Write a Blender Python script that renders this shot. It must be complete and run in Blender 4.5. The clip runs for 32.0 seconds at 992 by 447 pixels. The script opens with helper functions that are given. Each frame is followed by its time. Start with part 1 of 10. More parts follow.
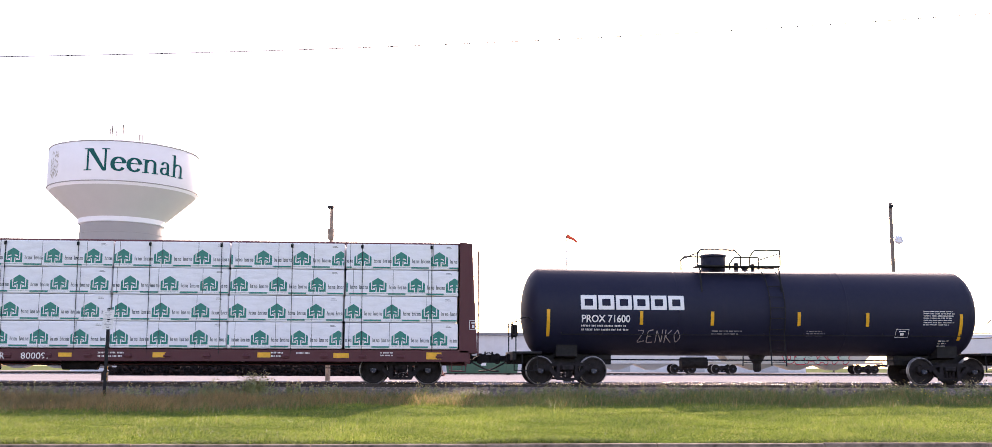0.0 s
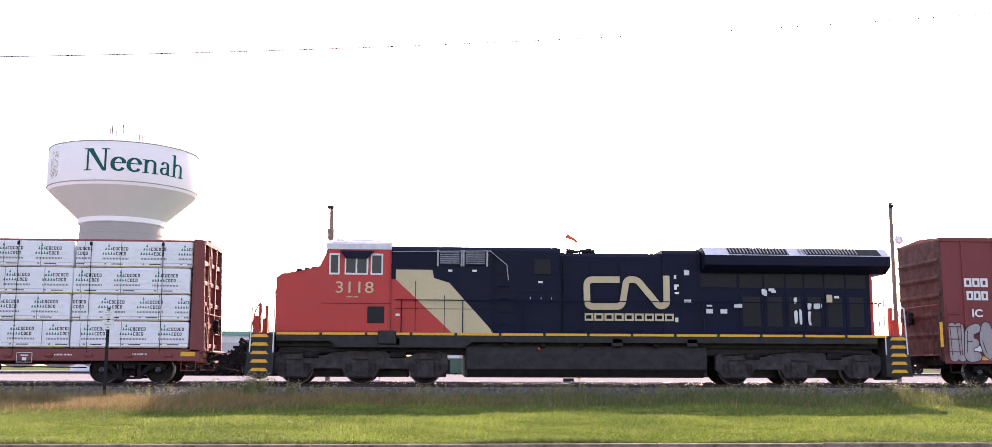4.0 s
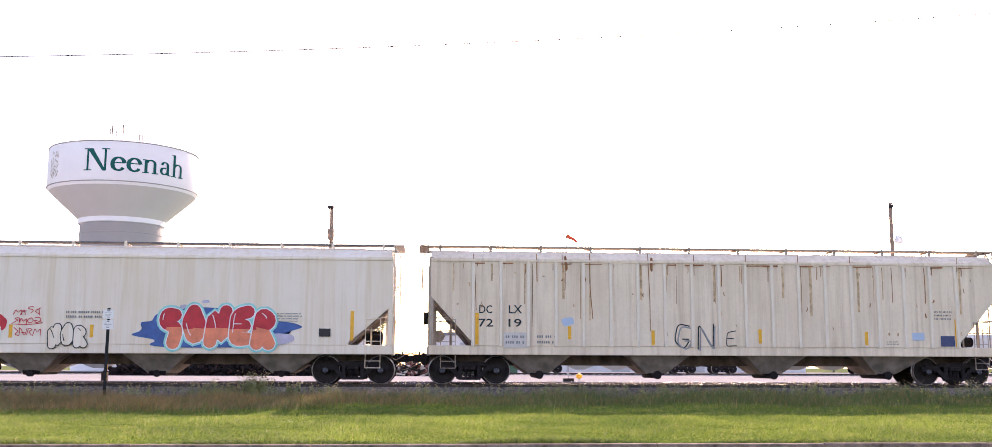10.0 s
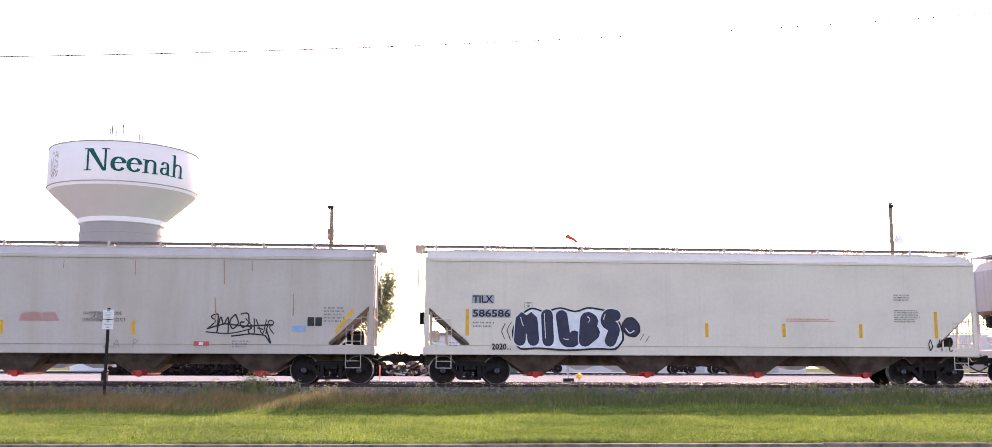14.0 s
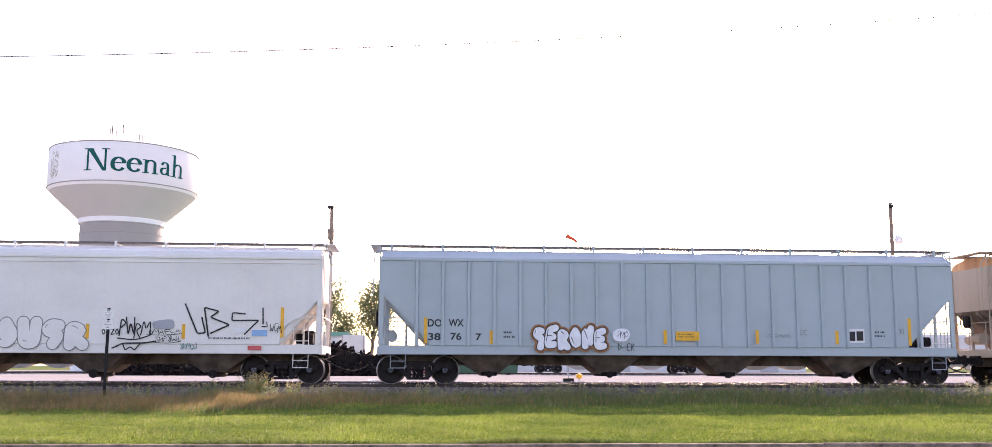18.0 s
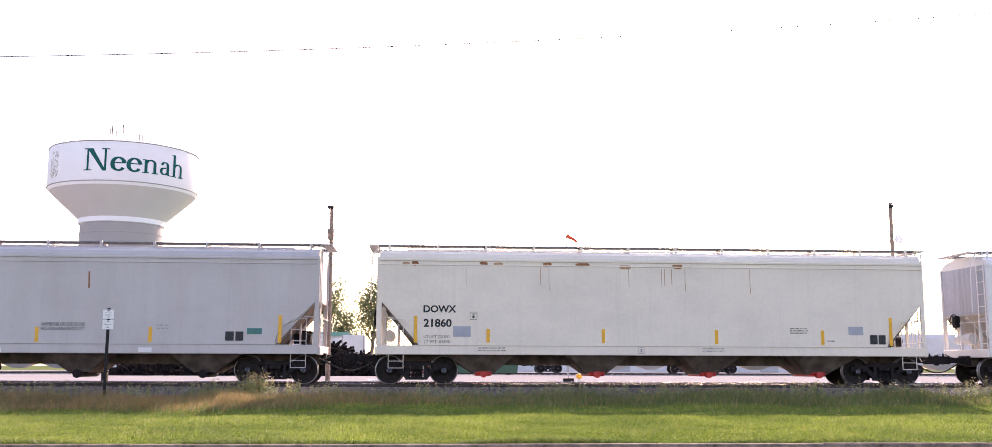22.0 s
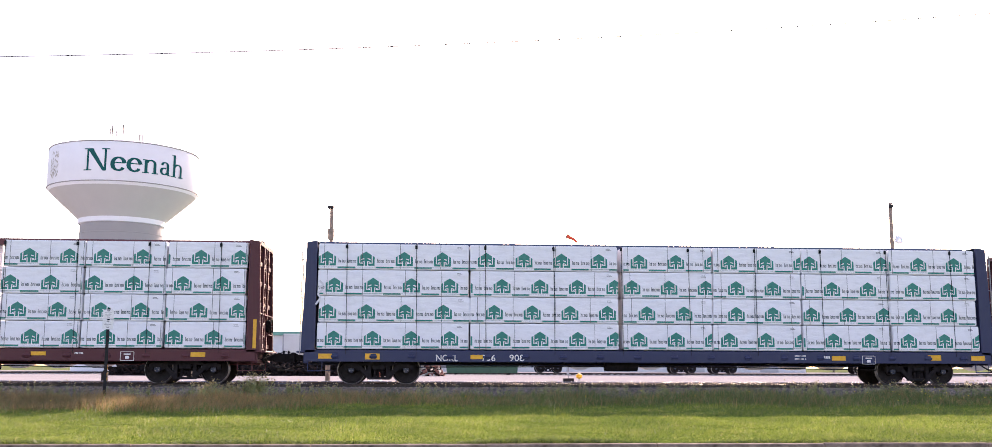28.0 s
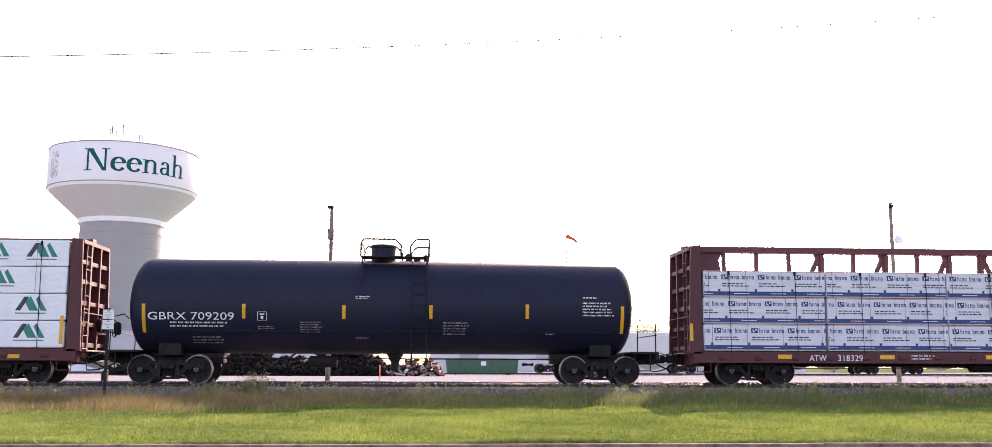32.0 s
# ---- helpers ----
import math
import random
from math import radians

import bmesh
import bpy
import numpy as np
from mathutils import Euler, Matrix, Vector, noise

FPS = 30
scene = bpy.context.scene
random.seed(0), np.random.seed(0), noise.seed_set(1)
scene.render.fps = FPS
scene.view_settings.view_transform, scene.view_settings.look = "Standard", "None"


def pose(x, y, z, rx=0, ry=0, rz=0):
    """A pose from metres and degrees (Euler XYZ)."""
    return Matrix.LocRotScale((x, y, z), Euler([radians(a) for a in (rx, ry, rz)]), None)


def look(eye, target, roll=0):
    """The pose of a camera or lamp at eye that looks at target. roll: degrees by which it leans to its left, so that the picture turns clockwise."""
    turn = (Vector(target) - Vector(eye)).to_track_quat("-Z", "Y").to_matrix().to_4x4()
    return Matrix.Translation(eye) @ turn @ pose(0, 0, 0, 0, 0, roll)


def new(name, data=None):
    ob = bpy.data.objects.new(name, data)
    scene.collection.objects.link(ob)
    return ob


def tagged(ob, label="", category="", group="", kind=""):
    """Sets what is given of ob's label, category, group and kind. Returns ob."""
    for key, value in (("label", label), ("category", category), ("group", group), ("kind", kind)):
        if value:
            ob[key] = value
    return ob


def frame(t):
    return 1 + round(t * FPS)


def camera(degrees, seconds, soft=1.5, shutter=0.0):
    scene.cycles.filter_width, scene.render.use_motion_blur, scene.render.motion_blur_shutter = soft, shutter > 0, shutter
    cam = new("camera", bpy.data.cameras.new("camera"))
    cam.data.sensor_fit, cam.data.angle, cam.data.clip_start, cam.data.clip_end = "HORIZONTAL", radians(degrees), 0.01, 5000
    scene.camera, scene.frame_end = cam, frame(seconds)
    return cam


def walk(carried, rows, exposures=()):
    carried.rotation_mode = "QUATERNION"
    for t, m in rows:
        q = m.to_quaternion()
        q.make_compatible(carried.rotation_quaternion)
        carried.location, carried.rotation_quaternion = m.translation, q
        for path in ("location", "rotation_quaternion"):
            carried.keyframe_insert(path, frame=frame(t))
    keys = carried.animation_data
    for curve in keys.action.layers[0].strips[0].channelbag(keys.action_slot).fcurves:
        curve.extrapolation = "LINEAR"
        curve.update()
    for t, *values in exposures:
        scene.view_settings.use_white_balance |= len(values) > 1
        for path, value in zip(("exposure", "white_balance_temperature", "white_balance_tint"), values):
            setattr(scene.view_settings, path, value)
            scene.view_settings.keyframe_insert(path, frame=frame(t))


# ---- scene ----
# ---- camera: stands still beside the street, 1.55 m above it ----
RZ = 0.44            # height of the rail heads
TY = 34.63           # centre line of the main track
SIDE = -1.55         # near side of the cars, from the track's centre
cam = camera(52.21, 32.0, soft=0.75)
EYE = pose(0, 0, RZ + 0.56, 98.07, -0.184, -4.08)
walk(cam, [(0, EYE), (32, EYE)], exposures=[(0, 1.06, 7500, 34), (32, 1.06, 7500, 34)])


def run(t):
    """How far the train has rolled along the track at t seconds, from its place at 16 s."""
    u = (t - 16) / 16
    return 1.04 + 246.81 * u + 1.623 * u**2 - 2.259 * u**3 + 0.647 * u**4 + 0.390 * u**5


# ---- light: hazy bright sky, sun behind the train ----
SUN_AZ, SUN_EL = radians(18.5), radians(25.9)      # azimuth from +y towards +x
world = bpy.data.worlds.new("sky")
scene.world = world
world.use_nodes = True
wn = world.node_tree.nodes
sky = wn.new("ShaderNodeTexSky")
sky.sky_type, sky.sun_disc = "NISHITA", False
sky.sun_elevation, sky.sun_rotation = SUN_EL, SUN_AZ
sky.air_density, sky.dust_density, sky.ozone_density = 1.0, 1.6, 1.0
world.node_tree.links.new(sky.outputs[0], wn["Background"].inputs[0])
wn["Background"].inputs[1].default_value = 0.23
sun = new("sun", bpy.data.lights.new("sun", "SUN"))
sun.data.energy, sun.data.angle, sun.data.color = 4.9, radians(0.53), (1.0, 0.95, 0.87)
way = Vector((math.sin(SUN_AZ) * math.cos(SUN_EL), math.cos(SUN_AZ) * math.cos(SUN_EL), math.sin(SUN_EL)))
sun.matrix_world = look(way * 100, (0, 0, 0))

# ---- materials ----
def shader(name, rough=0.6, metal=0.0, spec=0.5):
    m = bpy.data.materials.new(name)
    m.use_nodes = True
    b = m.node_tree.nodes["Principled BSDF"]
    b.inputs["Roughness"].default_value, b.inputs["Metallic"].default_value = rough, metal
    b.inputs["Specular IOR Level"].default_value = spec
    return m, m.node_tree.nodes, m.node_tree.links, b


def tone(links, nodes, kind, a, b, fac):
    """A mix of two colours, each a socket or a colour."""
    n = nodes.new("ShaderNodeMix")
    n.data_type, n.blend_type, n.clamp_factor = "RGBA", kind, True
    for sock, v in ((n.inputs[0], fac), (n.inputs[6], a), (n.inputs[7], b)):
        if isinstance(v, bpy.types.NodeSocket):
            links.new(v, sock)
        else:
            sock.default_value = (*v, 1) if isinstance(v, tuple) else v
    return n.outputs[2]


def grain(nodes, links, scale, stretch=(1, 1, 1), detail=4, rough=0.6, coords="Object"):
    tc, mp, n = nodes.new("ShaderNodeTexCoord"), nodes.new("ShaderNodeMapping"), nodes.new("ShaderNodeTexNoise")
    mp.inputs["Scale"].default_value = stretch
    n.inputs["Scale"].default_value, n.inputs["Detail"].default_value, n.inputs["Roughness"].default_value = scale, detail, rough
    links.new(tc.outputs[coords], mp.inputs[0])
    links.new(mp.outputs[0], n.inputs["Vector"])
    return n.outputs["Fac"]


def ramp(nodes, links, src, lo, hi):
    n = nodes.new("ShaderNodeMapRange")
    n.inputs["From Min"].default_value, n.inputs["From Max"].default_value = lo, hi
    links.new(src, n.inputs["Value"])
    return n.outputs[0]


def bump(nodes, links, b, src, strength, dist=0.01):
    n = nodes.new("ShaderNodeBump")
    n.inputs["Strength"].default_value, n.inputs["Distance"].default_value = strength, dist
    links.new(src, n.inputs["Height"])
    links.new(n.outputs[0], b.inputs["Normal"])


def paint(name, col, rough=0.5, dirt=0.25, streak=0.2, rust=0.0, rustcol=(0.20, 0.075, 0.03), grime=(0.12, 0.09, 0.07), metal=0.0, spec=0.4, wet=(0.52, 0.92), wash=0.0, washcol=(0.4, 0.3, 0.2)):
    """Weathered enamel: blotches, streaks that run down, rust spots."""
    m, nd, ln, b = shader(name, rough, metal, spec)
    big, fine = grain(nd, ln, 0.55, (1, 1, 1.6)), grain(nd, ln, 9, (1, 1, 1), 6, 0.7)
    run_ = grain(nd, ln, 1.0, (5.5, 5.5, 0.22), 5, 0.65)
    c = tone(ln, nd, "MIX", col, tuple(x * 0.86 + g * 0.14 for x, g in zip(col, grime)), ramp(nd, ln, big, 0.42, 0.75))
    mul = nd.new("ShaderNodeMath")
    mul.operation, mul.inputs[1].default_value = "MULTIPLY", streak if streak > 0.38 else streak * 0.5
    ln.new(ramp(nd, ln, run_, *wet), mul.inputs[0])
    c = tone(ln, nd, "MIX", c, grime, mul.outputs[0])
    mul2 = nd.new("ShaderNodeMath")
    mul2.operation, mul2.inputs[1].default_value = "MULTIPLY", dirt * 0.6
    ln.new(ramp(nd, ln, fine, 0.45, 0.8), mul2.inputs[0])
    c = tone(ln, nd, "MIX", c, grime, mul2.outputs[0])
    if wash:
        wide = grain(nd, ln, 1.0, (0.95, 0.95, 0.13), 4, 0.62)
        mul3 = nd.new("ShaderNodeMath")
        mul3.operation, mul3.inputs[1].default_value = "MULTIPLY", wash
        ln.new(ramp(nd, ln, wide, 0.44, 0.72), mul3.inputs[0])
        c = tone(ln, nd, "MIX", c, washcol, mul3.outputs[0])
    if rust:
        spot = grain(nd, ln, 1.7, (1.4, 1.4, 0.55), 8, 0.72)
        c = tone(ln, nd, "MIX", c, rustcol, ramp(nd, ln, spot, 0.72 - 0.3 * rust, 0.80 - 0.15 * rust))
    ln.new(c, b.inputs["Base Color"])
    bump(nd, ln, b, fine, 0.12, 0.004)
    return m


def plain(name, col, rough=0.6, metal=0.0, vary=0.25, scale=6, bumpy=0.15, dist=0.006, spec=0.5):
    m, nd, ln, b = shader(name, rough, metal, spec)
    f = grain(nd, ln, scale, (1, 1, 1), 6, 0.65)
    ln.new(tone(ln, nd, "MIX", tuple(x * (1 - vary) for x in col), tuple(min(1, x * (1 + vary)) for x in col), ramp(nd, ln, f, 0.3, 0.7)), b.inputs["Base Color"])
    if bumpy:
        bump(nd, ln, b, f, bumpy, dist)
    return m


def wrap_mat(name, col):
    """Woven plastic lumber wrap: creases, slack folds, soft sheen."""
    m, nd, ln, b = shader(name, 0.42, 0, 0.4)
    fold = grain(nd, ln, 2.2, (1.0, 1.0, 2.8), 5, 0.6)
    crease = nd.new("ShaderNodeTexVoronoi")
    crease.feature, crease.inputs["Scale"].default_value = "DISTANCE_TO_EDGE", 1.5
    tc, mp = nd.new("ShaderNodeTexCoord"), nd.new("ShaderNodeMapping")
    mp.inputs["Scale"].default_value, mp.inputs["Rotation"].default_value = (0.55, 1, 2.6), (0, 0.5, 0)
    warp = nd.new("ShaderNodeMixRGB")
    warp.inputs[0].default_value = 0.25
    ns = nd.new("ShaderNodeTexNoise")
    ns.inputs["Scale"].default_value = 1.9
    ln.new(tc.outputs["Object"], mp.inputs[0])
    ln.new(mp.outputs[0], ns.inputs["Vector"])
    ln.new(mp.outputs[0], warp.inputs[1])
    ln.new(ns.outputs["Color"], warp.inputs[2])
    ln.new(warp.outputs[0], crease.inputs["Vector"])
    sm = nd.new("ShaderNodeMath")
    sm.operation, sm.inputs[1].default_value = "MULTIPLY", 0.16
    ln.new(ramp(nd, ln, crease.outputs["Distance"], 0.0, 0.2), sm.inputs[0])
    add = nd.new("ShaderNodeMath")
    add.operation = "ADD"
    ln.new(fold, add.inputs[0])
    ln.new(sm.outputs[0], add.inputs[1])
    dirt = grain(nd, ln, 3.0, (1, 1, 1), 6, 0.7)
    ln.new(tone(ln, nd, "MIX", col, tuple(x * 0.88 for x in col), ramp(nd, ln, dirt, 0.5, 0.8)), b.inputs["Base Color"])
    bump(nd, ln, b, add.outputs[0], 0.55, 0.05)
    return m


def leaf_mat(name, dark, light, rough=0.55):
    m, nd, ln, b = shader(name, rough, 0, 0.3)
    g = nd.new("ShaderNodeNewGeometry")
    big = grain(nd, ln, 0.35, (1, 1, 1), 3)
    c = tone(ln, nd, "MIX", dark, light, g.outputs["Random Per Island"])
    c = tone(ln, nd, "MULTIPLY", c, tone(ln, nd, "MIX", (0.7, 0.75, 0.7), (1.2, 1.15, 1.0), ramp(nd, ln, big, 0.35, 0.65)), 1.0)
    ln.new(c, b.inputs["Base Color"])
    tr, mx, out = nd.new("ShaderNodeBsdfTranslucent"), nd.new("ShaderNodeMixShader"), nd["Material Output"]
    mx.inputs[0].default_value = 0.45
    ln.new(c, tr.inputs[0])
    ln.new(b.outputs[0], mx.inputs[1])
    ln.new(tr.outputs[0], mx.inputs[2])
    ln.new(mx.outputs[0], out.inputs[0])
    return m


M_STEEL = plain("cast_steel", (0.016, 0.0135, 0.0145), 0.8, 0, 0.45, 7, 0.3, 0.006, 0.16)
M_TRUCK = plain("truck_steel", (0.019, 0.0165, 0.018), 0.8, 0, 0.55, 6, 0.35, 0.006, 0.16)
M_WHEEL = plain("wheel_steel", (0.020, 0.016, 0.016), 0.75, 0, 0.45, 9, 0.2, 0.006, 0.2)
M_TREAD = plain("worn_tread", (0.22, 0.21, 0.215), 0.35, 0.8, 0.15, 20, 0.05)
M_HUB = plain("hub_paint", (0.035, 0.045, 0.07), 0.6, 0, 0.3, 15, 0.1)
M_BLACK = plain("black_iron", (0.015, 0.0145, 0.016), 0.7, 0, 0.4, 8, 0.2, 0.006, 0.25)
M_HOSE = plain("rubber_hose", (0.012, 0.012, 0.012), 0.7, 0, 0.3, 8, 0.1)
M_GALV = plain("galvanised_grating", (0.34, 0.34, 0.36), 0.5, 0.6, 0.25, 12, 0.2)
M_YELLOW = plain("reflective_yellow", (0.80, 0.39, 0.02), 0.4, 0, 0.15, 10, 0.05)
M_INK = plain("black_stencil", (0.015, 0.015, 0.018), 0.6, 0, 0.3, 18, 0.0)
M_WHITE = plain("white_stencil", (0.78, 0.78, 0.78), 0.55, 0, 0.08, 18, 0.0)
M_GREYINK = plain("faded_stencil", (0.20, 0.195, 0.20), 0.65, 0, 0.3, 18, 0.0)
M_REDINK = plain("red_stencil", (0.62, 0.10, 0.10), 0.6, 0, 0.2, 18, 0.0)
M_BLUEINK = plain("blue_decal", (0.22, 0.42, 0.68), 0.55, 0, 0.12, 8, 0.0)
M_STRAP = plain("black_strap", (0.03, 0.03, 0.032), 0.5, 0, 0.2, 15, 0.0)

# ---- mesh helpers ----
def box(bm, x0, x1, y0, y1, z0, z1, mi=0):
    v = [bm.verts.new((x, y, z)) for z in (z0, z1) for y in (y0, y1) for x in (x0, x1)]
    for f in ((0, 2, 3, 1), (4, 5, 7, 6), (0, 1, 5, 4), (2, 6, 7, 3), (0, 4, 6, 2), (1, 3, 7, 5)):
        bm.faces.new([v[i] for i in f]).material_index = mi
    return v


def bbox(bm, x0, x1, y0, y1, z0, z1, b=0.012, mi=0, seg=1):
    """A box with broken edges."""
    v = box(bm, x0, x1, y0, y1, z0, z1, mi)
    es = list({e for q in v for e in q.link_edges})
    bmesh.ops.bevel(bm, geom=es, offset=b, segments=seg, affect="EDGES", material=-1)


def prism(bm, pts, a0, a1, axis="y", mi=0, caps=True):
    """A polygon drawn in the two other axes, drawn out along one axis."""
    put = {"x": lambda p, a: (a, p[0], p[1]), "y": lambda p, a: (p[0], a, p[1]), "z": lambda p, a: (p[0], p[1], a)}[axis]
    lo, hi = [bm.verts.new(put(p, a0)) for p in pts], [bm.verts.new(put(p, a1)) for p in pts]
    n = len(pts)
    fs = [bm.faces.new((lo[i], lo[(i + 1) % n], hi[(i + 1) % n], hi[i])) for i in range(n)]
    if caps:
        fs += [bm.faces.new(lo[::-1]), bm.faces.new(hi)]
    for f in fs:
        f.material_index = mi
    return lo + hi


def rod(bm, p, q, r, n=8, mi=0, r2=None):
    p, q = Vector(p), Vector(q)
    d = (q - p).normalized()
    u = d.orthogonal().normalized()
    w = d.cross(u)
    r2 = r if r2 is None else r2
    ring = [[bm.verts.new(o + (u * math.cos(a) + w * math.sin(a)) * s) for a in (2 * math.pi * k / n for k in range(n))] for o, s in ((p, r), (q, r2))]
    for i in range(n):
        bm.faces.new((ring[0][i], ring[0][(i + 1) % n], ring[1][(i + 1) % n], ring[1][i])).material_index = mi
    bm.faces.new(ring[0][::-1]).material_index = mi
    bm.faces.new(ring[1]).material_index = mi


def pipe(bm, pts, r, n=6, mi=0):
    """A bent round bar through points, in one piece."""
    pts = [Vector(p) for p in pts]
    u, prev = None, None
    for i, p in enumerate(pts):
        a, b = pts[max(i - 1, 0)], pts[min(i + 1, len(pts) - 1)]
        d = (b - a).normalized() if (b - a).length > 1e-6 else Vector((0, 0, 1))
        u = d.orthogonal().normalized() if u is None or abs(d.dot(u)) > 0.95 else (u - d * d.dot(u)).normalized()
        w = d.cross(u)
        bend = 1.0
        if 0 < i < len(pts) - 1:
            bend = min(1 / max(abs((p - a).normalized().dot(d)), 0.3), 1.5)
        ring = [bm.verts.new(p + (u * math.cos(t) + w * math.sin(t)) * r * bend) for t in (2 * math.pi * k / n for k in range(n))]
        if prev:
            for k in range(n):
                bm.faces.new((prev[k], prev[(k + 1) % n], ring[(k + 1) % n], ring[k])).material_index = mi
        else:
            bm.faces.new(ring[::-1]).material_index = mi
        prev = ring
    bm.faces.new(prev).material_index = mi


def lathe(bm, prof, n=24, axis="y", o=(0, 0, 0), mi=None):
    """Turns a profile of (along the axis, radius[, material]) about the axis."""
    rings = []
    for a, r, *_ in prof:
        ring = []
        for k in range(n):
            c, s = math.cos(2 * math.pi * k / n) * r, math.sin(2 * math.pi * k / n) * r
            p = {"y": (c, a, s), "x": (a, c, s), "z": (c, s, a)}[axis]
            ring.append(bm.verts.new((p[0] + o[0], p[1] + o[1], p[2] + o[2])))
        rings.append(ring)
    for j in range(len(prof) - 1):
        m = prof[j][2] if len(prof[j]) > 2 else 0
        for i in range(n):
            bm.faces.new((rings[j][i], rings[j][(i + 1) % n], rings[j + 1][(i + 1) % n], rings[j + 1][i])).material_index = m
    bm.faces.new(rings[0][::-1])
    bm.faces.new(rings[-1])


def mesh_of(name, bm, mats, smooth=False):
    bmesh.ops.recalc_face_normals(bm, faces=bm.faces)
    me = bpy.data.meshes.new(name)
    bm.to_mesh(me)
    bm.free()
    for m in mats if isinstance(mats, (list, tuple)) else [mats]:
        me.materials.append(m)
    if smooth:
        me.polygons.foreach_set("use_smooth", [True] * len(me.polygons))
        me.set_sharp_from_angle(angle=radians(35))
    return me


def part(name, bm, mats, parent, label="", smooth=False):
    return attach(name, mesh_of(name, bm, mats, smooth), parent, label)


def attach(name, me, parent, label="", m=None):
    """Links a mesh as one part under a thing or part."""
    ob = new(name, me)
    ob.parent = parent
    if m is not None:
        ob.matrix_basis = m
    if label:
        ob["label"] = label
    return ob


def one(fn, *a, **k):
    """A new bmesh with one piece in it."""
    bm = bmesh.new()
    fn(bm, *a, **k)
    return bm


def thing(name, label, category, x=0, y=0, z=0, rz=0, group="", kind=""):
    ob = new(name)
    ob.empty_display_size = 0.3
    ob.matrix_basis = pose(x, y, z, 0, 0, rz)
    return tagged(ob, label, category, group, kind)


def sheet(bm, pts, y, mi=0):
    """A flat painted shape that faces the street, from (x, z) corners."""
    f = bm.faces.new([bm.verts.new((x, y, z)) for x, z in pts])
    f.material_index = mi
    return f


def flat(bm, x0, x1, z0, z1, y, mi=0):
    sheet(bm, [(x0, z0), (x1, z0), (x1, z1), (x0, z1)], y, mi)


def stroke(bm, pts, w, y, mi=0, rise=0.0):
    """A brush stroke of width w along (x, z) points, mitred; later parts lie over earlier ones by rise."""
    pts = [Vector(p) for p in pts]
    left, right = [], []
    for i, p in enumerate(pts):
        a, b = pts[max(i - 1, 0)], pts[min(i + 1, len(pts) - 1)]
        d = (b - a).normalized() if (b - a).length > 1e-6 else Vector((1, 0))
        n = Vector((-d.y, d.x)) * w / 2
        left.append(bm.verts.new((p.x + n.x, y - rise * i, p.y + n.y)))
        right.append(bm.verts.new((p.x - n.x, y - rise * i, p.y - n.y)))
    for i in range(len(pts) - 1):
        bm.faces.new((right[i], right[i + 1], left[i + 1], left[i])).material_index = mi


def face_street(bm):
    """Turns painted shapes towards the street."""
    bm.normal_update()
    flip = [f for f in bm.faces if f.normal.y > 0]
    if flip:
        bmesh.ops.reverse_faces(bm, faces=flip)


def decal(name, bm, mats, parent, label="", wrap=None):
    """Links painted shapes; wrap lays them onto a curved shell."""
    if wrap:
        zs = [v.co.z for v in bm.verts]
        z = min(zs) + 0.06
        while z < max(zs):
            bmesh.ops.bisect_plane(bm, geom=bm.verts[:] + bm.edges[:] + bm.faces[:], plane_co=(0, 0, z), plane_no=(0, 0, 1))
            z += 0.06
        for v in bm.verts:
            v.co.y += wrap(v.co.z)
    face_street(bm)
    me = bpy.data.meshes.new(name)
    bm.to_mesh(me)
    bm.free()
    for m in mats if isinstance(mats, (list, tuple)) else [mats]:
        me.materials.append(m)
    return attach(name, me, parent, label)


def text(parent, body, x0, x1, z0, z1, mat, y=SIDE - 0.006, bold=0.0, wrap=None, name="lettering", label=""):
    """Lettering that fills the box x0..x1, z0..z1 on a side."""
    cu = bpy.data.curves.new("letters", "FONT")
    cu.body, cu.offset, cu.resolution_u = body, bold, 3
    tmp = bpy.data.objects.new("letters", cu)
    me = bpy.data.meshes.new_from_object(tmp)
    bpy.data.objects.remove(tmp)
    bpy.data.curves.remove(cu)
    bm = bmesh.new()
    bm.from_mesh(me)
    bpy.data.meshes.remove(me)
    xs, ys = [v.co.x for v in bm.verts], [v.co.y for v in bm.verts]
    lx, hx, ly, hy = min(xs), max(xs), min(ys), max(ys)
    for v in bm.verts:
        v.co = (x0 + (v.co.x - lx) / (hx - lx) * (x1 - x0), y, z0 + (v.co.y - ly) / (hy - ly) * (z1 - z0))
    for f in bm.faces:
        f.material_index = 0
    return decal(name, bm, mat, parent, label, wrap)


def bars(parent, x0, x1, z0, z1, rows, mat, y=SIDE - 0.006, seed=1, name="small_print", wrap=None, words=6):
    """Writing too small to read, as plain bars."""
    rnd, bm = random.Random(seed), bmesh.new()
    step = (z1 - z0) / rows
    for r in range(rows):
        x, zt = x0, z1 - r * step
        end = x1 - rnd.random() * 0.2 * (x1 - x0)
        tall = step * 0.46
        w, gap = max(tall * 0.55, 0.018), max(tall * 0.32, 0.012)
        while x < end - w:
            for _ in range(rnd.randint(2, words)):
                if x < end - w:
                    flat(bm, x, x + w, zt - tall, zt, y)
                    x += w + gap
            x += 2.2 * gap
    return decal(name, bm, mat, parent, "", wrap)

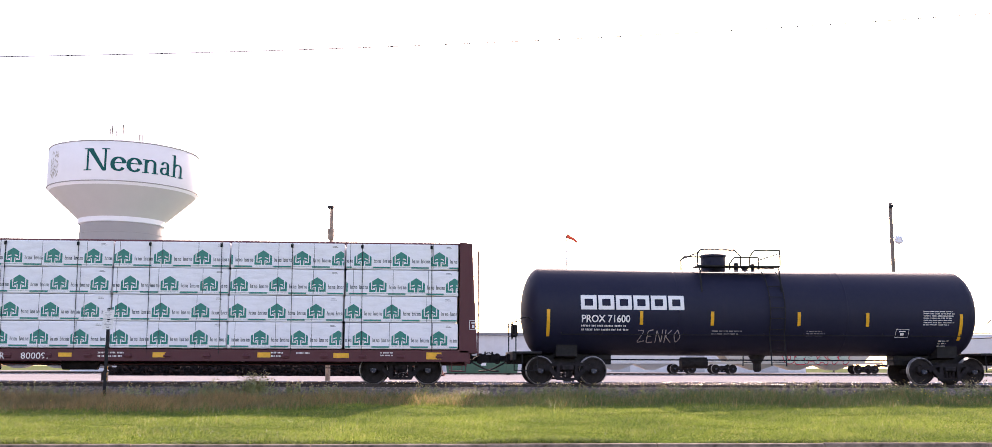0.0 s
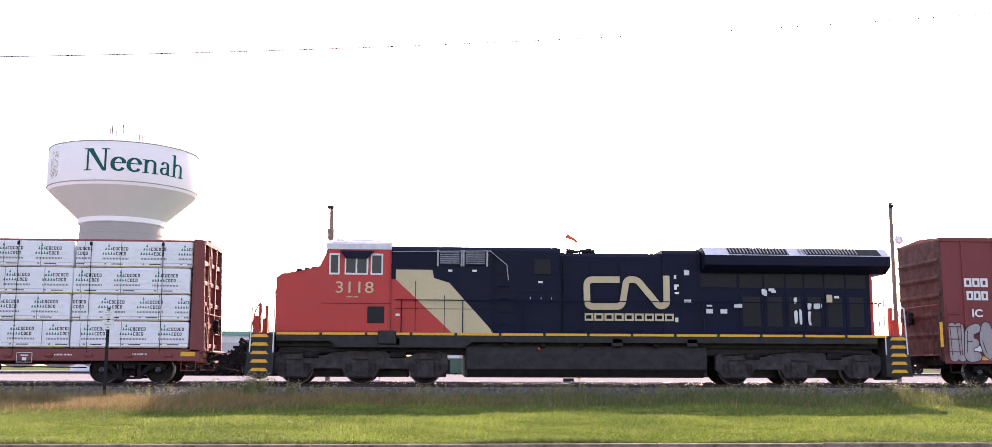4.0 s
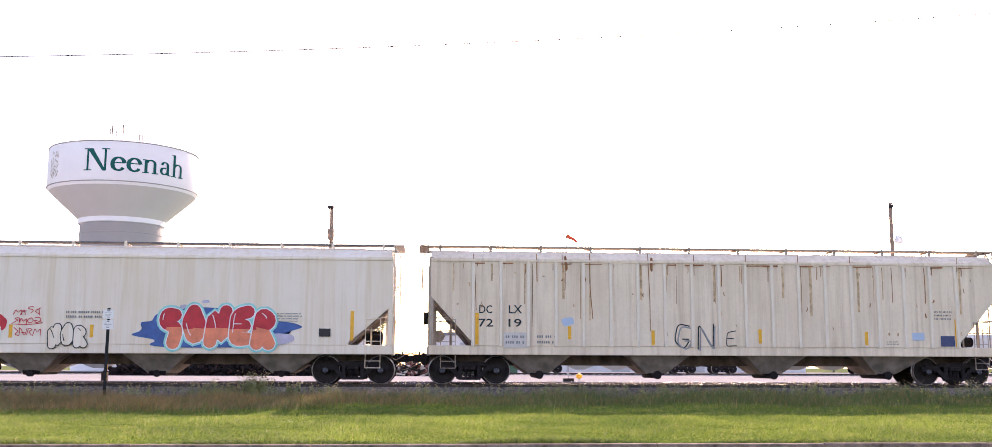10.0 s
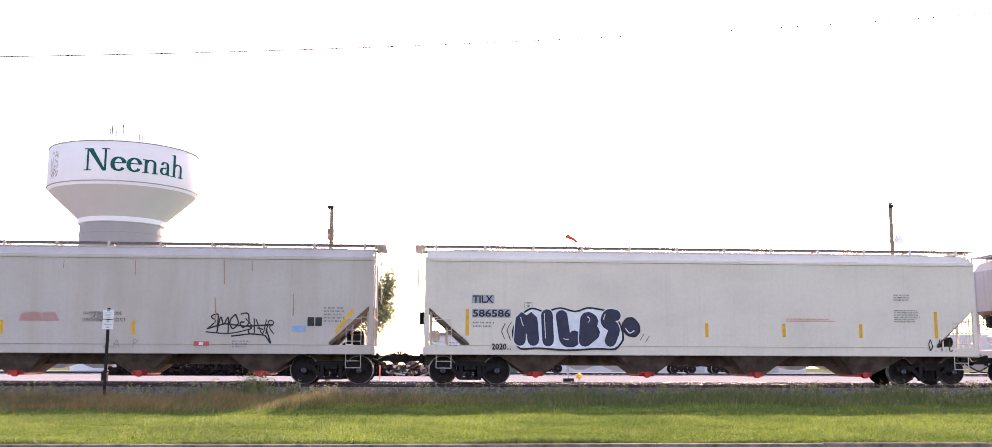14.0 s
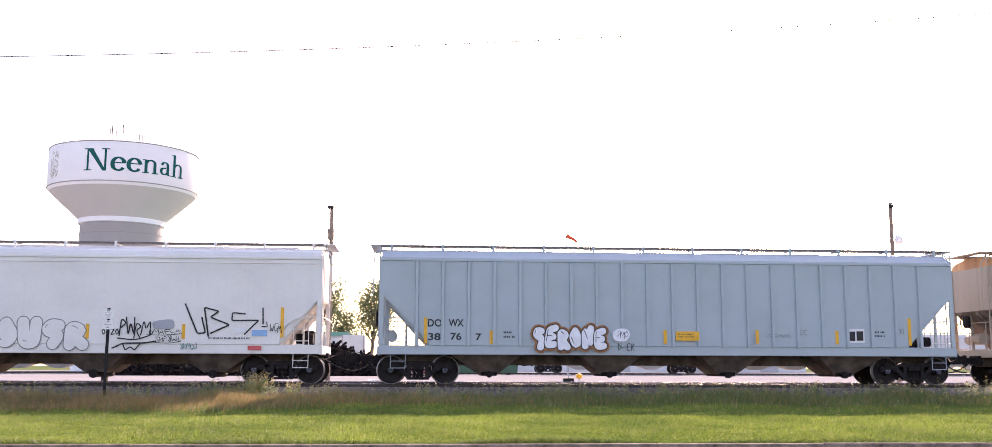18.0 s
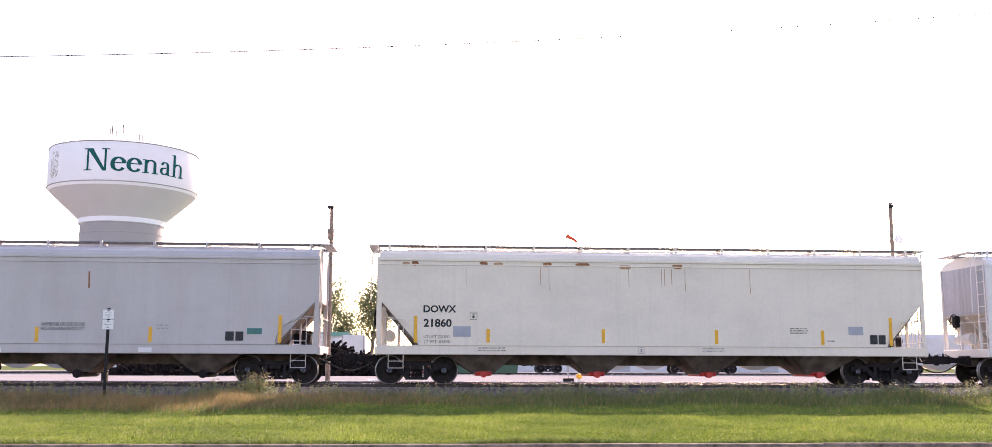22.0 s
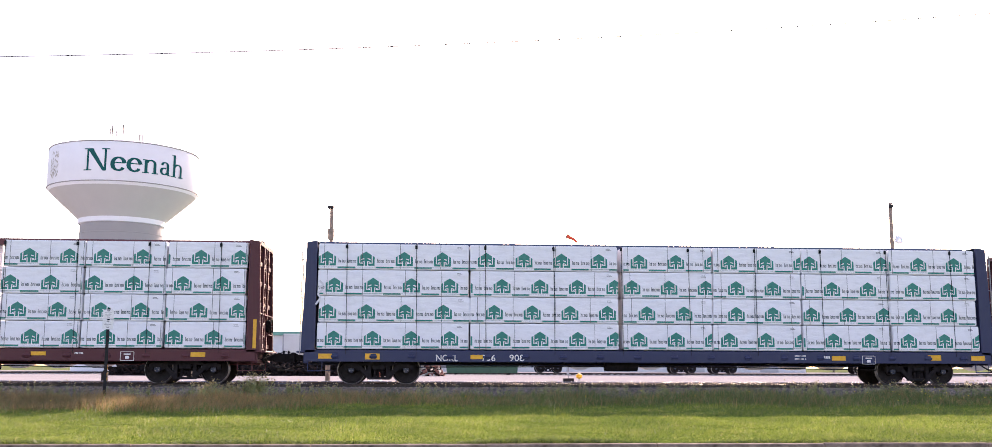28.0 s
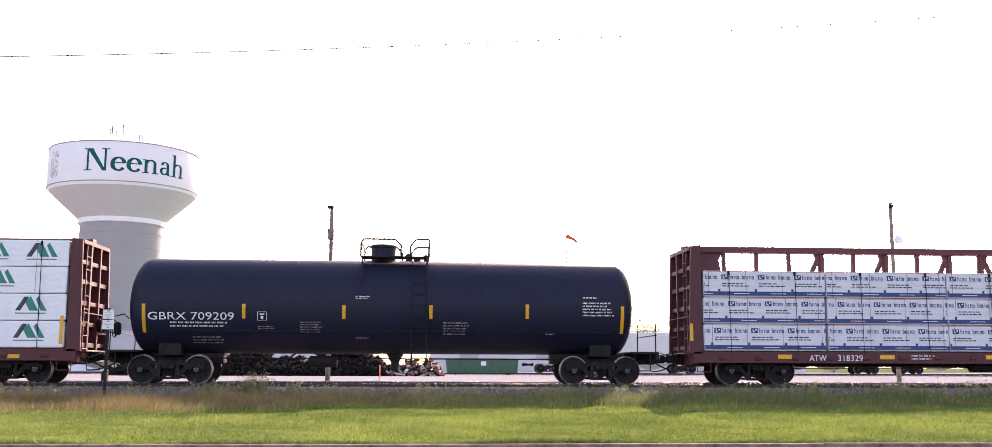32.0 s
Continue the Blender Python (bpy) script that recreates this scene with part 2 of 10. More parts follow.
# ---- ground, street, track ----
def profile_sheet(name, rows, x0, x1, nx, mat, amp=0.0, label="", category=""):
    """A sheet of ground from (y, z) rows, with small unevenness."""
    bm = bmesh.new()
    grid = []
    for y, z in rows:
        grid.append([bm.verts.new((x0 + (x1 - x0) * i / nx, y, z + amp * (noise.noise(Vector((x0 + (x1 - x0) * i / nx, y, 0)) * 0.35)))) for i in range(nx + 1)])
    for a, b_ in zip(grid, grid[1:]):
        for i in range(nx):
            bm.faces.new((a[i], a[i + 1], b_[i + 1], b_[i]))
    me = mesh_of(name, bm, mat, True)
    return tagged(new(name, me), label, category, "", "structure")


def ground_mat():
    m, nd, ln, b = shader("ground_soil", 1.0, 0, 0.0)
    geo = nd.new("ShaderNodeNewGeometry")
    sep = nd.new("ShaderNodeSeparateXYZ")
    ln.new(geo.outputs["Position"], sep.inputs[0])
    n1, n2 = grain(nd, ln, 0.5, (1, 1, 1), 5), grain(nd, ln, 14, (1, 1, 1), 6, 0.7)
    turf = tone(ln, nd, "MIX", (0.085, 0.14, 0.022), (0.13, 0.165, 0.035), ramp(nd, ln, n1, 0.35, 0.7))
    turf = tone(ln, nd, "MIX", turf, (0.05, 0.06, 0.02), ramp(nd, ln, n2, 0.45, 0.7))
    dirt = tone(ln, nd, "MIX", (0.30, 0.28, 0.28), (0.22, 0.205, 0.205), ramp(nd, ln, n1, 0.35, 0.65))
    dirt = tone(ln, nd, "MIX", dirt, (0.36, 0.34, 0.34), ramp(nd, ln, n2, 0.4, 0.7))
    c = tone(ln, nd, "MIX", turf, dirt, ramp(nd, ln, sep.outputs[1], 30.9, 32.2))
    far = tone(ln, nd, "MIX", (0.09, 0.13, 0.05), (0.16, 0.17, 0.09), ramp(nd, ln, n1, 0.3, 0.7))
    c = tone(ln, nd, "MIX", c, far, ramp(nd, ln, sep.outputs[1], 172, 181))
    ln.new(c, b.inputs["Base Color"])
    bump(nd, ln, b, n2, 0.5, 0.03)
    return m


M_GROUND = ground_mat()
rows = [(-3000, -0.56), (-40, -0.56), (-11.5, -0.56), (-11.3, -0.56), (17.95, -0.56), (18.02, -0.355), (20.2, -0.25), (23.53, -0.117), (26.9, 0.013), (30.25, 0.12), (32.54, 0.18), (37.9, 0.29),
        (40.3, 0.32), (54, 0.32), (80, 0.26), (104, 0.22), (180, 0.22), (300, 0.22), (3000, 0.22)]
profile_sheet("ground", rows, -3000, 3000, 60, M_GROUND, 0.0, "grass verge and pale gravel yard reaching the horizon", "ground")
M_ASPHALT = plain("asphalt", (0.055, 0.054, 0.055), 0.85, 0, 0.35, 30, 0.5)
profile_sheet("road", [(-11.4, -0.52), (3.1, -0.475), (17.70, -0.515)], -300, 300, 40, M_ASPHALT, 0.0, "grey asphalt street beside the verge", "road")
M_CONC = plain("kerb_concrete", (0.20, 0.145, 0.115), 0.95, 0, 0.5, 5, 0.6, 0.008, 0.1)
M_CONC2 = plain("old_concrete", (0.42, 0.40, 0.38), 0.85, 0, 0.3, 5, 0.3)

kerb = thing("kerb", "worn concrete kerb with open joints along the lawn", "kerb", 0, 17.88, -0.425, 0, "", "structure")
bm = bmesh.new()
prism(bm, [(-0.16, -0.1), (-0.16, -0.055), (-0.10, -0.05), (-0.085, 0.085), (-0.06, 0.105), (0.03, 0.11), (0.04, -0.1)], 0.010, 2.994, "x")
ME_KERB = mesh_of("kerb_stone", bm, M_CONC)
for k in range(-14, 15):
    attach("kerb_stone", ME_KERB, kerb, "", pose(k * 3 + 1.1, random.uniform(-0.006, 0.006), random.uniform(-0.006, 0.004), 0, random.uniform(-0.15, 0.15), 0))
for s in (-1, 1):
    part("kerb_run", one(prism, [(-0.16, -0.1), (-0.10, -0.05), (-0.085, 0.085), (-0.06, 0.105), (0.09, 0.115), (0.10, -0.1)], s * 43.2 + 1.1 if s > 0 else -300, 300 if s > 0 else -40.95, "x"), M_CONC, kerb)

# ballast bed
M_BALLAST = plain("crushed_stone", (0.125, 0.108, 0.102), 0.95, 0, 0.6, 22, 1.0, 0.04, 0.2)
bed = profile_sheet("ballast_bed", [(29.8, 0.085), (30.6, 0.15), (32.93, 0.30), (33.18, 0.315), (36.08, 0.315), (36.5, 0.30), (37.3, 0.30), (37.6, 0.315), (40.4, 0.315), (40.8, 0.30), (42.6, 0.28)], -320, 320, 400, M_BALLAST, 0.03, "grey crushed stone ballast bed", "ballast")
track = thing("railway_track", "worn steel rails on timber sleepers in ballast", "railway track", 0, TY, 0, 0, "", "structure")
M_RAIL = plain("rail_web", (0.06, 0.045, 0.038), 0.7, 0.3, 0.4, 12, 0.3)
M_RAILTOP = plain("polished_rail_head", (0.55, 0.55, 0.57), 0.22, 1.0, 0.08, 30, 0.02)
for y in (-0.7525, 0.7525, 3.65, 5.155):        # the main line and a second track behind it
    bm = bmesh.new()
    prism(bm, [(y - 0.075, 0.262), (y + 0.075, 0.262), (y + 0.07, 0.275), (y + 0.012, 0.295), (y + 0.012, 0.39), (y + 0.036, 0.405), (y + 0.036, RZ - 0.006), (y - 0.036, RZ - 0.006), (y - 0.036, 0.405), (y - 0.012, 0.39), (y - 0.012, 0.295), (y - 0.07, 0.275)], -320, 320, "x", 0)
    prism(bm, [(y - 0.034, RZ - 0.006), (y - 0.026, RZ), (y + 0.026, RZ), (y + 0.034, RZ - 0.006)], -320, 320, "x", 1)
    part("rail", bm, [M_RAIL, M_RAILTOP], track, "rail with a polished head")
M_TIE = plain("sleeper_timber", (0.05, 0.04, 0.036), 0.9, 0, 0.35, 6, 0.5, 0.006, 0.2)
me = mesh_of("sleeper", one(bbox, -0.115, 0.115, -1.3, 1.3, 0.17, 0.335, 0.012), M_TIE)
for k in range(-50, 66):
    attach("sleeper", me, track, "", pose(k * 0.5 + random.uniform(-0.02, 0.02), 4.40 + random.uniform(-0.03, 0.03), random.uniform(-0.012, 0.006), 0, 0, random.uniform(-0.8, 0.8)))
for k in range(-46, 62):
    attach("sleeper", me, track, "", pose(k * 0.5 + random.uniform(-0.02, 0.02), random.uniform(-0.03, 0.03), random.uniform(-0.012, 0.006), 0, 0, random.uniform(-0.8, 0.8)))


def stuff(name, verts, faces, mats, label, category, mi=None):
    me = bpy.data.meshes.new(name)
    me.vertices.add(len(verts))
    me.vertices.foreach_set("co", verts.astype(np.float32).ravel())
    n, k = faces.shape
    me.loops.add(n * k)
    me.loops.foreach_set("vertex_index", faces.astype(np.int32).ravel())
    me.polygons.add(n)
    me.polygons.foreach_set("loop_start", np.arange(0, n * k, k, dtype=np.int32))
    me.polygons.foreach_set("loop_total", np.full(n, k, dtype=np.int32))
    for m in mats:
        me.materials.append(m)
    if mi is not None:
        me.polygons.foreach_set("material_index", mi.astype(np.int32))
    me.update(calc_edges=True)
    me.validate()
    return tagged(new(name, me), label, category, "", "stuff")


def ground_z(y):
    return np.interp(y, [r[0] for r in rows], [r[1] for r in rows])


def stones(name, n, x0, x1, y0, y1, zf, size, mats, label, category, seed):
    """Loose broken stones: squashed, jittered octahedra."""
    rng = np.random.default_rng(seed)
    cx, cy = rng.uniform(x0, x1, n), rng.uniform(y0, y1, n)
    cz = zf(cy)
    r = rng.uniform(0.5, 1.2, n) * size
    base = np.array([(1, 0, 0), (0, 1, 0), (-1, 0, 0), (0, -1, 0), (0, 0, 0.7), (0, 0, -0.6)])
    v = base[None] * r[:, None, None] * rng.uniform(0.6, 1.25, (n, 6, 3))
    a = rng.uniform(0, 6.28, n)
    c, s = np.cos(a)[:, None], np.sin(a)[:, None]
    v = np.stack([v[..., 0] * c - v[..., 1] * s, v[..., 0] * s + v[..., 1] * c, v[..., 2]], -1)
    v += np.stack([cx, cy, cz], -1)[:, None]
    f = np.array([(0, 1, 4), (1, 2, 4), (2, 3, 4), (3, 0, 4), (1, 0, 5), (2, 1, 5), (3, 2, 5), (0, 3, 5)])
    faces = (f[None] + (np.arange(n) * 6)[:, None, None]).reshape(-1, 3)
    return stuff(name, v.reshape(-1, 3), faces, mats, label, category)


def stone_mat():
    m, nd, ln, b = shader("ballast_stone", 0.85, 0, 0.3)
    g = nd.new("ShaderNodeNewGeometry")
    ln.new(tone(ln, nd, "MIX", (0.08, 0.063, 0.053), (0.36, 0.30, 0.26), g.outputs["Random Per Island"]), b.inputs["Base Color"])
    return m


stones("ballast_stones", 26000, -19, 23, 29.8, 33.5, lambda y: np.interp(y, [29.8, 30.6, 32.93, 33.5], [0.10, 0.17, 0.32, 0.335]), 0.035, [stone_mat()], "loose grey crushed stone beside the rails", "ballast", 5)


SPREAD = 1.3446         # strips of the verge are given at a nearer scale and drawn out to their true depth


def laid_out(x, y):
    return x + 0.0426 * y, y * SPREAD


def blades(name, n, x0, x1, y0, y1, h0, h1, w, mats, label, seed, lean=0.35, keep=None, pick=None, clump=0.0, category="grass", uneven=0.5):
    """Grass: tapered, bent blades of two pieces."""
    rng = np.random.default_rng(seed)
    x, y = rng.uniform(x0, x1, n), rng.uniform(y0, y1, n)
    if clump:
        k = n // 14
        px, py = rng.uniform(x0, x1, k), rng.uniform(y0, y1, k)
        i = rng.integers(0, k, n)
        x, y = np.where(rng.random(n) < clump, px[i] + rng.normal(0, 0.07, n), x), np.where(rng.random(n) < clump, np.clip(py[i] + rng.normal(0, 0.07, n), y0, y1), y)
    if keep is not None:
        m = rng.random(n) < keep(x, y)
        x, y = x[m], y[m]
        n = len(x)
    pick_ = pick(x, y, rng) if pick is not None else None
    x, y = laid_out(x, y)
    z = ground_z(y) - 0.01
    patch = 0.5 + 0.5 * np.sin(x * 1.3 + 2 * np.sin(y * 0.9)) * np.cos(y * 1.7 + np.sin(x * 0.7))
    h = (h0 + (h1 - h0) * rng.beta(1.6, 2.6, n)) * (1 - uneven / 2 + uneven * patch)
    a = rng.uniform(0, 2 * np.pi, n)
    dx, dy = np.cos(a), np.sin(a)
    b = rng.uniform(0.1, 1.0, n) * lean * h
    t = rng.uniform(0, 2 * np.pi, n)
    ox, oy = np.cos(t) * b + 0.12 * h, np.sin(t) * b
    ww = w * rng.uniform(0.6, 1.3, n) / 2
    P = np.empty((n, 5, 3))
    P[:, 0] = np.stack([x - dx * ww, y - dy * ww, z], -1)
    P[:, 1] = np.stack([x + dx * ww, y + dy * ww, z], -1)
    P[:, 2] = np.stack([x + dx * ww * 0.8 + ox * 0.35, y + dy * ww * 0.8 + oy * 0.35, z + h * 0.55], -1)
    P[:, 3] = np.stack([x - dx * ww * 0.8 + ox * 0.35, y - dy * ww * 0.8 + oy * 0.35, z + h * 0.55], -1)
    P[:, 4] = np.stack([x + ox, y + oy, z + h], -1)
    f = np.array([(0, 1, 2), (0, 2, 3), (3, 2, 4)])
    faces = (f[None] + (np.arange(n) * 5)[:, None, None]).reshape(-1, 3)
    mi = np.repeat(pick_, 3) if pick is not None else None
    return stuff(name, P.reshape(-1, 3), faces, mats, label, category, mi)


G_LAWN = leaf_mat("lawn_green", (0.085, 0.145, 0.022), (0.31, 0.39, 0.085), 0.5)
G_PALE = leaf_mat("yellowed_lawn", (0.20, 0.215, 0.06), (0.46, 0.45, 0.16), 0.5)
G_ROUGH = leaf_mat("rough_green", (0.065, 0.105, 0.03), (0.17, 0.215, 0.075))
G_STRAW = leaf_mat("dry_straw", (0.19, 0.125, 0.065), (0.46, 0.32, 0.165))
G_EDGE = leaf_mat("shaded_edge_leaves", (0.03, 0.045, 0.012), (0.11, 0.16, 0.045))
G_SEED = leaf_mat("pale_seed_heads", (0.24, 0.20, 0.11), (0.42, 0.34, 0.20))
G_WEED = leaf_mat("grey_weed", (0.18, 0.21, 0.10), (0.40, 0.42, 0.23))


def tuft(x, y, s=1.0):
    """How lush the turf is at a place, 0 to 1."""
    return 0.5 + 0.25 * np.sin(x * 2.1 * s + 1.7 * np.sin(y * 1.6 * s)) + 0.25 * np.sin(y * 3.3 * s + 2.2 * np.sin(x * 1.3 * s + 1))


def dry(x):
    return np.clip(0.92 - (x + 8) * 0.055, 0.22, 0.92)


blades("lawn_grass", 430000, -13.5, 15.5, 13.42, 20.6, 0.026, 0.07, 0.015, [G_LAWN, G_PALE, G_ROUGH], "short mown bright green grass", 1, 1.3,
       lambda x, y: np.clip(1.25 - (y - 13.4) * 0.07, 0.6, 1) * np.clip((20.6 - 1.3 * np.clip((-2 - x) / 5, 0, 1) - y) * 1.2, 0, 1) * (0.8 + 0.2 * tuft(x, y, 2.7)),
       lambda x, y, r: np.where(r.random(len(x)) < 0.05 + 0.25 * tuft(x + 3, y * 0.8, 1.6) ** 3, 1, np.where(r.random(len(x)) < 0.12 + 0.22 * (y > 17.5), 2, 0)), 0.55, uneven=1.2)
blades("lawn_tufts", 46000, -14.5, 16.5, 13.7, 20.2, 0.06, 0.13, 0.011, [G_LAWN, G_PALE, G_WEED], "scattered taller tufts in the mown grass", 21, 1.0,
       lambda x, y: tuft(x * 1.7, y * 1.7) ** 2, lambda x, y, r: r.choice(3, len(x), p=(0.62, 0.28, 0.10)), 0.9, uneven=1.0)
blades("rough_grass", 215000, -18, 21, 17.9, 22.6, 0.08, 0.36, 0.009, [G_ROUGH, G_STRAW, G_WEED], "tall unmown grass with dry stems beside the ballast", 2, 1.1,
       lambda x, y: np.clip((22.2 + 0.06 * np.clip(x, -4, 8) - y + 0.35 * np.sin(x * 1.1) + 0.25 * np.sin(x * 3.7)) * 1.0, 0.0, 1) * np.clip((y - 19.2 + 0.35 * np.sin(x * 0.8) + 0.25 * np.sin(x * 2.9) + 1.5 * np.clip((-2 - x) / 5, 0, 1)) * 0.75, 0, 1),
       lambda x, y, r: np.where(r.random(len(x)) < dry(x) * np.clip((y - 18.7 + 1.2 * np.clip((-2 - x) / 5, 0, 1)) * 0.8, 0.1, 1), 1, np.where(r.random(len(x)) < 0.16, 2, 0)), 0.6, uneven=1.2)


# taller weeds with seed heads, in a few stands by the ballast
def weeds(name, spots, seed, mats, label):
    rng = np.random.default_rng(seed)
    xs, ys, hs = [], [], []
    for x, y, w, n, h in spots:
        xs.append(rng.normal(x, w, n))
        ys.append(rng.normal(y, 0.16, n))
        hs.append(h * rng.uniform(0.55, 1.1, n))
    x, y, h = np.concatenate(xs), np.concatenate(ys), np.concatenate(hs)
    x, y = laid_out(x, y)
    V, F, MI = [], [], []
    k = 0
    for i in range(len(x)):
        z = float(ground_z(y[i]))
        lx, ly = rng.normal(0, 0.10) * h[i], rng.normal(0, 0.10) * h[i]
        V += [(x[i] - 0.004, y[i], z), (x[i] + 0.004, y[i], z), (x[i] + lx, y[i] + ly, z + h[i])]
        F.append((k, k + 1, k + 2))
        MI.append(0)
        k += 3
        for j in range(11):
            u = rng.uniform(0.25, 1.0)
            c = np.array([x[i] + lx * u, y[i] + ly * u, z + h[i] * u])
            a, s_ = rng.uniform(0, 6.28), rng.uniform(0.05, 0.12) * (1.3 - 0.6 * u)
            d = np.array([math.cos(a), math.sin(a), rng.uniform(0.1, 0.9)]) * s_
            q = np.array([-math.sin(a), math.cos(a), 0.3]) * s_ * 0.42
            V += [c, c + d * 0.5 + q, c + d]
            F.append((k, k + 1, k + 2))
            MI.append(1 if u > 0.7 else 0)
            k += 3
    return stuff(name, np.array(V), np.array(F), mats, label, "weeds", np.array(MI))


weeds("tall_weeds", [(-5.75, 22.15, 0.22, 120, 0.72), (-6.5, 22.1, 0.3, 50, 0.45), (-7.2, 22.1, 0.30, 60, 0.52), (-4.7, 22.2, 0.25, 34, 0.50), (-3.6, 22.3, 0.3, 22, 0.40), (-9.0, 22.1, 0.5, 26, 0.42), (-0.8, 22.3, 0.3, 26, 0.42),
      (1.2, 22.3, 0.5, 30, 0.38), (2.9, 22.3, 0.4, 44, 0.45), (6.4, 22.3, 0.6, 60, 0.45), (8.4, 22.2, 0.5, 40, 0.4), (10.6, 22.2, 0.5, 60, 0.5), (13.0, 22.0, 0.5, 60, 0.55), (15.6, 21.8, 0.6, 70, 0.6), (-11.5, 21.9, 0.6, 44, 0.45), (-13.6, 21.9, 0.6, 50, 0.55), (4.6, 22.3, 0.4, 36, 0.42)],
      9, [G_WEED, G_SEED], "tall grey-green weeds with seed heads by the ballast")
# G_EDGE leaves are coloured dark to draw the shadow line along the kerb
blades("kerb_edge_grass", 75000, -10, 11.5, 13.20, 13.58, 0.03, 0.12, 0.012, [G_EDGE, G_ROUGH, G_LAWN], "uneven grass and weeds hanging over the kerb, darkened as in shade", 12, 1.7,
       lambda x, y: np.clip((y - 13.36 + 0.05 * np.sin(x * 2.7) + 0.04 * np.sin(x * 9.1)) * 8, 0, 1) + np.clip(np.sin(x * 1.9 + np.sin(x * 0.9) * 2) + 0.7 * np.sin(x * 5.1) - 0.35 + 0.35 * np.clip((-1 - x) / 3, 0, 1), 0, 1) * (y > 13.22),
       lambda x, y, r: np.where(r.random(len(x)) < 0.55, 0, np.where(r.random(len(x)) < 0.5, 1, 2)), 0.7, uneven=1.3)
FLOWER = plain("yellow_petals", (0.75, 0.60, 0.03), 0.6, 0, 0.1, 9, 0)
rngf = np.random.default_rng(3)
nf = 34
fx, fy = np.concatenate([rngf.normal(13.2, 0.9, 22), rngf.uniform(-12, 14, 12)]), np.concatenate([rngf.normal(20.2, 0.7, 22), rngf.uniform(18, 21.5, 12)])
fx, fy = laid_out(fx, fy)
fz = ground_z(fy) + rngf.uniform(0.2, 0.42, nf)
base = np.array([(-1, 0, 0), (0, -1, -0.4), (1, 0, 0), (0, 0.4, 1)]) * 0.017
stuff("yellow_flowers", (base[None] + np.stack([fx, fy, fz], -1)[:, None]).reshape(-1, 3), np.arange(nf * 4).reshape(nf, 4), [FLOWER], "small yellow wild flowers in the grass", "flowers")

# ---- running gear, shared by all cars ----
WHEELSETS, CARS = [], []          # what motions() keys


def wheel_mesh(r, gauge=0.755, cap=0.99):
    bm = bmesh.new()
    for s in (-1, 1):
        lathe(bm, [(s * (gauge - 0.065), r + 0.026, 1), (s * (gauge - 0.04), r + 0.024, 1), (s * (gauge - 0.03), r, 1), (s * (gauge + 0.065), r - 0.004, 1), (s * (gauge + 0.0665), r - 0.016, 0),
                   (s * (gauge + 0.068), r - 0.062, 0), (s * (gauge + 0.03), r - 0.075, 0), (s * (gauge + 0.012), 0.16, 0), (s * (gauge + 0.07), 0.13, 0), (s * (gauge + 0.08), 0.0)], 32)
        lathe(bm, [(s * (gauge + 0.07), 0.085, 0), (s * cap, 0.085, 0), (s * cap, 0.10, 2), (s * (cap + 0.05), 0.095, 2), (s * (cap + 0.055), 0.05, 2), (s * (cap + 0.06), 0.0)], 14)
        for k in range(3):
            a = 2 * math.pi * k / 3
            rod(bm, (0.062 * math.cos(a), s * (cap + 0.045), 0.062 * math.sin(a)), (0.062 * math.cos(a), s * (cap + 0.075), 0.062 * math.sin(a)), 0.017, 6, 1)
    rod(bm, (0, -gauge, 0), (0, gauge, 0), 0.08, 12)
    return mesh_of("wheelset", bm, [M_WHEEL, M_TREAD, M_HUB], True)


def side_frame_mesh():
    """Cast side frame with two windows and a spring opening."""
    bm = bmesh.new()
    y0, y1 = -0.075, 0.075
    top = [(-1.13, 0.62), (-0.62, 0.64), (-0.42, 0.74), (0.42, 0.74), (0.62, 0.64), (1.13, 0.62), (1.13, 0.52), (0.70, 0.51), (0.50, 0.60), (-0.50, 0.60), (-0.70, 0.51), (-1.13, 0.52)]
    prism(bm, top, y0, y1)
    for s in (-1, 1):
        prism(bm, [(s * 1.13, 0.52), (s * 1.13, 0.44), (s * 1.04, 0.44), (s * 1.02, 0.52)], y0, y1)
        prism(bm, [(s * 0.76, 0.52), (s * 0.74, 0.44), (s * 0.66, 0.42), (s * 0.62, 0.52)], y0, y1)
        prism(bm, [(s * 0.68, 0.52), (s * 0.36, 0.17), (s * 0.24, 0.17), (s * 0.24, 0.25), (s * 0.58, 0.60)], y0, y1)
        prism(bm, [(s * 0.24, 0.17), (s * 0.36, 0.17), (s * 0.36, 0.70), (s * 0.24, 0.70)], y0 + 0.01, y1 - 0.01)
        prism(bm, [(s * 1.02, 0.60), (s * 0.74, 0.60), (s * 0.74, 0.66), (s * 1.02, 0.66)], y0 - 0.03, y1 + 0.03)
    prism(bm, [(-0.36, 0.14), (0.36, 0.14), (0.36, 0.22), (-0.36, 0.22)], y0 - 0.03, y1 + 0.03)
    return mesh_of("side_frame", bm, M_TRUCK)


def spring_mesh():
    bm = bmesh.new()
    for x in (-0.15, -0.03, 0.09):
        for k in range(6):
            rod(bm, (x + 0.03, 0, 0.235 + k * 0.037), (x + 0.03, 0, 0.258 + k * 0.037), 0.056, 8)
    return mesh_of("spring_group", bm, M_STEEL)


def bolster_mesh():
    bm = bmesh.new()
    bbox(bm, -0.2, 0.2, -1.12, 1.12, 0.46, 0.62, 0.03)
    bbox(bm, -0.2, 0.2, -0.5, 0.5, 0.40, 0.70, 0.05)
    lathe(bm, [(0.68, 0.24), (0.76, 0.24), (0.78, 0.18), (0.80, 0.0)], 16, "z")
    return mesh_of("bolster", bm, M_TRUCK)


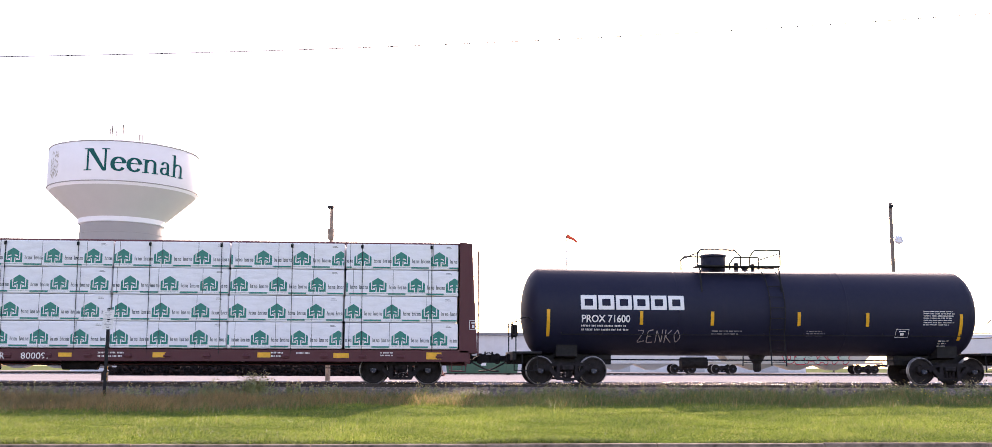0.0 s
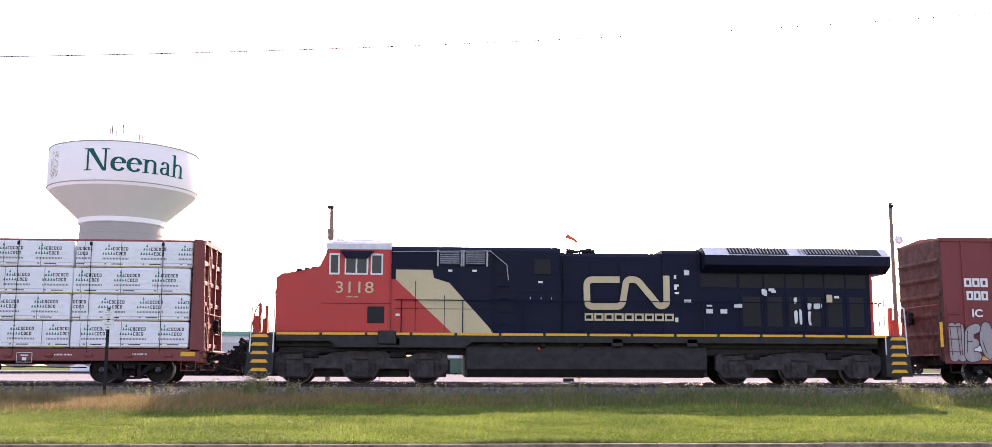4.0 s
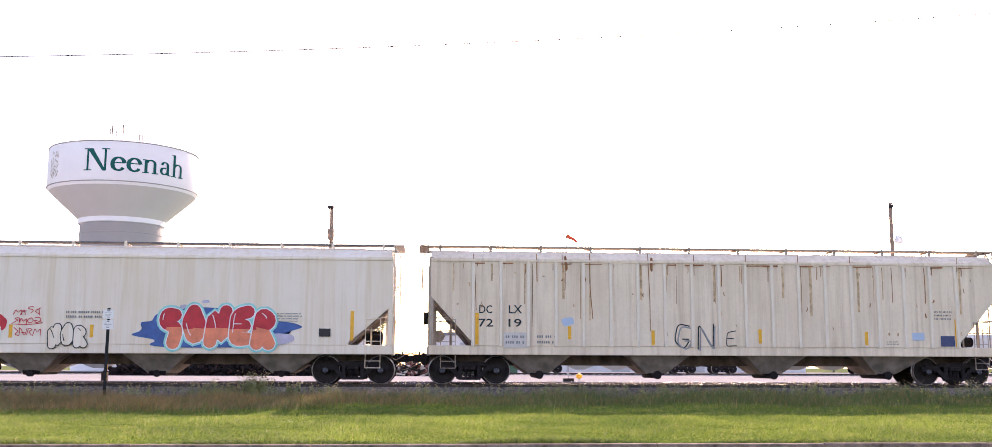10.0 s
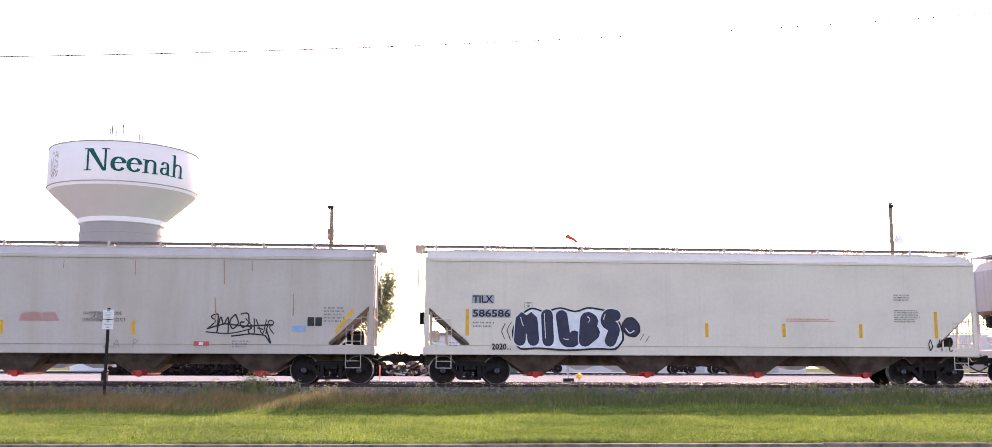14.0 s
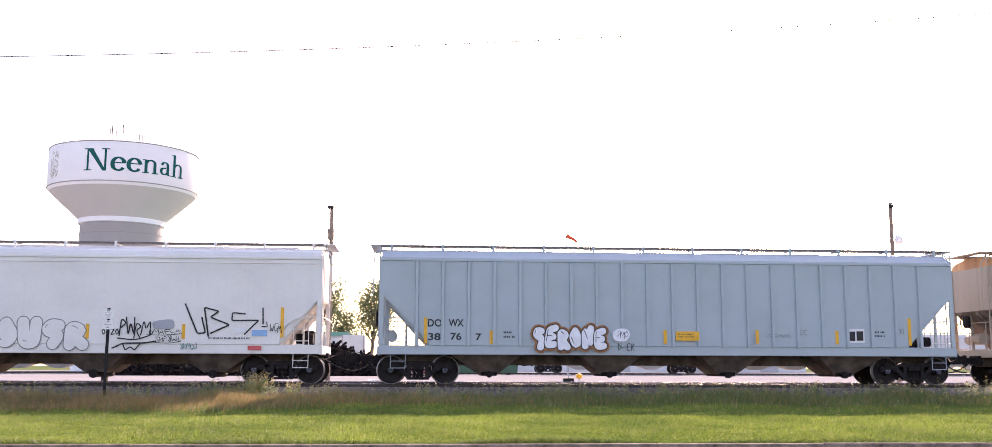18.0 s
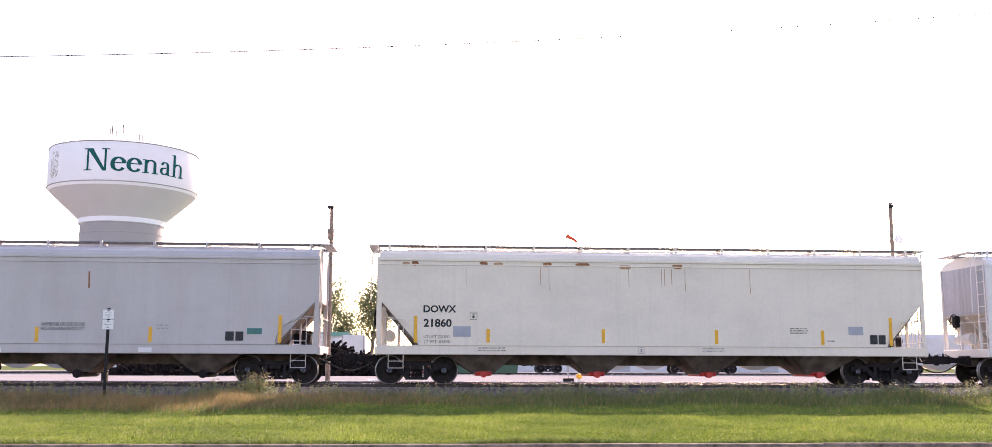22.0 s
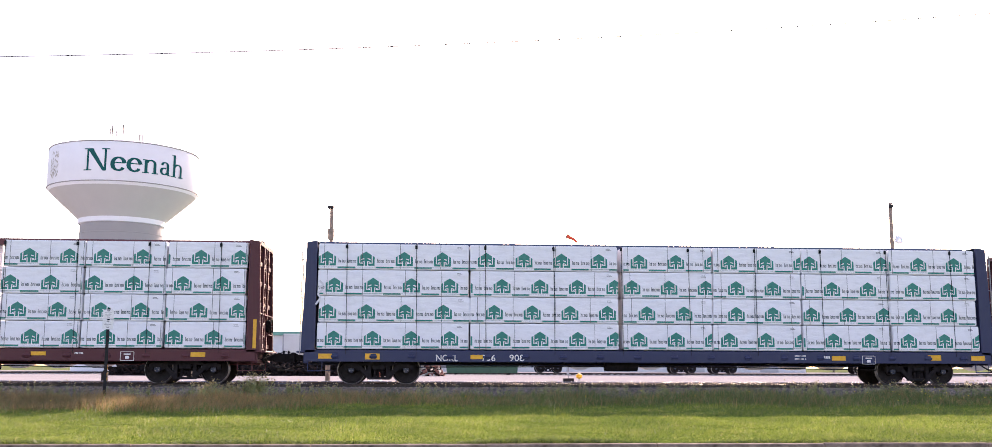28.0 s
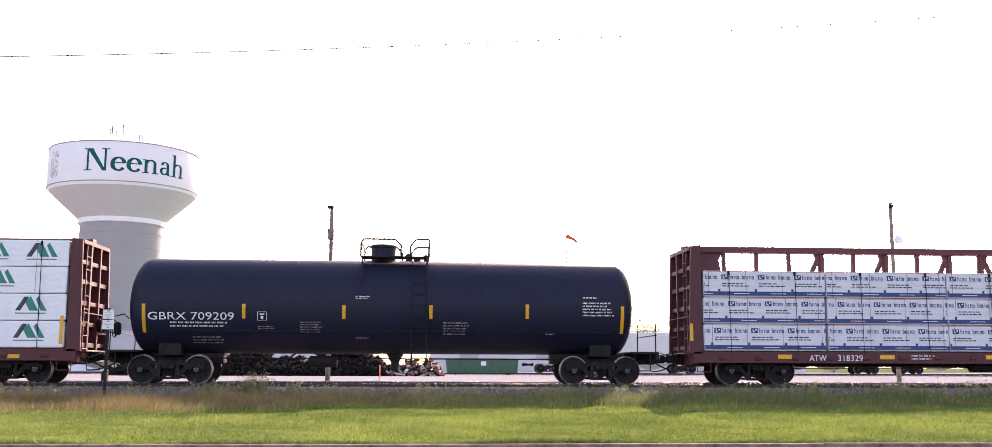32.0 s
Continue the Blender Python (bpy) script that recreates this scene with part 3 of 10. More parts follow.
def beam_mesh():
    bm = bmesh.new()
    for s in (-1, 1):
        pipe(bm, [(s * 0.37, -0.8, 0.36), (s * 0.30, 0, 0.40), (s * 0.37, 0.8, 0.36)], 0.03)
        for y in (-0.755, 0.755):
            bbox(bm, s * 0.38 - 0.04, s * 0.38 + 0.04, y - 0.05, y + 0.05, 0.28, 0.55, 0.01)
    pipe(bm, [(-0.3, 0.1, 0.3), (0.3, 0.1, 0.25)], 0.02)
    return mesh_of("brake_beam", bm, M_STEEL)


ME_WHEEL, ME_FRAME, ME_SPRING, ME_BOLSTER, ME_BEAM = wheel_mesh(0.457), side_frame_mesh(), spring_mesh(), bolster_mesh(), beam_mesh()


def truck(car, x):
    t = attach("truck", ME_BOLSTER, car, "", pose(x, 0, 0))
    for s in (-1, 1):
        attach("side_frame", ME_FRAME, t, "", pose(0, s * 1.0, 0))
        attach("spring_group", ME_SPRING, t, "", pose(0, s * 1.0, 0))
        w = attach("wheelset", ME_WHEEL, t, "", pose(s * 0.89, 0, 0.457))
        WHEELSETS.append((w, s * 0.89, 0.457, car))
    attach("brake_beam", ME_BEAM, t)
    return t


def coupler_mesh(reach):
    bm = bmesh.new()
    bbox(bm, 0, reach - 0.42, -0.09, 0.09, 0.74, 0.94, 0.02)
    prism(bm, [(reach - 0.45, -0.10), (reach - 0.30, -0.18), (reach - 0.05, -0.20), (reach, -0.12), (reach - 0.10, 0.0), (reach + 0.02, 0.10), (reach + 0.04, 0.20), (reach - 0.2, 0.22), (reach - 0.45, 0.10)], 0.70, 0.98, "z")
    bbox(bm, reach - 0.16, reach - 0.02, -0.2, -0.08, 0.66, 1.02, 0.03)
    bbox(bm, 0.0, 0.16, -0.32, 0.32, 0.66, 1.0, 0.03)
    rod(bm, (reach - 0.25, 0, 0.98), (reach - 0.25, 0, 1.08), 0.03)
    return mesh_of("coupler", bm, M_STEEL)


def hose_mesh(reach):
    bm = bmesh.new()
    pts = [(0.05 + (reach - 0.05) * k / 10, -0.42 + 0.3 * k / 10, 0.78 - 0.42 * math.sin(math.pi / 2 * k / 10) + 0.06 * (k / 10)) for k in range(11)]
    pipe(bm, pts, 0.026, 8)
    bbox(bm, -0.05, 0.1, -0.47, -0.37, 0.72, 0.84, 0.01)
    return mesh_of("air_hose", bm, M_HOSE, True)


ME_COUPLER, ME_HOSE = coupler_mesh(1.12), hose_mesh(1.08)


def couple(car, half):
    """Coupler, cut lever and air hose at both ends."""
    for s, rz in ((1, 0), (-1, 180)):
        m = pose(s * half, 0, 0, 0, 0, rz)
        attach("coupler", ME_COUPLER, car, "", m)
        attach("air_hose", ME_HOSE, car, "black rubber air hose", m)
        bm = bmesh.new()
        pipe(bm, [(s * (half + 0.02), -s * 1.35, 0.82), (s * (half + 0.12), -s * 0.9, 0.78), (s * (half + 0.35), -s * 0.3, 0.92), (s * (half + 0.8), -0.02, 1.05)], 0.014)
        part("cut_lever", bm, M_STEEL, car)


def ladder(car, x0, x1, y, z0, z1, mat, step=0.42, label="", name="ladder", r=0.013):
    bm = bmesh.new()
    for x in (x0, x1):
        bbox(bm, x - 0.011, x + 0.011, y - 0.012, y + 0.012, z0, z1, 0.004)
    z = z0 + 0.12
    while z < z1:
        rod(bm, (x0, y - 0.04, z), (x1, y - 0.04, z), r)
        z += step
    return part(name, bm, mat, car, label)


def end_ladder(car, x, y0, y1, z0, z1, mat, step=0.42, name="end_ladder"):
    bm = bmesh.new()
    for y in (y0, y1):
        bbox(bm, x - 0.012, x + 0.012, y - 0.025, y + 0.025, z0, z1, 0.004)
    z = z0 + 0.15
    while z < z1:
        rod(bm, (x, y0, z), (x, y1, z), 0.014)
        z += step
    return part(name, bm, mat, car)


def brake_wheel(car, x, y, z, s):
    bm = bmesh.new()
    n = 20
    ring = [(x, y + 0.27 * math.cos(2 * math.pi * k / n), z + 0.27 * math.sin(2 * math.pi * k / n)) for k in range(n + 1)]
    pipe(bm, ring, 0.018)
    for k in range(5):
        a = 2 * math.pi * k / 5
        rod(bm, (x - s * 0.06, y, z), (x, y + 0.26 * math.cos(a), z + 0.26 * math.sin(a)), 0.014)
    part("brake_wheel", bm, M_STEEL, car)
    bm = one(bbox, min(x, x - s * 0.22), max(x, x - s * 0.22) - 0.04, y - 0.15, y + 0.15, z - 0.2, z + 0.22, 0.05)
    part("brake_housing", bm, M_STEEL, car)


def reflector(car, x, z0, z1, w=0.1, y=SIDE - 0.006, wrap=None):
    decal("reflector", one(flat, x - w / 2, x + w / 2, z0, z1, y), M_YELLOW, car, "yellow reflective strip", wrap)


def car_thing(name, label, category, c, group):
    t = thing(name, label, category, c, TY, RZ, 0, group)
    CARS.append((t, c))
    return t


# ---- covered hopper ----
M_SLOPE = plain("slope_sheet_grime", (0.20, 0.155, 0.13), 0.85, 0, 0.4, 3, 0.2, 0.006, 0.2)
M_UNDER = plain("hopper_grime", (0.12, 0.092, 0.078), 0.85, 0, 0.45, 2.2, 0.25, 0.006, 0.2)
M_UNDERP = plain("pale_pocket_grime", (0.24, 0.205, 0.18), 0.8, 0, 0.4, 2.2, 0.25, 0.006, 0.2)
M_BOARD = plain("weathered_grating", (0.15, 0.14, 0.145), 0.7, 0.2, 0.35, 8, 0.3)


# dirt streaks over a muted blue-grey that puts skylit shade into the colour
M_ENDSHADE_GRIME = paint("end_sheet_grime", (0.47, 0.48, 0.52), 0.7, 0.35, 0.5, 0.05, (0.18, 0.09, 0.05), (0.15, 0.11, 0.085), spec=0.2, wet=(0.45, 0.8))


def hopper(label, c, L, tc, col, style="round", trim=None, board=M_BOARD, bays=4, cut=(2.78, 1.9, 1.2), gate=None, ribs=0, slope=None, eave=4.05, roof=4.37, lade=1.25, outlets="round", under=None, rib_in=None, rib=None, ends=None):
    """A covered hopper. cut: heights of the upper and lower corner of the cut-away side end, and its length."""
    car = car_thing("covered_hopper_car", label, "freight car", c, "covered hopper cars")
    trim, slope, gate = trim or col, slope or M_SLOPE, gate or M_STEEL
    h = L / 2
    e = h - 0.05                                    # end of the side sheets
    zc, z2, dx = cut
    # side sheets, roof and inner body
    bm = bmesh.new()
    z2 = z2 if style == "round" else lade + 0.2      # the straight cut runs down close to the sill
    out = [(-e, eave), (-e, zc), (-e + dx - 0.08, z2), (-e + dx + 0.04, z2 - 0.07), (-e + dx + 0.06, lade), (e - dx - 0.06, lade), (e - dx - 0.04, z2 - 0.07), (e - dx + 0.08, z2), (e, zc), (e, eave)]
    if style == "round":                            # the lower corner is swept
        def corner(s):
            pts = []
            for k in range(7):
                a = math.pi / 2 * k / 6
                pts.append((s * (e - dx - 0.05 + 0.55 * (1 - math.sin(a)) ** 1.3 - 0.06 * math.sin(a)), z2 + 0.12 - (z2 + 0.12 - lade) * (1 - math.cos(a)) ** 0.8))
            return pts
        out = [(-e, eave), (-e, zc)] + corner(-1) + [(-e + dx + 0.1, lade), (e - dx - 0.1, lade)] + corner(1)[::-1] + [(e, zc), (e, eave)]
    for s in (-1, 1):
        prism(bm, out, s * 1.55, s * 1.49)
    if style == "round":
        prof = [(-1.55, eave), (-1.545, eave + 0.06), (-1.46, eave + 0.19), (-1.2, eave + 0.30), (-0.7, roof + 0.06), (0, roof + 0.1), (0.7, roof + 0.06), (1.2, eave + 0.30), (1.46, eave + 0.19), (1.545, eave + 0.06), (1.55, eave)]
    else:
        prof = [(-1.55, eave), (-1.55, eave + 0.05), (-1.12, roof), (0, roof + 0.07), (1.12, roof), (1.55, eave + 0.05), (1.55, eave)]
    prism(bm, prof, -e, e, "x")
    prism(bm, [(-e, eave), (-e, zc), (-e + dx + 0.12, lade), (e - dx - 0.12, lade), (e, zc), (e, eave)], -1.49, 1.49)
    part("body", bm, col, car)
    for s in (-1, 1):
        part("end_sheet", one(bbox, s * (e + 0.004) - 0.006, s * (e + 0.004) + 0.006, -1.5, 1.5, zc - 0.02, eave + 0.04, 0.002), ends or M_ENDSHADE_GRIME, car, "streaked end sheet, most in a shade-toned grey")
    # eave flange
    for s in (-1, 1):
        bm = bmesh.new()
        bbox(bm, -e, e, s * 1.552 - 0.03, s * 1.552 + 0.03, eave - 0.06, eave + 0.02, 0.01)
        if style == "round":
            bbox(bm, -e, e, s * 1.552 - 0.02, s * 1.552 + 0.02, eave - 0.2, eave - 0.16, 0.006)
        part("eave_rail", bm, col, car)
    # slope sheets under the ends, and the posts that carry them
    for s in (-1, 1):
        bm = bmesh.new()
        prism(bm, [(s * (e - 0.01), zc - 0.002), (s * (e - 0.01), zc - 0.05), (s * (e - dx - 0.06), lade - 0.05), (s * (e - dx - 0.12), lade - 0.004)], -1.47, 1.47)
        part("slope_sheet", bm, slope, car, "sloped end sheet, most darker than the sides")
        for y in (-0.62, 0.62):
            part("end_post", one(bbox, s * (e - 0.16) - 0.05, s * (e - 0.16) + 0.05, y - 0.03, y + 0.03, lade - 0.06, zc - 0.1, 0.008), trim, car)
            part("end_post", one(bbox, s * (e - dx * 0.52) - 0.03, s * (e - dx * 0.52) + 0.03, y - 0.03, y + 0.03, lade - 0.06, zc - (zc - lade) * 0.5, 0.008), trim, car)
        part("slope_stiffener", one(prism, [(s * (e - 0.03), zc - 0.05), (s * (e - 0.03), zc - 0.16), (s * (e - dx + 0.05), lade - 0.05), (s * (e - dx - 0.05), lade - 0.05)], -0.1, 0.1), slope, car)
    # side sills and end platforms
    for s in (-1, 1):
        bm = bmesh.new()
        bbox(bm, -h, h, s * 1.47 - 0.06, s * 1.47 + 0.06, 0.95, lade, 0.015)
        part("side_sill", bm, col, car)
        bm = bmesh.new()
        bbox(bm, min(s * h, s * (h - 1.2)), max(s * h, s * (h - 1.2)), -1.4, 1.4, 1.14, 1.19, 0.01)
        bbox(bm, s * h - 0.06, s * h + 0.06, -1.5, 1.5, 0.93, 1.22, 0.02)
        part("end_platform", bm, trim, car)
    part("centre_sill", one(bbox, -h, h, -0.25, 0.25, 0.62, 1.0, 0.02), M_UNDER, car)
    # outlet pockets
    pw = tc * 0.24
    for k in range(bays):
        x = pw * (k - (bays - 1) / 2)
        bm = bmesh.new()
        wl, wr, w1 = 1.3 if k == 0 else 1.05, 1.3 if k == bays - 1 else 1.05, 0.32
        top, bot = 0.97, 0.34
        for a, b_ in ((-1.32, 1.32),):
            lo = [bm.verts.new(p) for p in ((x - w1, -0.78, bot), (x + w1, -0.78, bot), (x + w1, 0.78, bot), (x - w1, 0.78, bot))]
            hi = [bm.verts.new(p) for p in ((x - wl, a, top), (x + wr, a, top), (x + wr, b_, top), (x - wl, b_, top))]
            for i in range(4):
                bm.faces.new((lo[i], lo[(i + 1) % 4], hi[(i + 1) % 4], hi[i]))
            bm.faces.new(lo[::-1])
            bm.faces.new(hi)
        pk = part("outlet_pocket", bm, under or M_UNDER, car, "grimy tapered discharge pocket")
        bm = bmesh.new()
        if outlets == "round":
            rod(bm, (x, -0.98, 0.31), (x, 0.98, 0.31), 0.11, 14)
            bbox(bm, x - 0.30, x + 0.30, -0.8, 0.8, 0.33, 0.40, 0.02)
            rod(bm, (x, -1.02, 0.31), (x, -0.98, 0.31), 0.14, 14)
        else:
            bbox(bm, x - 0.27, x + 0.27, -0.84, 0.84, 0.27, 0.42, 0.03)
            rod(bm, (x, -0.98, 0.32), (x, -0.8, 0.32), 0.11, 12)
            rod(bm, (x - 0.22, -0.9, 0.38), (x + 0.22, -0.9, 0.38), 0.03)
        part("outlet_gate", bm, gate, pk)
    # running boards on brackets, hatches
    zb = roof + 0.16
    for s in (-1, 1):
        bm = bmesh.new()
        bbox(bm, -h - 0.05, h + 0.05, s * 0.78 - 0.22, s * 0.78 + 0.22, zb, zb + 0.05, 0.01)
        part("running_board", bm, board, car, "steel grating running board")
    n = 12
    me = None
    for k in range(n):
        x = -h + 0.35 + (L - 0.7) * k / (n - 1)
        if me is None:
            bm = bmesh.new()
            prism(bm, [(-1.12, roof - 0.16), (-1.12, zb + 0.06), (-1.08, zb + 0.06), (-1.08, zb), (-0.5, zb), (-0.5, zb - 0.04), (-1.08, zb - 0.04), (-1.08, roof - 0.16)], -0.035, 0.035, "x")
            me = mesh_of("board_bracket", bm, trim)
        for rz in (0, 180):
            attach("board_bracket", me, car, "", pose(x, 0, 0, 0, 0, rz))
    if not ribs:
        part("hatch_trough", one(bbox, -h * 0.9, h * 0.9, -0.34, 0.34, roof + 0.02, roof + 0.15, 0.03), col, car)
    me = None
    for k in range(8 if ribs else 0):
        x = -h * 0.86 + h * 1.72 * k / 7
        if me is None:
            bm = bmesh.new()
            lathe(bm, [(roof, 0.40), (roof + 0.12, 0.40), (roof + 0.14, 0.44), (roof + 0.17, 0.44), (roof + 0.22, 0.30), (roof + 0.23, 0.0)], 18, "z")
            me = mesh_of("hatch", bm, col)
        attach("hatch", me, car, "", pose(x, 0, -0.10))
    # ribs on the sides
    if ribs:
        me = None
        for s in (-1, 1):
            for k in range(ribs):
                ri = rib_in or dx + 0.03
                x = -e + ri + (2 * e - 2 * ri) * k / (ribs - 1)
                if me is None:
                    bm = bmesh.new()
                    prism(bm, [(-0.06, 0), (-0.042, -0.085), (0.042, -0.085), (0.06, 0)], lade - 0.02, eave - 0.07, "z")
                    me = mesh_of("side_rib", bm, rib or col)
                attach("side_rib", me, car, "", pose(x, s * 1.551, 0, 0, 0, 0 if s < 0 else 180))
    # ends: corner posts, ladders, grab rails, brake gear
    for s in (-1, 1):
        for y in (-1.5, 1.5):
            bm = bmesh.new()
            bbox(bm, s * (h - 0.07) - 0.07, s * (h - 0.07) + 0.07, y - 0.045, y + 0.045, lade, eave + 0.08, 0.008)
            part("corner_post", bm, trim, car)
        end_ladder(car, s * (h + 0.02), -1.42, -0.98, lade, zb, trim)
        ladder(car, s * (h - 0.62) - 0.24, s * (h - 0.62) + 0.24, SIDE - 0.005, lade, lade + 0.85, trim, 0.36)
        for y in (-1.45, 1.45):
            part("handrail", one(pipe, [(s * (h - 0.04), y, lade), (s * (h + 0.02), y, lade + 0.9), (s * (h - 0.9), y, lade + 0.9)], 0.017), trim, car)
        part("handrail", one(pipe, [(s * (h + 0.02), -1.45, lade + 0.9), (s * (h + 0.02), 1.45, lade + 0.9)], 0.017), trim, car)
        for y in (-0.6, 0.5):
            part("rail_post", one(pipe, [(s * (h - 0.02), y, lade), (s * (h - 0.02), y, lade + 0.9)], 0.017), trim, car)
        for y in (SIDE, 1.55):
            bm = bmesh.new()
            pipe(bm, [(s * (h - 0.86), y, 0.97), (s * (h - 0.86), y, 0.52), (s * (h - 0.38), y, 0.52), (s * (h - 0.38), y, 0.97)], 0.013)
            pipe(bm, [(s * (h - 0.86), y, 0.74), (s * (h - 0.38), y, 0.74)], 0.012)
            part("sill_step", bm, trim, car)
        part("grab_pipe", one(pipe, [(s * (h + 0.03), -0.98, zb - 0.05), (s * (h + 0.22), -0.98, zb - 0.35), (s * (h + 0.24), -0.98, zc)], 0.02), trim, car)
        bm = bmesh.new()
        bbox(bm, min(s * h, s * (h + 0.34)), max(s * h, s * (h + 0.34)), -1.1, 1.1, zb, zb + 0.04, 0.008)
        part("roof_end_platform", bm, trim, car)
    brake_wheel(car, -h - 0.16, 0.45, lade + 0.95, -1)
    bm = bmesh.new()
    rod(bm, (-h + 0.35, 0.1, lade + 0.35), (-h + 0.35, 1.1, lade + 0.35), 0.2, 14)
    part("air_reservoir", bm, trim, car)
    bm = bmesh.new()
    rod(bm, (h - 0.9, -0.4, lade + 0.22), (h - 0.35, -0.4, lade + 0.22), 0.17, 14)
    part("brake_cylinder", bm, M_STEEL, car)
    part("control_valve", one(bbox, h - 0.75, h - 0.4, 0.2, 0.55, lade - 0.05, lade + 0.5, 0.02), M_STEEL, car)
    for s in (-1, 1):
        truck(car, s * tc / 2)
    couple(car, h)
    return car


# ---- centre-beam flat car ----
def centre_beam(label, c, L, tc, col, top=4.75, loaded=True, flare=0.05, gap=None):
    car = car_thing("centre_beam_flat_car", label, "freight car", c, "centre-beam flat cars")
    h = L / 2
    for s in (-1, 1):
        bm = bmesh.new()
        prism(bm, [(s * 1.45, 0.72), (s * 1.45, 1.08), (s * 1.30, 1.12), (s * 1.30, 1.04), (s * 1.38, 1.02), (s * 1.38, 0.78), (s * 1.30, 0.76), (s * 1.30, 0.72)], -h, h, "x")
        part("side_sill", bm, col, car)
    bm = bmesh.new()
    prism(bm, [(-1.38, 1.02), (-1.38, 1.09), (0, 1.05), (1.38, 1.09), (1.38, 1.02), (0, 0.97)], -h + 0.1, h - 0.1, "x")
    part("deck", bm, col, car)
    part("centre_sill", one(bbox, -h, h, -0.3, 0.3, 0.60, 1.0, 0.02), col, car)
    n, pitch = 18, 1.168 * L / 22.9
    me = mesh_of("floor_beam", one(prism, [(-1.38, 0.8), (-0.3, 0.66), (0.3, 0.66), (1.38, 0.8), (1.38, 1.0), (-1.38, 1.0)], -0.02, 0.02, "x"), col)
    me2 = mesh_of("beam_post", one(bbox, -0.06, 0.06, -0.08, 0.08, 1.05, top - 0.1, 0.01), col)
    for k in range(n):
        x = (k - (n - 1) / 2) * pitch
        attach("floor_beam", me, car, "", pose(x, 0, 0))
        if not gap or not gap[0] < x < gap[1]:
            attach("beam_post", me2, car, "", pose(x, 0, 0))
    bm = bmesh.new()
    bbox(bm, -h + 0.05, h - 0.05, -0.2, 0.2, top - 0.21, top, 0.02)
    part("top_chord", bm, col, car)
    for a, b_ in ((-h + 0.1, gap[0]), (gap[1], h - 0.1)) if gap else ((-h + 0.1, h - 0.1),):
        part("middle_chord", one(bbox, a, b_, -0.1, 0.1, 3.05, 3.17, 0.01), col, car)
    # knee braces below the top chord, leaning outwards but for the middle pair
    meb = mesh_of("knee_brace", one(prism, [(-0.10, top - 0.20), (0.27, top - 0.20), (0.20, top - 0.34), (0.23, top - 0.46), (0.80, top - 1.60), (0.66, top - 1.60), (0.11, top - 0.56), (0.09, top - 1.60), (-0.10, top - 1.60)], -0.05, 0.05), col)
    for k in (-5.5, -3.5, -1.5, -0.5, 0.5, 1.5, 3.5, 5.5):
        if not gap or not gap[0] < k * pitch + 0.3 < gap[1] + 0.3:
            attach("knee_brace", meb, car, "", pose(k * pitch, 0, 0, 0, 0, 0 if k > 1 or k == -0.5 else 180))
    for s in (-1, 1):
        part("end_gusset", one(prism, [(s * (h - 0.3), top - 0.20), (s * (h - 1.50), top - 0.20), (s * (h - 1.33), top - 0.45), (s * (h - 1.40), top - 0.80), (s * (h - 1.40), top - 1.2), (s * (h - 0.3), top - 1.2)], -0.04, 0.04), col, car)
    # cable winches under the sill edge
    bm = bmesh.new()
    bbox(bm, -0.10, 0.10, -0.03, 0.06, 0.80, 0.98, 0.02)
    rod(bm, (-0.12, -0.01, 0.88), (0.12, -0.01, 0.88), 0.045, 8)
    mew = mesh_of("cable_winch", bm, col)
    for s in (-1, 1):
        for k in range(18):
            attach("cable_winch", mew, car, "", pose(-h + 0.95 + (L - 1.9) * k / 17, s * 1.44, 0, 0, 0, 0 if s < 0 else 180))
    # bulkheads with their pocketed outer faces
    for s in (-1, 1):
        xi, xo = s * (h - 0.30), s * (h + flare)
        bt = top - 0.11
        bulk = part("bulkhead", one(bbox, min(xi, xi + s * 0.04), max(xi, xi + s * 0.04), -1.42, 1.42, 1.0, bt, 0.008), col, car)
        for y in (-1.40, 1.40):
            part("bulkhead_side", one(prism, [(xi - s * 0.003, 1.02), (xi - s * 0.003, bt + 0.003), (xo - s * 0.02, bt - 0.05), (xo + s * (0.04 + flare), 1.02)], y - 0.05, y + 0.05), col, bulk)
        part("bulkhead_cap", one(prism, [(xi, bt + 0.006), (xo, bt - 0.034), (xo, bt - 0.16), (xi, bt - 0.12)], -1.34, 1.34), col, bulk)
        for y in (-0.47, 0.47):
            part("bulkhead_post", one(bbox, min(xi, xo), max(xi, xo) - 0.0, y - 0.06, y + 0.06, 1.0, bt - 0.13, 0.01), col, bulk)
        for z in (1.15, 1.82, 2.5, 3.18, 3.82):
            part("bulkhead_rib", one(bbox, min(xi, xo - s * 0.05), max(xi, xo - s * 0.05), -1.38, 1.38, z, z + 0.14, 0.01), col, bulk)
        end_ladder(car, s * (h + 0.08 + 2 * flare), -1.4, -0.98, 0.95, top - 0.36, M_GALV if "navy" in label else col)
        for z, y0, y1 in ((2.25, -1.4, 1.4), (1.62, 0.4, 1.3)):
            part("grab_iron", one(pipe, [(s * (h + 0.02), y0, z), (s * (h + 0.09), y0, z), (s * (h + 0.09), y1, z), (s * (h + 0.02), y1, z)], 0.015), col, car)
        bm = bmesh.new()
        bbox(bm, min(s * h, s * (h + 0.3)), max(s * h, s * (h + 0.3)), -1.3, 1.3, 1.0, 1.05, 0.008)
        part("end_walk", bm, col, car)
        for y in (-1.46, 1.46):
            part("sill_step", one(pipe, [(s * (h - 0.55), y, 0.75), (s * (h - 0.55), y, 0.42), (s * (h - 0.1), y, 0.42), (s * (h - 0.1), y, 0.75)], 0.017), col, car)
        part("end_sill", one(bbox, s * (h - 0.02) - 0.08, s * (h - 0.02) + 0.08, -1.4, 1.4, 0.66, 1.02, 0.02), col, car)
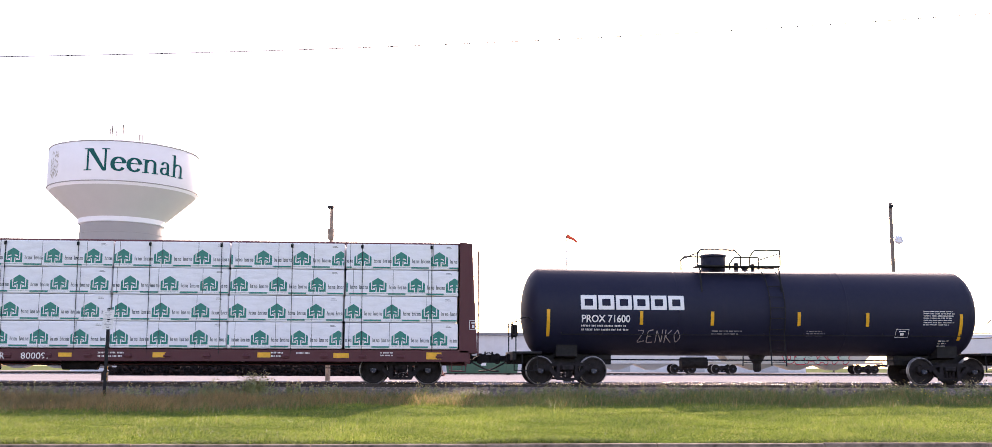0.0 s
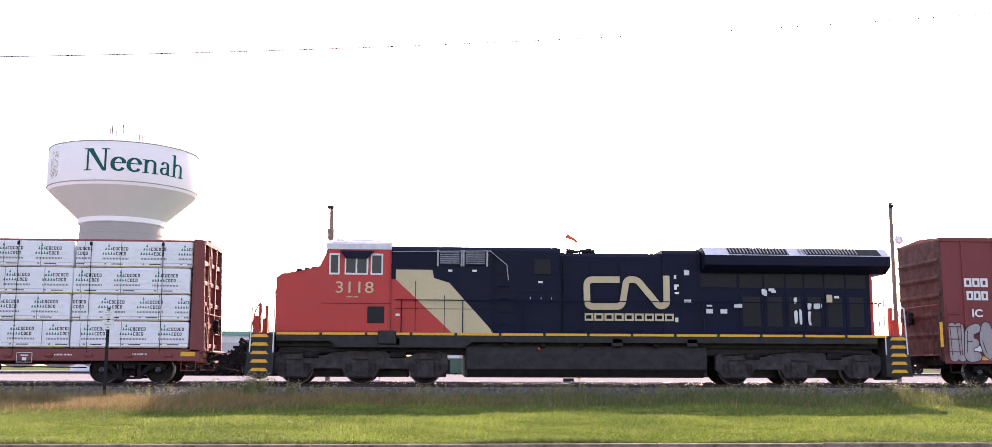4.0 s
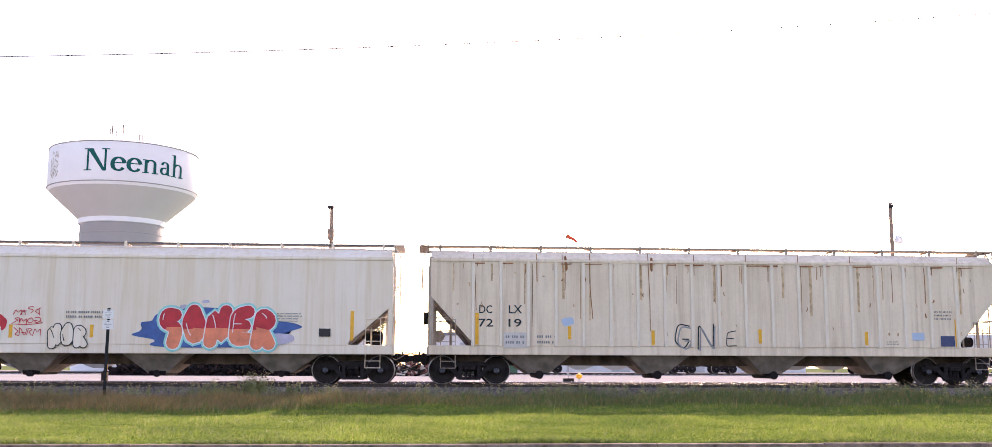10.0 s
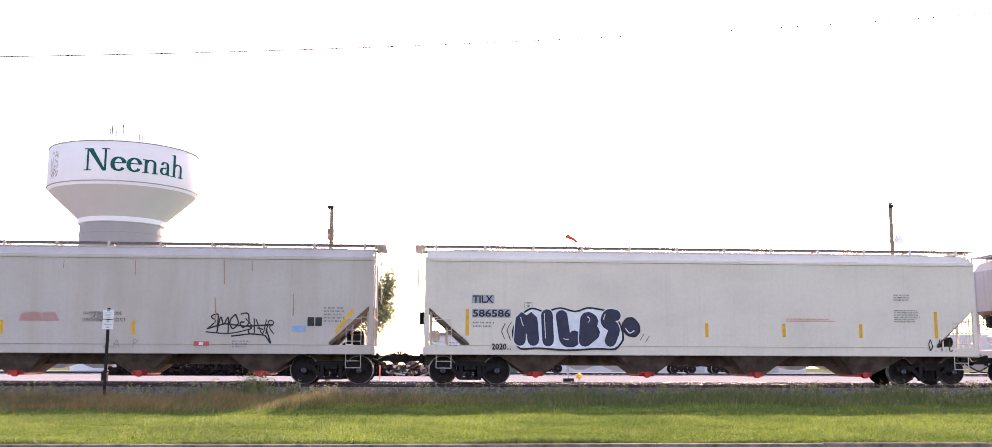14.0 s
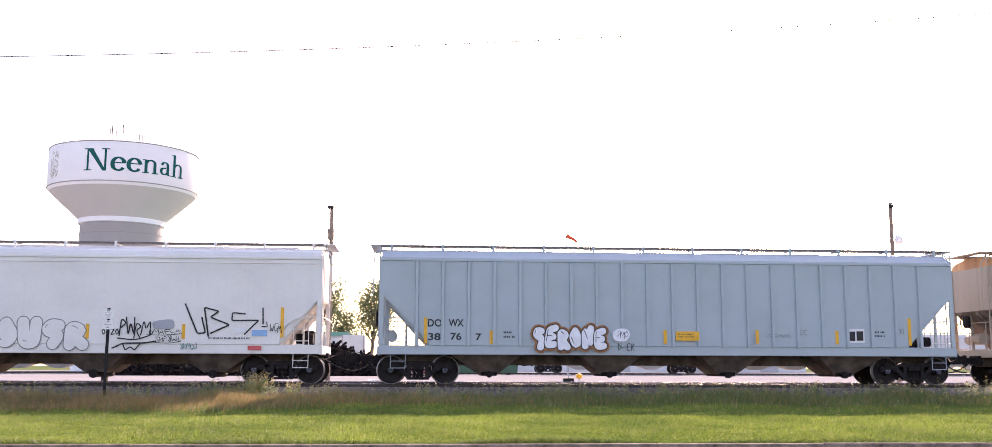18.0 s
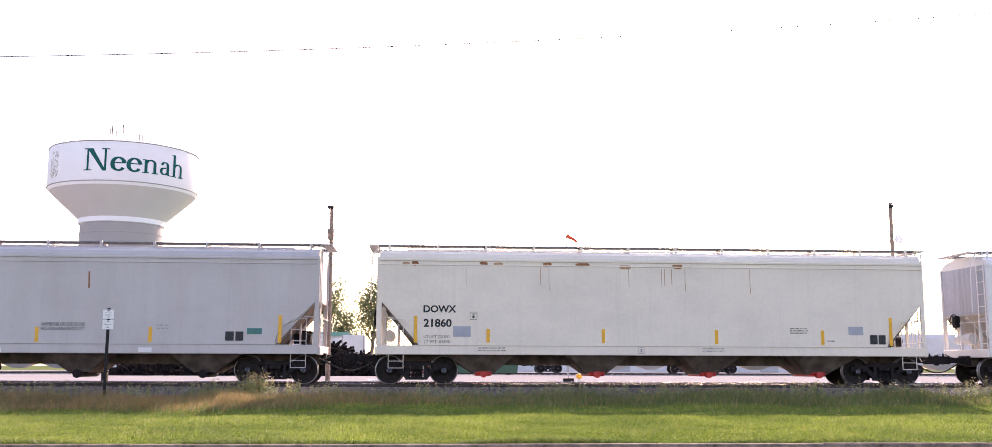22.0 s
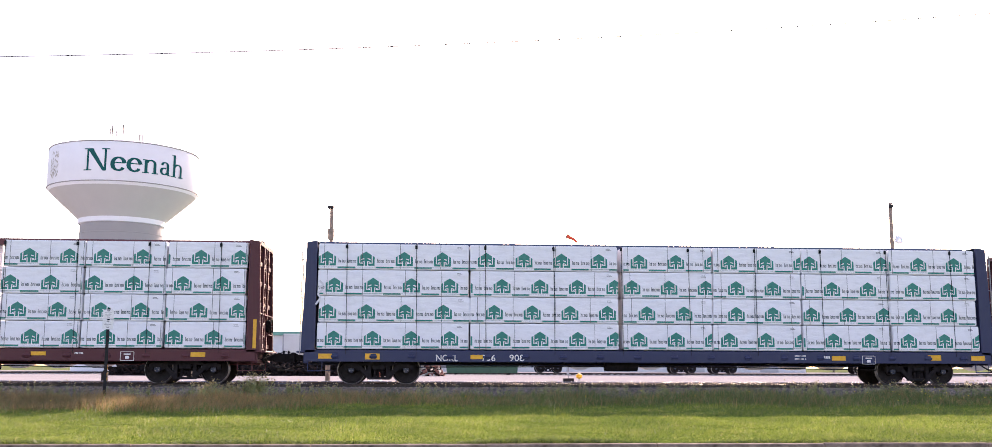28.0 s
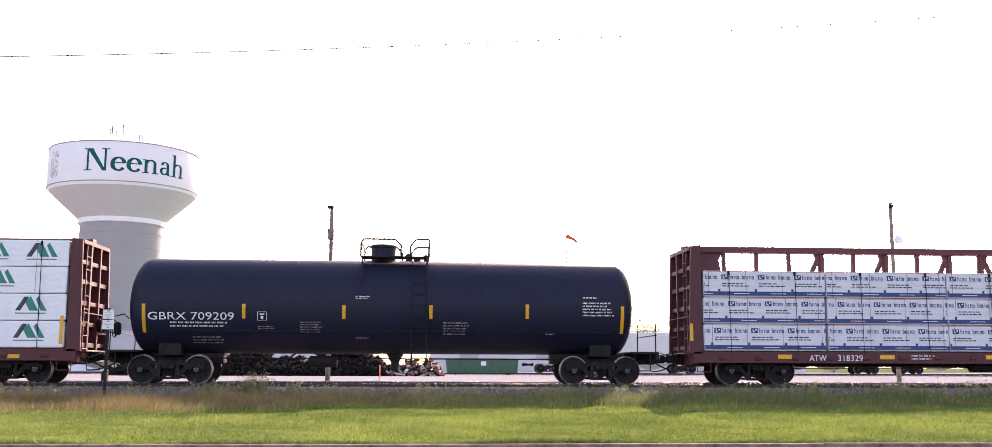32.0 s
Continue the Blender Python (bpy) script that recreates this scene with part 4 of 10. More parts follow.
        truck(car, s * tc / 2)
    brake_wheel(car, h + 0.2, 0.55, 1.9, 1)
    bm = bmesh.new()
    rod(bm, (-1.6, -0.75, 0.62), (-0.5, -0.75, 0.62), 0.19, 14)
    part("air_reservoir", bm, M_STEEL, car)
    bm = bmesh.new()
    pipe(bm, [(-tc / 2 + 1.2, -0.55, 0.66), (tc / 2 - 1.2, -0.55, 0.66)], 0.022)
    pipe(bm, [(-tc / 2 + 1.2, -0.9, 0.55), (-2.2, -0.9, 0.58), (2.0, -0.9, 0.58), (tc / 2 - 1.4, -0.9, 0.5)], 0.018)
    part("brake_pipe", bm, M_STEEL, car)
    couple(car, h)
    return car


# ---- lumber packs ----
WRAP = wrap_mat("white_lumber_wrap", (0.84, 0.84, 0.87))
WRAP_BLUE = wrap_mat("grey_white_siding_wrap", (0.68, 0.67, 0.73))
M_GREEN = plain("green_print", (0.0, 0.205, 0.16), 0.5, 0, 0.12, 12, 0.0)
M_GREYP = plain("grey_print", (0.03, 0.04, 0.05), 0.5, 0, 0.2, 14, 0.0)
M_NAVYP = plain("blue_print", (0.035, 0.05, 0.15), 0.5, 0, 0.15, 14, 0.0)
M_BANDP = plain("navy_band_print", (0.02, 0.045, 0.17), 0.5, 0, 0.15, 14, 0.0)
M_TEALP = plain("teal_print", (0.02, 0.16, 0.15), 0.5, 0, 0.15, 14, 0.0)
M_WOOD = plain("bare_lumber", (0.55, 0.40, 0.22), 0.7, 0, 0.25, 5, 0.2)
PACKS = {}
NEAR, FAR = -1.44, -0.12


def house(bm, x, z, w, mi, y):
    """The green mark: a solid gabled block cut by white chevrons, as plain pieces."""
    sheet(bm, [(x - w * 0.5, z), (x + w * 0.5, z), (x + w * 0.5, z + w * 0.52), (x, z + w * 0.84), (x - w * 0.5, z + w * 0.52)], y, mi)
    t = w * 0.055
    for s in (-1, 1):
        stroke(bm, [(x + s * w * 0.36, z + w * 0.62), (x + s * w * 0.36, z + w * 0.15), (x + s * w * 0.16, z + w * 0.15)], t, y - 0.002, 8)
        stroke(bm, [(x + s * w * 0.10, z), (x + s * w * 0.10, z + w * 0.26), (x + s * w * 0.26, z + w * 0.20)], t, y - 0.0025, 8)
        stroke(bm, [(x + s * w * 0.10, z + w * 0.42), (x + s * w * 0.27, z + w * 0.36)], t, y - 0.003, 8)


def pack_meshes(length, height, kind, shift):
    key = (round(length, 2), round(height, 2), kind, shift)
    if key in PACKS:
        return PACKS[key]
    rnd = random.Random(hash((round(length * 100), round(shift * 10))) % 9973)
    bm = bmesh.new()
    # the wrapped pack: slightly slack sides, soft corners
    bbox(bm, 0.012, length - 0.012, NEAR + 0.012, FAR, 0.0, height - 0.012, 0.022, 0, 2)
    body = mesh_of("lumber_pack", bm, WRAP_BLUE if kind == "blue" else WRAP)
    bm, y = bmesh.new(), NEAR + 0.006
    step = 1.25

    def words(x, z, n, w, tall, mi):
        """A printed wordmark as rows of small open shapes, too plain to read."""
        t = w * 0.26
        for j in range(n):
            if j == n // 2 - 1:
                continue
            a, b2 = x + j * w, x + j * w + w * 0.80
            hh = tall * (0.98 if j in (0, n // 2) else 0.68)
            flat(bm, a, a + t, z, z + hh, y, mi)
            if j % 3 != 1:
                flat(bm, b2 - t, b2, z, z + tall * 0.62, y, mi)
            flat(bm, a + t, b2 - t, z + tall * 0.62 - t, z + tall * 0.62, y, mi)
            if j % 2:
                flat(bm, a + t, b2 - t, z, z + t, y, mi)

    if kind == "green":
        x = 0.30 + shift - step
        while x < length + 0.5:
            house(bm, x, 0.115, 0.56, 0, y)
            words(x + 0.36, 0.215, 10, 0.058, 0.135, 1)
            flat(bm, x + 0.33, x + 0.90, 0.035, 0.085, y, 0)
            x += step
        flat(bm, 0.03, length - 0.03, 0.066, 0.074, y, 0)
        flat(bm, length - 0.40, length - 0.22, height - 0.15, height - 0.135, y, 5)
        flat(bm, length - 0.40, length - 0.26, height - 0.11, height - 0.095, y, 5)
    elif kind == "trees":
        x = 0.08 + shift - 1.2
        while x < length:
            for n_, tz, ty in ((1, 0.66, 0), (3, 0.55, 0), (5, 0.40, 4)):
                for j in range(n_):
                    tx = x + 0.20 + (j - (n_ - 1) / 2) * 0.085
                    sheet(bm, [(tx - 0.033, tz), (tx + 0.033, tz), (tx + 0.012, tz + 0.06), (tx, tz + 0.10), (tx - 0.012, tz + 0.06)], y, ty)
            for a_, n_, tz in ((0.33, 6, 0.54), (0.43, 4, 0.385)):
                for j in range(n_):
                    q = x + a_ + j * 0.083
                    flat(bm, q, q + 0.022, tz, tz + 0.105, y, 1)
                    flat(bm, q + 0.022, q + 0.060, tz + 0.083, tz + 0.105, y, 1)
                    flat(bm, q + 0.022, q + 0.060, tz, tz + 0.022, y, 1)
                    if j % 2:
                        flat(bm, q + 0.044, q + 0.064, tz + 0.022, tz + 0.083, y, 1)
            xx = 0.02
            while xx < 0.82:
                flat(bm, x + xx, x + xx + 0.028, 0.245, 0.305, y, 5)
                xx += 0.046
            flat(bm, x + 0.30, x + 0.66, 0.085, 0.115, y, 1)
            flat(bm, x + 0.08, x + 0.14, 0.085, 0.125, y, 5)
            x += 1.2
        flat(bm, 0.03, length - 0.03, 0.135, 0.143, y, 5)
        flat(bm, 0.03, length - 0.03, 0.012, 0.045, y - 0.004, 9)
    elif kind == "blue":
        x = 0.12 + shift - step
        while x < length:
            flat(bm, x, x + 0.23, 0.58, 0.74, y, 2)
            flat(bm, x + 0.05, x + 0.08, 0.61, 0.71, y - 0.003, 3)
            flat(bm, x + 0.08, x + 0.12, 0.61, 0.64, y - 0.003, 3)
            flat(bm, x + 0.14, x + 0.19, 0.66, 0.71, y - 0.003, 3)
            words(x + 0.28, 0.585, 10, 0.085, 0.165, 2)
            for j, z in enumerate((0.42, 0.34)):
                xx = x + 0.02
                while xx < x + (0.66, 0.80)[j]:
                    w = rnd.uniform(0.07, 0.16)
                    flat(bm, xx, xx + w, z, z + 0.035, y, 1)
                    xx += w + 0.03
            flat(bm, x + 0.42, x + 0.95, 0.095, 0.115, y - 0.003, 3)
            flat(bm, x - 0.12, x - 0.04, 0.17, 0.26, y, 2)
            x += step
        flat(bm, 0.02, length - 0.02, 0.035, 0.175, y, 4)
        flat(bm, 0.02, length - 0.02, height - 0.045, height - 0.028, y, 6)
    elif kind == "peak":
        x = 0.35 + shift
        while x < length - 1.1:
            sheet(bm, [(x, 0.30), (x + 0.16, 0.30), (x + 0.42, 0.74), (x + 0.26, 0.74)], y, 1)
            sheet(bm, [(x + 0.30, 0.56), (x + 0.46, 0.76), (x + 0.72, 0.30), (x + 0.44, 0.30)], y, 0)
            sheet(bm, [(x + 0.62, 0.66), (x + 0.70, 0.76), (x + 0.98, 0.30), (x + 0.80, 0.30)], y, 0)
            flat(bm, x, x + 0.95, 0.20, 0.235, y, 5)
            x += 1.5
    for co, no in ((0.022, -1), (length - 0.022, 1)):
        bmesh.ops.bisect_plane(bm, geom=bm.verts[:] + bm.edges[:] + bm.faces[:], plane_co=(co, 0, 0), plane_no=(no, 0, 0), clear_outer=True)
    # straps round the pack
    for k in range(max(2, int(length / 1.27) + 1)):
        x = min(max(0.22 + k * 1.27 + rnd.uniform(-0.1, 0.1), 0.06), length - 0.06)
        flat(bm, x - 0.006, x + 0.006, 0.02, height - 0.01, y - 0.006, 7)
    face_street(bm)
    me = bpy.data.meshes.new("wrap_print")
    bm.to_mesh(me)
    bm.free()
    for m in (M_GREEN, M_GREYP, M_NAVYP, M_WHITE if kind == "blue" else M_REDINK, M_BANDP if kind == "blue" else M_TEALP, M_GREYINK, M_REDINK, M_STRAP, WRAP, M_WOOD):
        me.materials.append(m)
    PACKS[key] = (body, me)
    return PACKS[key]


def load(car, cols, z0, rows, height, kind, seed=1, lean=0.0):
    """Packs stacked on both sides of the beam. cols: (start, end) of each stack along the car."""
    rnd = random.Random(seed)
    for s, rz in ((-1, 0), (1, 180)):
        for a, b_ in cols:
            for r in range(rows):
                body, me = pack_meshes(b_ - a, height, kind, rnd.choice((0.0, 0.25, 0.5, 0.75)))
                dx, dy = rnd.uniform(-0.03, 0.03), rnd.uniform(-0.012, 0.012)
                m = pose((a if s < 0 else b_) + dx, dy, z0 + r * (height + 0.012), 0, 0, rz)
                p = attach("lumber_pack", body, car, "", m)
                attach("wrap_print", me, p)


def tie_cables(car, xs, z0, z1):
    """Cables over the load with their winch hooks."""
    for x in xs:
        bm = bmesh.new()
        pipe(bm, [(x, -0.1, z1 + 0.05), (x + 0.02, NEAR - 0.012, z1 + 0.01), (x + 0.05, NEAR - 0.014, z0 - 0.1)], 0.008, 5)
        bbox(bm, x - 0.03, x + 0.05, NEAR - 0.03, NEAR - 0.01, z1 - 0.16, z1 - 0.04, 0.006)
        part("tie_down_cable", bm, M_BLACK, car)

# ---- tank car ----
def tank_car(label, c, L, tc, R, zc, top_gear, trim_end=0.25):
    car = car_thing("tank_car", label, "tank car", c, "tank cars")
    h = L / 2
    prof, dome = [], 0.62
    for k in range(9):
        a = math.pi / 2 * k / 8
        prof.append((-h + dome * (1 - math.sin(a)), R * math.cos(a) if k < 8 else 0.0))
    prof = prof[::-1]
    body = [(a, max(r, 0.001)) for a, r in prof]
    body = sorted(body)
    full = body + [(-a - trim_end, r) for a, r in body[::-1]]
    bm = bmesh.new()
    lathe(bm, full, 64, "x", (0, 0, zc))
    part("tank_shell", bm, M_TANK, car, "black painted welded tank shell", True)
    for x in (-h * 0.36, h * 0.36):
        bm = bmesh.new()
        lathe(bm, [(x - 0.03, R + 0.001), (x - 0.02, R + 0.006), (x + 0.02, R + 0.006), (x + 0.03, R + 0.001)], 64, "x", (0, 0, zc))
        part("weld_seam", bm, M_TANK, car, "", True)
    eh = h + 0.35                                   # end of the stub sills
    for s in (-1, 1):
        a, b_ = sorted((s * eh, s * (tc / 2 - 1.6)))
        part("stub_sill", one(bbox, a, b_, -0.28, 0.28, 0.66, 1.0, 0.02), M_BLACK, car)
        bm = bmesh.new()
        pts = [(-0.95, zc - R * 0.70), (-0.7, zc - R * 0.84), (-0.35, zc - R * 0.95), (0.35, zc - R * 0.95), (0.7, zc - R * 0.84), (0.95, zc - R * 0.70), (0.9, 0.92), (0.3, 0.85), (-0.3, 0.85), (-0.9, 0.92)]
        prism(bm, pts, s * tc / 2 - 0.35, s * tc / 2 + 0.35, "x")
        part("saddle", bm, M_BLACK, car)
        bm = bmesh.new()
        a, b_ = sorted((s * eh, s * (eh - 0.9)))
        bbox(bm, a, b_, -1.45, 1.45, 1.0, 1.07, 0.01)
        bbox(bm, s * eh - 0.06, s * eh + 0.06, -1.45, 1.45, 0.78, 1.07, 0.015)
        part("end_platform", bm, M_BLACK, car)
        for y in (-1.42, 1.42):
            part("handrail", one(pipe, [(s * (eh - 0.05), y, 1.05), (s * (eh - 0.05), y, 2.1), (s * (eh - 0.45), y, 2.2), (s * (eh - 0.62), y, 2.05)], 0.02), M_BLACK, car)
        part("handrail", one(pipe, [(s * (eh - 0.02), -1.42, 1.62), (s * (eh - 0.02), 1.42, 1.62)], 0.02), M_BLACK, car)
        for y in (-1.46, 1.46):
            part("sill_step", one(pipe, [(s * (eh - 0.75), y, 1.0), (s * (eh - 0.75), y, 0.45), (s * (eh - 0.25), y, 0.45), (s * (eh - 0.25), y, 1.0)], 0.018), M_BLACK, car)
        truck(car, s * tc / 2)
    brake_wheel(car, -eh - 0.02, -0.75, 1.75, -1)
    # walkway grab bar along the tank and bottom outlet
    bm = bmesh.new()
    for s in (-1, 1):
        for k in range(11):
            x = -h + 1.2 + (L - 2.4) * k / 10
            rod(bm, (x, s * (R * 0.93), zc - R * 0.5), (x, s * (R * 0.93 + 0.1), zc - R * 0.55), 0.014, 6)
        pipe(bm, [(-h + 1.2, s * (R * 0.93 + 0.1), zc - R * 0.55), (h - 1.2, s * (R * 0.93 + 0.1), zc - R * 0.55)], 0.016)
    part("side_grab_bar", bm, M_BLACK, car)
    bm = bmesh.new()
    lathe(bm, [(0.42, 0.09), (0.5, 0.14), (0.7, 0.14), (zc - R + 0.02, 0.3)], 16, "z", (0.2, 0, 0))
    part("bottom_outlet", bm, M_BLACK, car)
    bm = bmesh.new()
    pipe(bm, [(-tc / 2 + 1.1, -0.5, 0.82), (tc / 2 - 1.1, -0.5, 0.82)], 0.025)
    rod(bm, (-2.6, -0.45, 0.72), (-1.7, -0.45, 0.72), 0.19, 14)
    part("brake_pipe", bm, M_STEEL, car)
    # dome platform, manway and rails
    x0, x1, man, rail_z = top_gear
    zt = zc + R
    bm = bmesh.new()
    bbox(bm, x0, x1, -1.15, -0.45, zt + 0.02, zt + 0.07, 0.008)
    bbox(bm, x0, x1, 0.45, 1.15, zt + 0.02, zt + 0.07, 0.008)
    for x in (x0 + 0.06, x1 - 0.06):
        for s in (-1, 1):
            rod(bm, (x, s * 1.12, zt + 0.03), (x, s * R * 0.9, zc + R * 0.42), 0.03)
    part("top_platform", bm, M_BLACK, car)
    bm = bmesh.new()
    lathe(bm, [(zt - 0.15, 0.42), (zt + 0.44, 0.42), (zt + 0.45, 0.46), (zt + 0.52, 0.46), (zt + 0.56, 0.38), (zt + 0.57, 0.0)], 24, "z", (man, 0, 0))
    part("manway", bm, M_TANK, car, "", True)
    bm = bmesh.new()
    for x, r_, hh in ((man + 0.85, 0.09, 0.25), (man + 1.15, 0.12, 0.16), (man + 1.45, 0.07, 0.22)):
        lathe(bm, [(zt - 0.1, r_), (zt + hh, r_), (zt + hh + 0.03, r_ * 0.6)], 12, "z", (x, 0.1, 0))
    part("top_fittings", bm, M_BLACK, car)
    def bent(bm, pts, r):
        for p, q in zip(pts, pts[1:]):
            rod(bm, p, q, r, 8)

    xm = man + 0.62
    for s in (-1, 1):
        y = s * 1.12
        for pts in ([(x0, y, zt + 0.05), (x0, y, rail_z - 0.12), (x0 + 0.1, y, rail_z), (xm - 0.2, y, rail_z), (xm, y, rail_z - 0.2), (xm, y, zt + 0.05)],
                    [(xm + 0.32, y, zt + 0.05), (xm + 0.32, y, rail_z - 0.22), (xm + 0.5, y, rail_z), (x1, y, rail_z), (x1, y, zt + 0.05)]):
            part("top_rail", one(bent, pts, 0.03), M_BLACK, car)
    for x in (x0, x1):
        part("top_rail", one(rod, (x, -1.12, rail_z - 0.1), (x, 1.12, rail_z - 0.1), 0.026), M_BLACK, car)
    # ladder on the shell
    for s in (-1, 1):
        bm = bmesh.new()
        for x in (x1 - 0.55, x1 - 0.05):
            pts = [(x, s * (R + 0.10) * math.cos(a), zc + (R + 0.10) * math.sin(a)) for a in (radians(d) for d in range(-28, 66, 10))]
            pipe(bm, [(x, s * (R + 0.06), 0.62)] + pts, 0.02)
        for k in range(8):
            z = 0.75 + k * 0.36
            yy = R + 0.10 if z < zc else math.sqrt(max((R + 0.1) ** 2 - (z - zc) ** 2, 0.1))
            rod(bm, (x1 - 0.55, s * yy, z), (x1 - 0.05, s * yy, z), 0.014, 6)
        part("side_ladder", bm, M_BLACK, car)
    couple(car, eh)
    return car


M_TANK = paint("black_tank_enamel", (0.012, 0.013, 0.034), 0.58, 0.12, 0.22, 0.0, grime=(0.045, 0.042, 0.05), spec=0.22)


# ---- box car ----
M_BOXEND = plain("grimy_end_paint", (0.115, 0.052, 0.047), 0.85, 0, 0.45, 3, 0.3, 0.006, 0.2)
def box_car(label, c, L, tc, col):
    car = car_thing("box_car", label, "box car", c, "box cars")
    h, z0, z1 = L / 2, 0.78, 4.99
    bm = bmesh.new()
    prism(bm, [(-1.5, z0), (-1.5, z1 - 0.08), (-1.42, z1), (0, z1 + 0.1), (1.42, z1), (1.5, z1 - 0.08), (1.5, z0)], -h + 0.06, h - 0.06, "x")
    part("body", bm, col, car)
    for s in (-1, 1):
        part("side_sill", one(prism, [(-h, 0.72), (-h, 0.98), (h, 0.98), (h, 0.72), (3.6, 0.72), (3.3, 0.62), (-3.3, 0.62), (-3.6, 0.72)], s * 1.55, s * 1.47), col, car)
        part("top_rail", one(bbox, -h, h, s * 1.50 - 0.05, s * 1.50 + 0.05, z1 - 0.14, z1, 0.01), col, car)
    me = mesh_of("side_post", one(prism, [(-0.07, 0), (-0.05, -0.045), (0.05, -0.045), (0.07, 0)], 0.98, z1 - 0.14, "z"), col)
    for s in (-1, 1):
        for x in (-8.57, -7.43, -6.30, -5.12, -4.05, -3.38, 1.90, 2.90, 3.95, 5.00, 6.10, 7.20, 8.30):
            attach("side_post", me, car, "", pose(x * (1 if s < 0 else -1), s * 1.50, 0, 0, 0, 0 if s < 0 else 180))
    # two plug doors a side, with pressed horizontal ribs, rods and tracks
    for s in (-1, 1):
        for a, b_ in ((-3.22, -0.80), (-0.66, 1.76)):
            if s > 0:
                a, b_ = -b_, -a
            d = part("door", one(bbox, a, b_, s * 1.50 - 0.05, s * 1.50 + 0.05, 1.12, z1 - 0.22, 0.012), col, car)
            mer = mesh_of("door_rib", one(prism, [(0.0, 0), (0.10, s * 0.05), (0.16, 0)], a + 0.14, b_ - 0.14, "x"), col)
            for k in range(17):
                ob = new("door_rib", mer)
                ob.parent = d
                ob.matrix_basis = Matrix.Translation((0, s * 1.55, 1.42 + k * 0.185)) @ Matrix(((1, 0, 0, 0), (0, 0, 1, 0), (0, 1, 0, 0), (0, 0, 0, 1)))
            for x in (b_ - 0.45, b_ - 0.2) if s < 0 else (a + 0.2, a + 0.45):
                part("lock_rod", one(rod, (x, s * 1.62, 1.12), (x, s * 1.62, z1 - 0.25), 0.018), col, d)
        part("door_track", one(bbox, -3.9, 2.4, s * 1.56 - 0.035, s * 1.56 + 0.035, 1.02, 1.10, 0.008), M_STEEL, car)
    # corrugated ends
    for s in (-1, 1):
        bm = bmesh.new()
        bbox(bm, s * (h - 0.03) - 0.04, s * (h - 0.03) + 0.04, -1.5, 1.5, z0, z1 - 0.05, 0.01)
        e = part("end_wall", bm, M_BOXEND, car, "dark brown corrugated end")
        for z in (1.7, 2.35, 3.0, 3.6, 4.2):
            part("end_rib", one(prism, [(s * (h + 0.005), z - 0.13), (s * (h + 0.09), z), (s * (h + 0.005), z + 0.13)], -1.42, 1.42), M_BOXEND, e)
        end_ladder(car, s * (h + 0.12), -1.45, -1.02, 0.85, 2.7, M_BOXEND)
        ladder(car, s * (h - 0.35) - 0.22, s * (h - 0.35) + 0.22, SIDE - 0.02, 1.0, 2.7, col)
        bm = bmesh.new()
        bbox(bm, min(s * h, s * (h + 0.28)), max(s * h, s * (h + 0.28)), -1.2, 1.2, 0.98, 1.03, 0.008)
        pipe(bm, [(s * (h + 0.03), -1.4, 2.7), (s * (h + 0.13), -1.4, 2.7), (s * (h + 0.13), 1.4, 2.7), (s * (h + 0.03), 1.4, 2.7)], 0.016)
        part("end_walk", bm, col, car)
        for y in (SIDE, 1.55):
            part("sill_step", one(pipe, [(s * (h - 0.62), y, 0.75), (s * (h - 0.62), y, 0.42), (s * (h - 0.15), y, 0.42), (s * (h - 0.15), y, 0.75)], 0.018), M_BLACK, car)
        part("end_sill", one(bbox, s * h - 0.08, s * h + 0.06, -1.3, 1.3, 0.66, 0.98, 0.02), M_STEEL, car)
        truck(car, s * tc / 2)
    brake_wheel(car, -h - 0.2, 0.6, 2.3, -1)
    part("centre_sill", one(bbox, -h, h, -0.3, 0.3, 0.55, 0.8, 0.02), M_STEEL, car)
    bm = bmesh.new()
    rod(bm, (0.3, -0.7, 0.6), (1.4, -0.7, 0.6), 0.2, 14)
    pipe(bm, [(-tc / 2 + 1.1, -0.5, 0.6), (tc / 2 - 1.1, -0.5, 0.6)], 0.025)
    part("brake_gear", bm, M_STEEL, car)
    couple(car, h)
    return car


# ---- diesel locomotive ----
M_LBLACK = paint("locomotive_black", (0.006, 0.0085, 0.026), 0.5, 0.05, 0.12, grime=(0.035, 0.032, 0.036), spec=0.12)
M_LRED = paint("locomotive_red", (0.58, 0.032, 0.027), 0.42, 0.25, 0.25, grime=(0.10, 0.05, 0.04))
M_CREAM = paint("locomotive_cream", (0.62, 0.50, 0.30), 0.5, 0.2, 0.2)
M_FRAME = plain("grimy_frame", (0.022, 0.020, 0.021), 0.75, 0.0, 0.45, 4, 0.3)
M_GLASS, _n, _l, _b = shader("window_glass", 0.08, 0.0, 0.25)
_b.inputs["Base Color"].default_value, _b.inputs["Transmission Weight"].default_value = (0.02, 0.022, 0.028, 1), 0.0
M_MESH = plain("dark_screen", (0.012, 0.012, 0.014), 0.8, 0, 0.3, 40, 0.4)
M_ROOFW = plain("pale_roof", (0.62, 0.62, 0.66), 0.45, 0.1, 0.12, 5, 0.1)


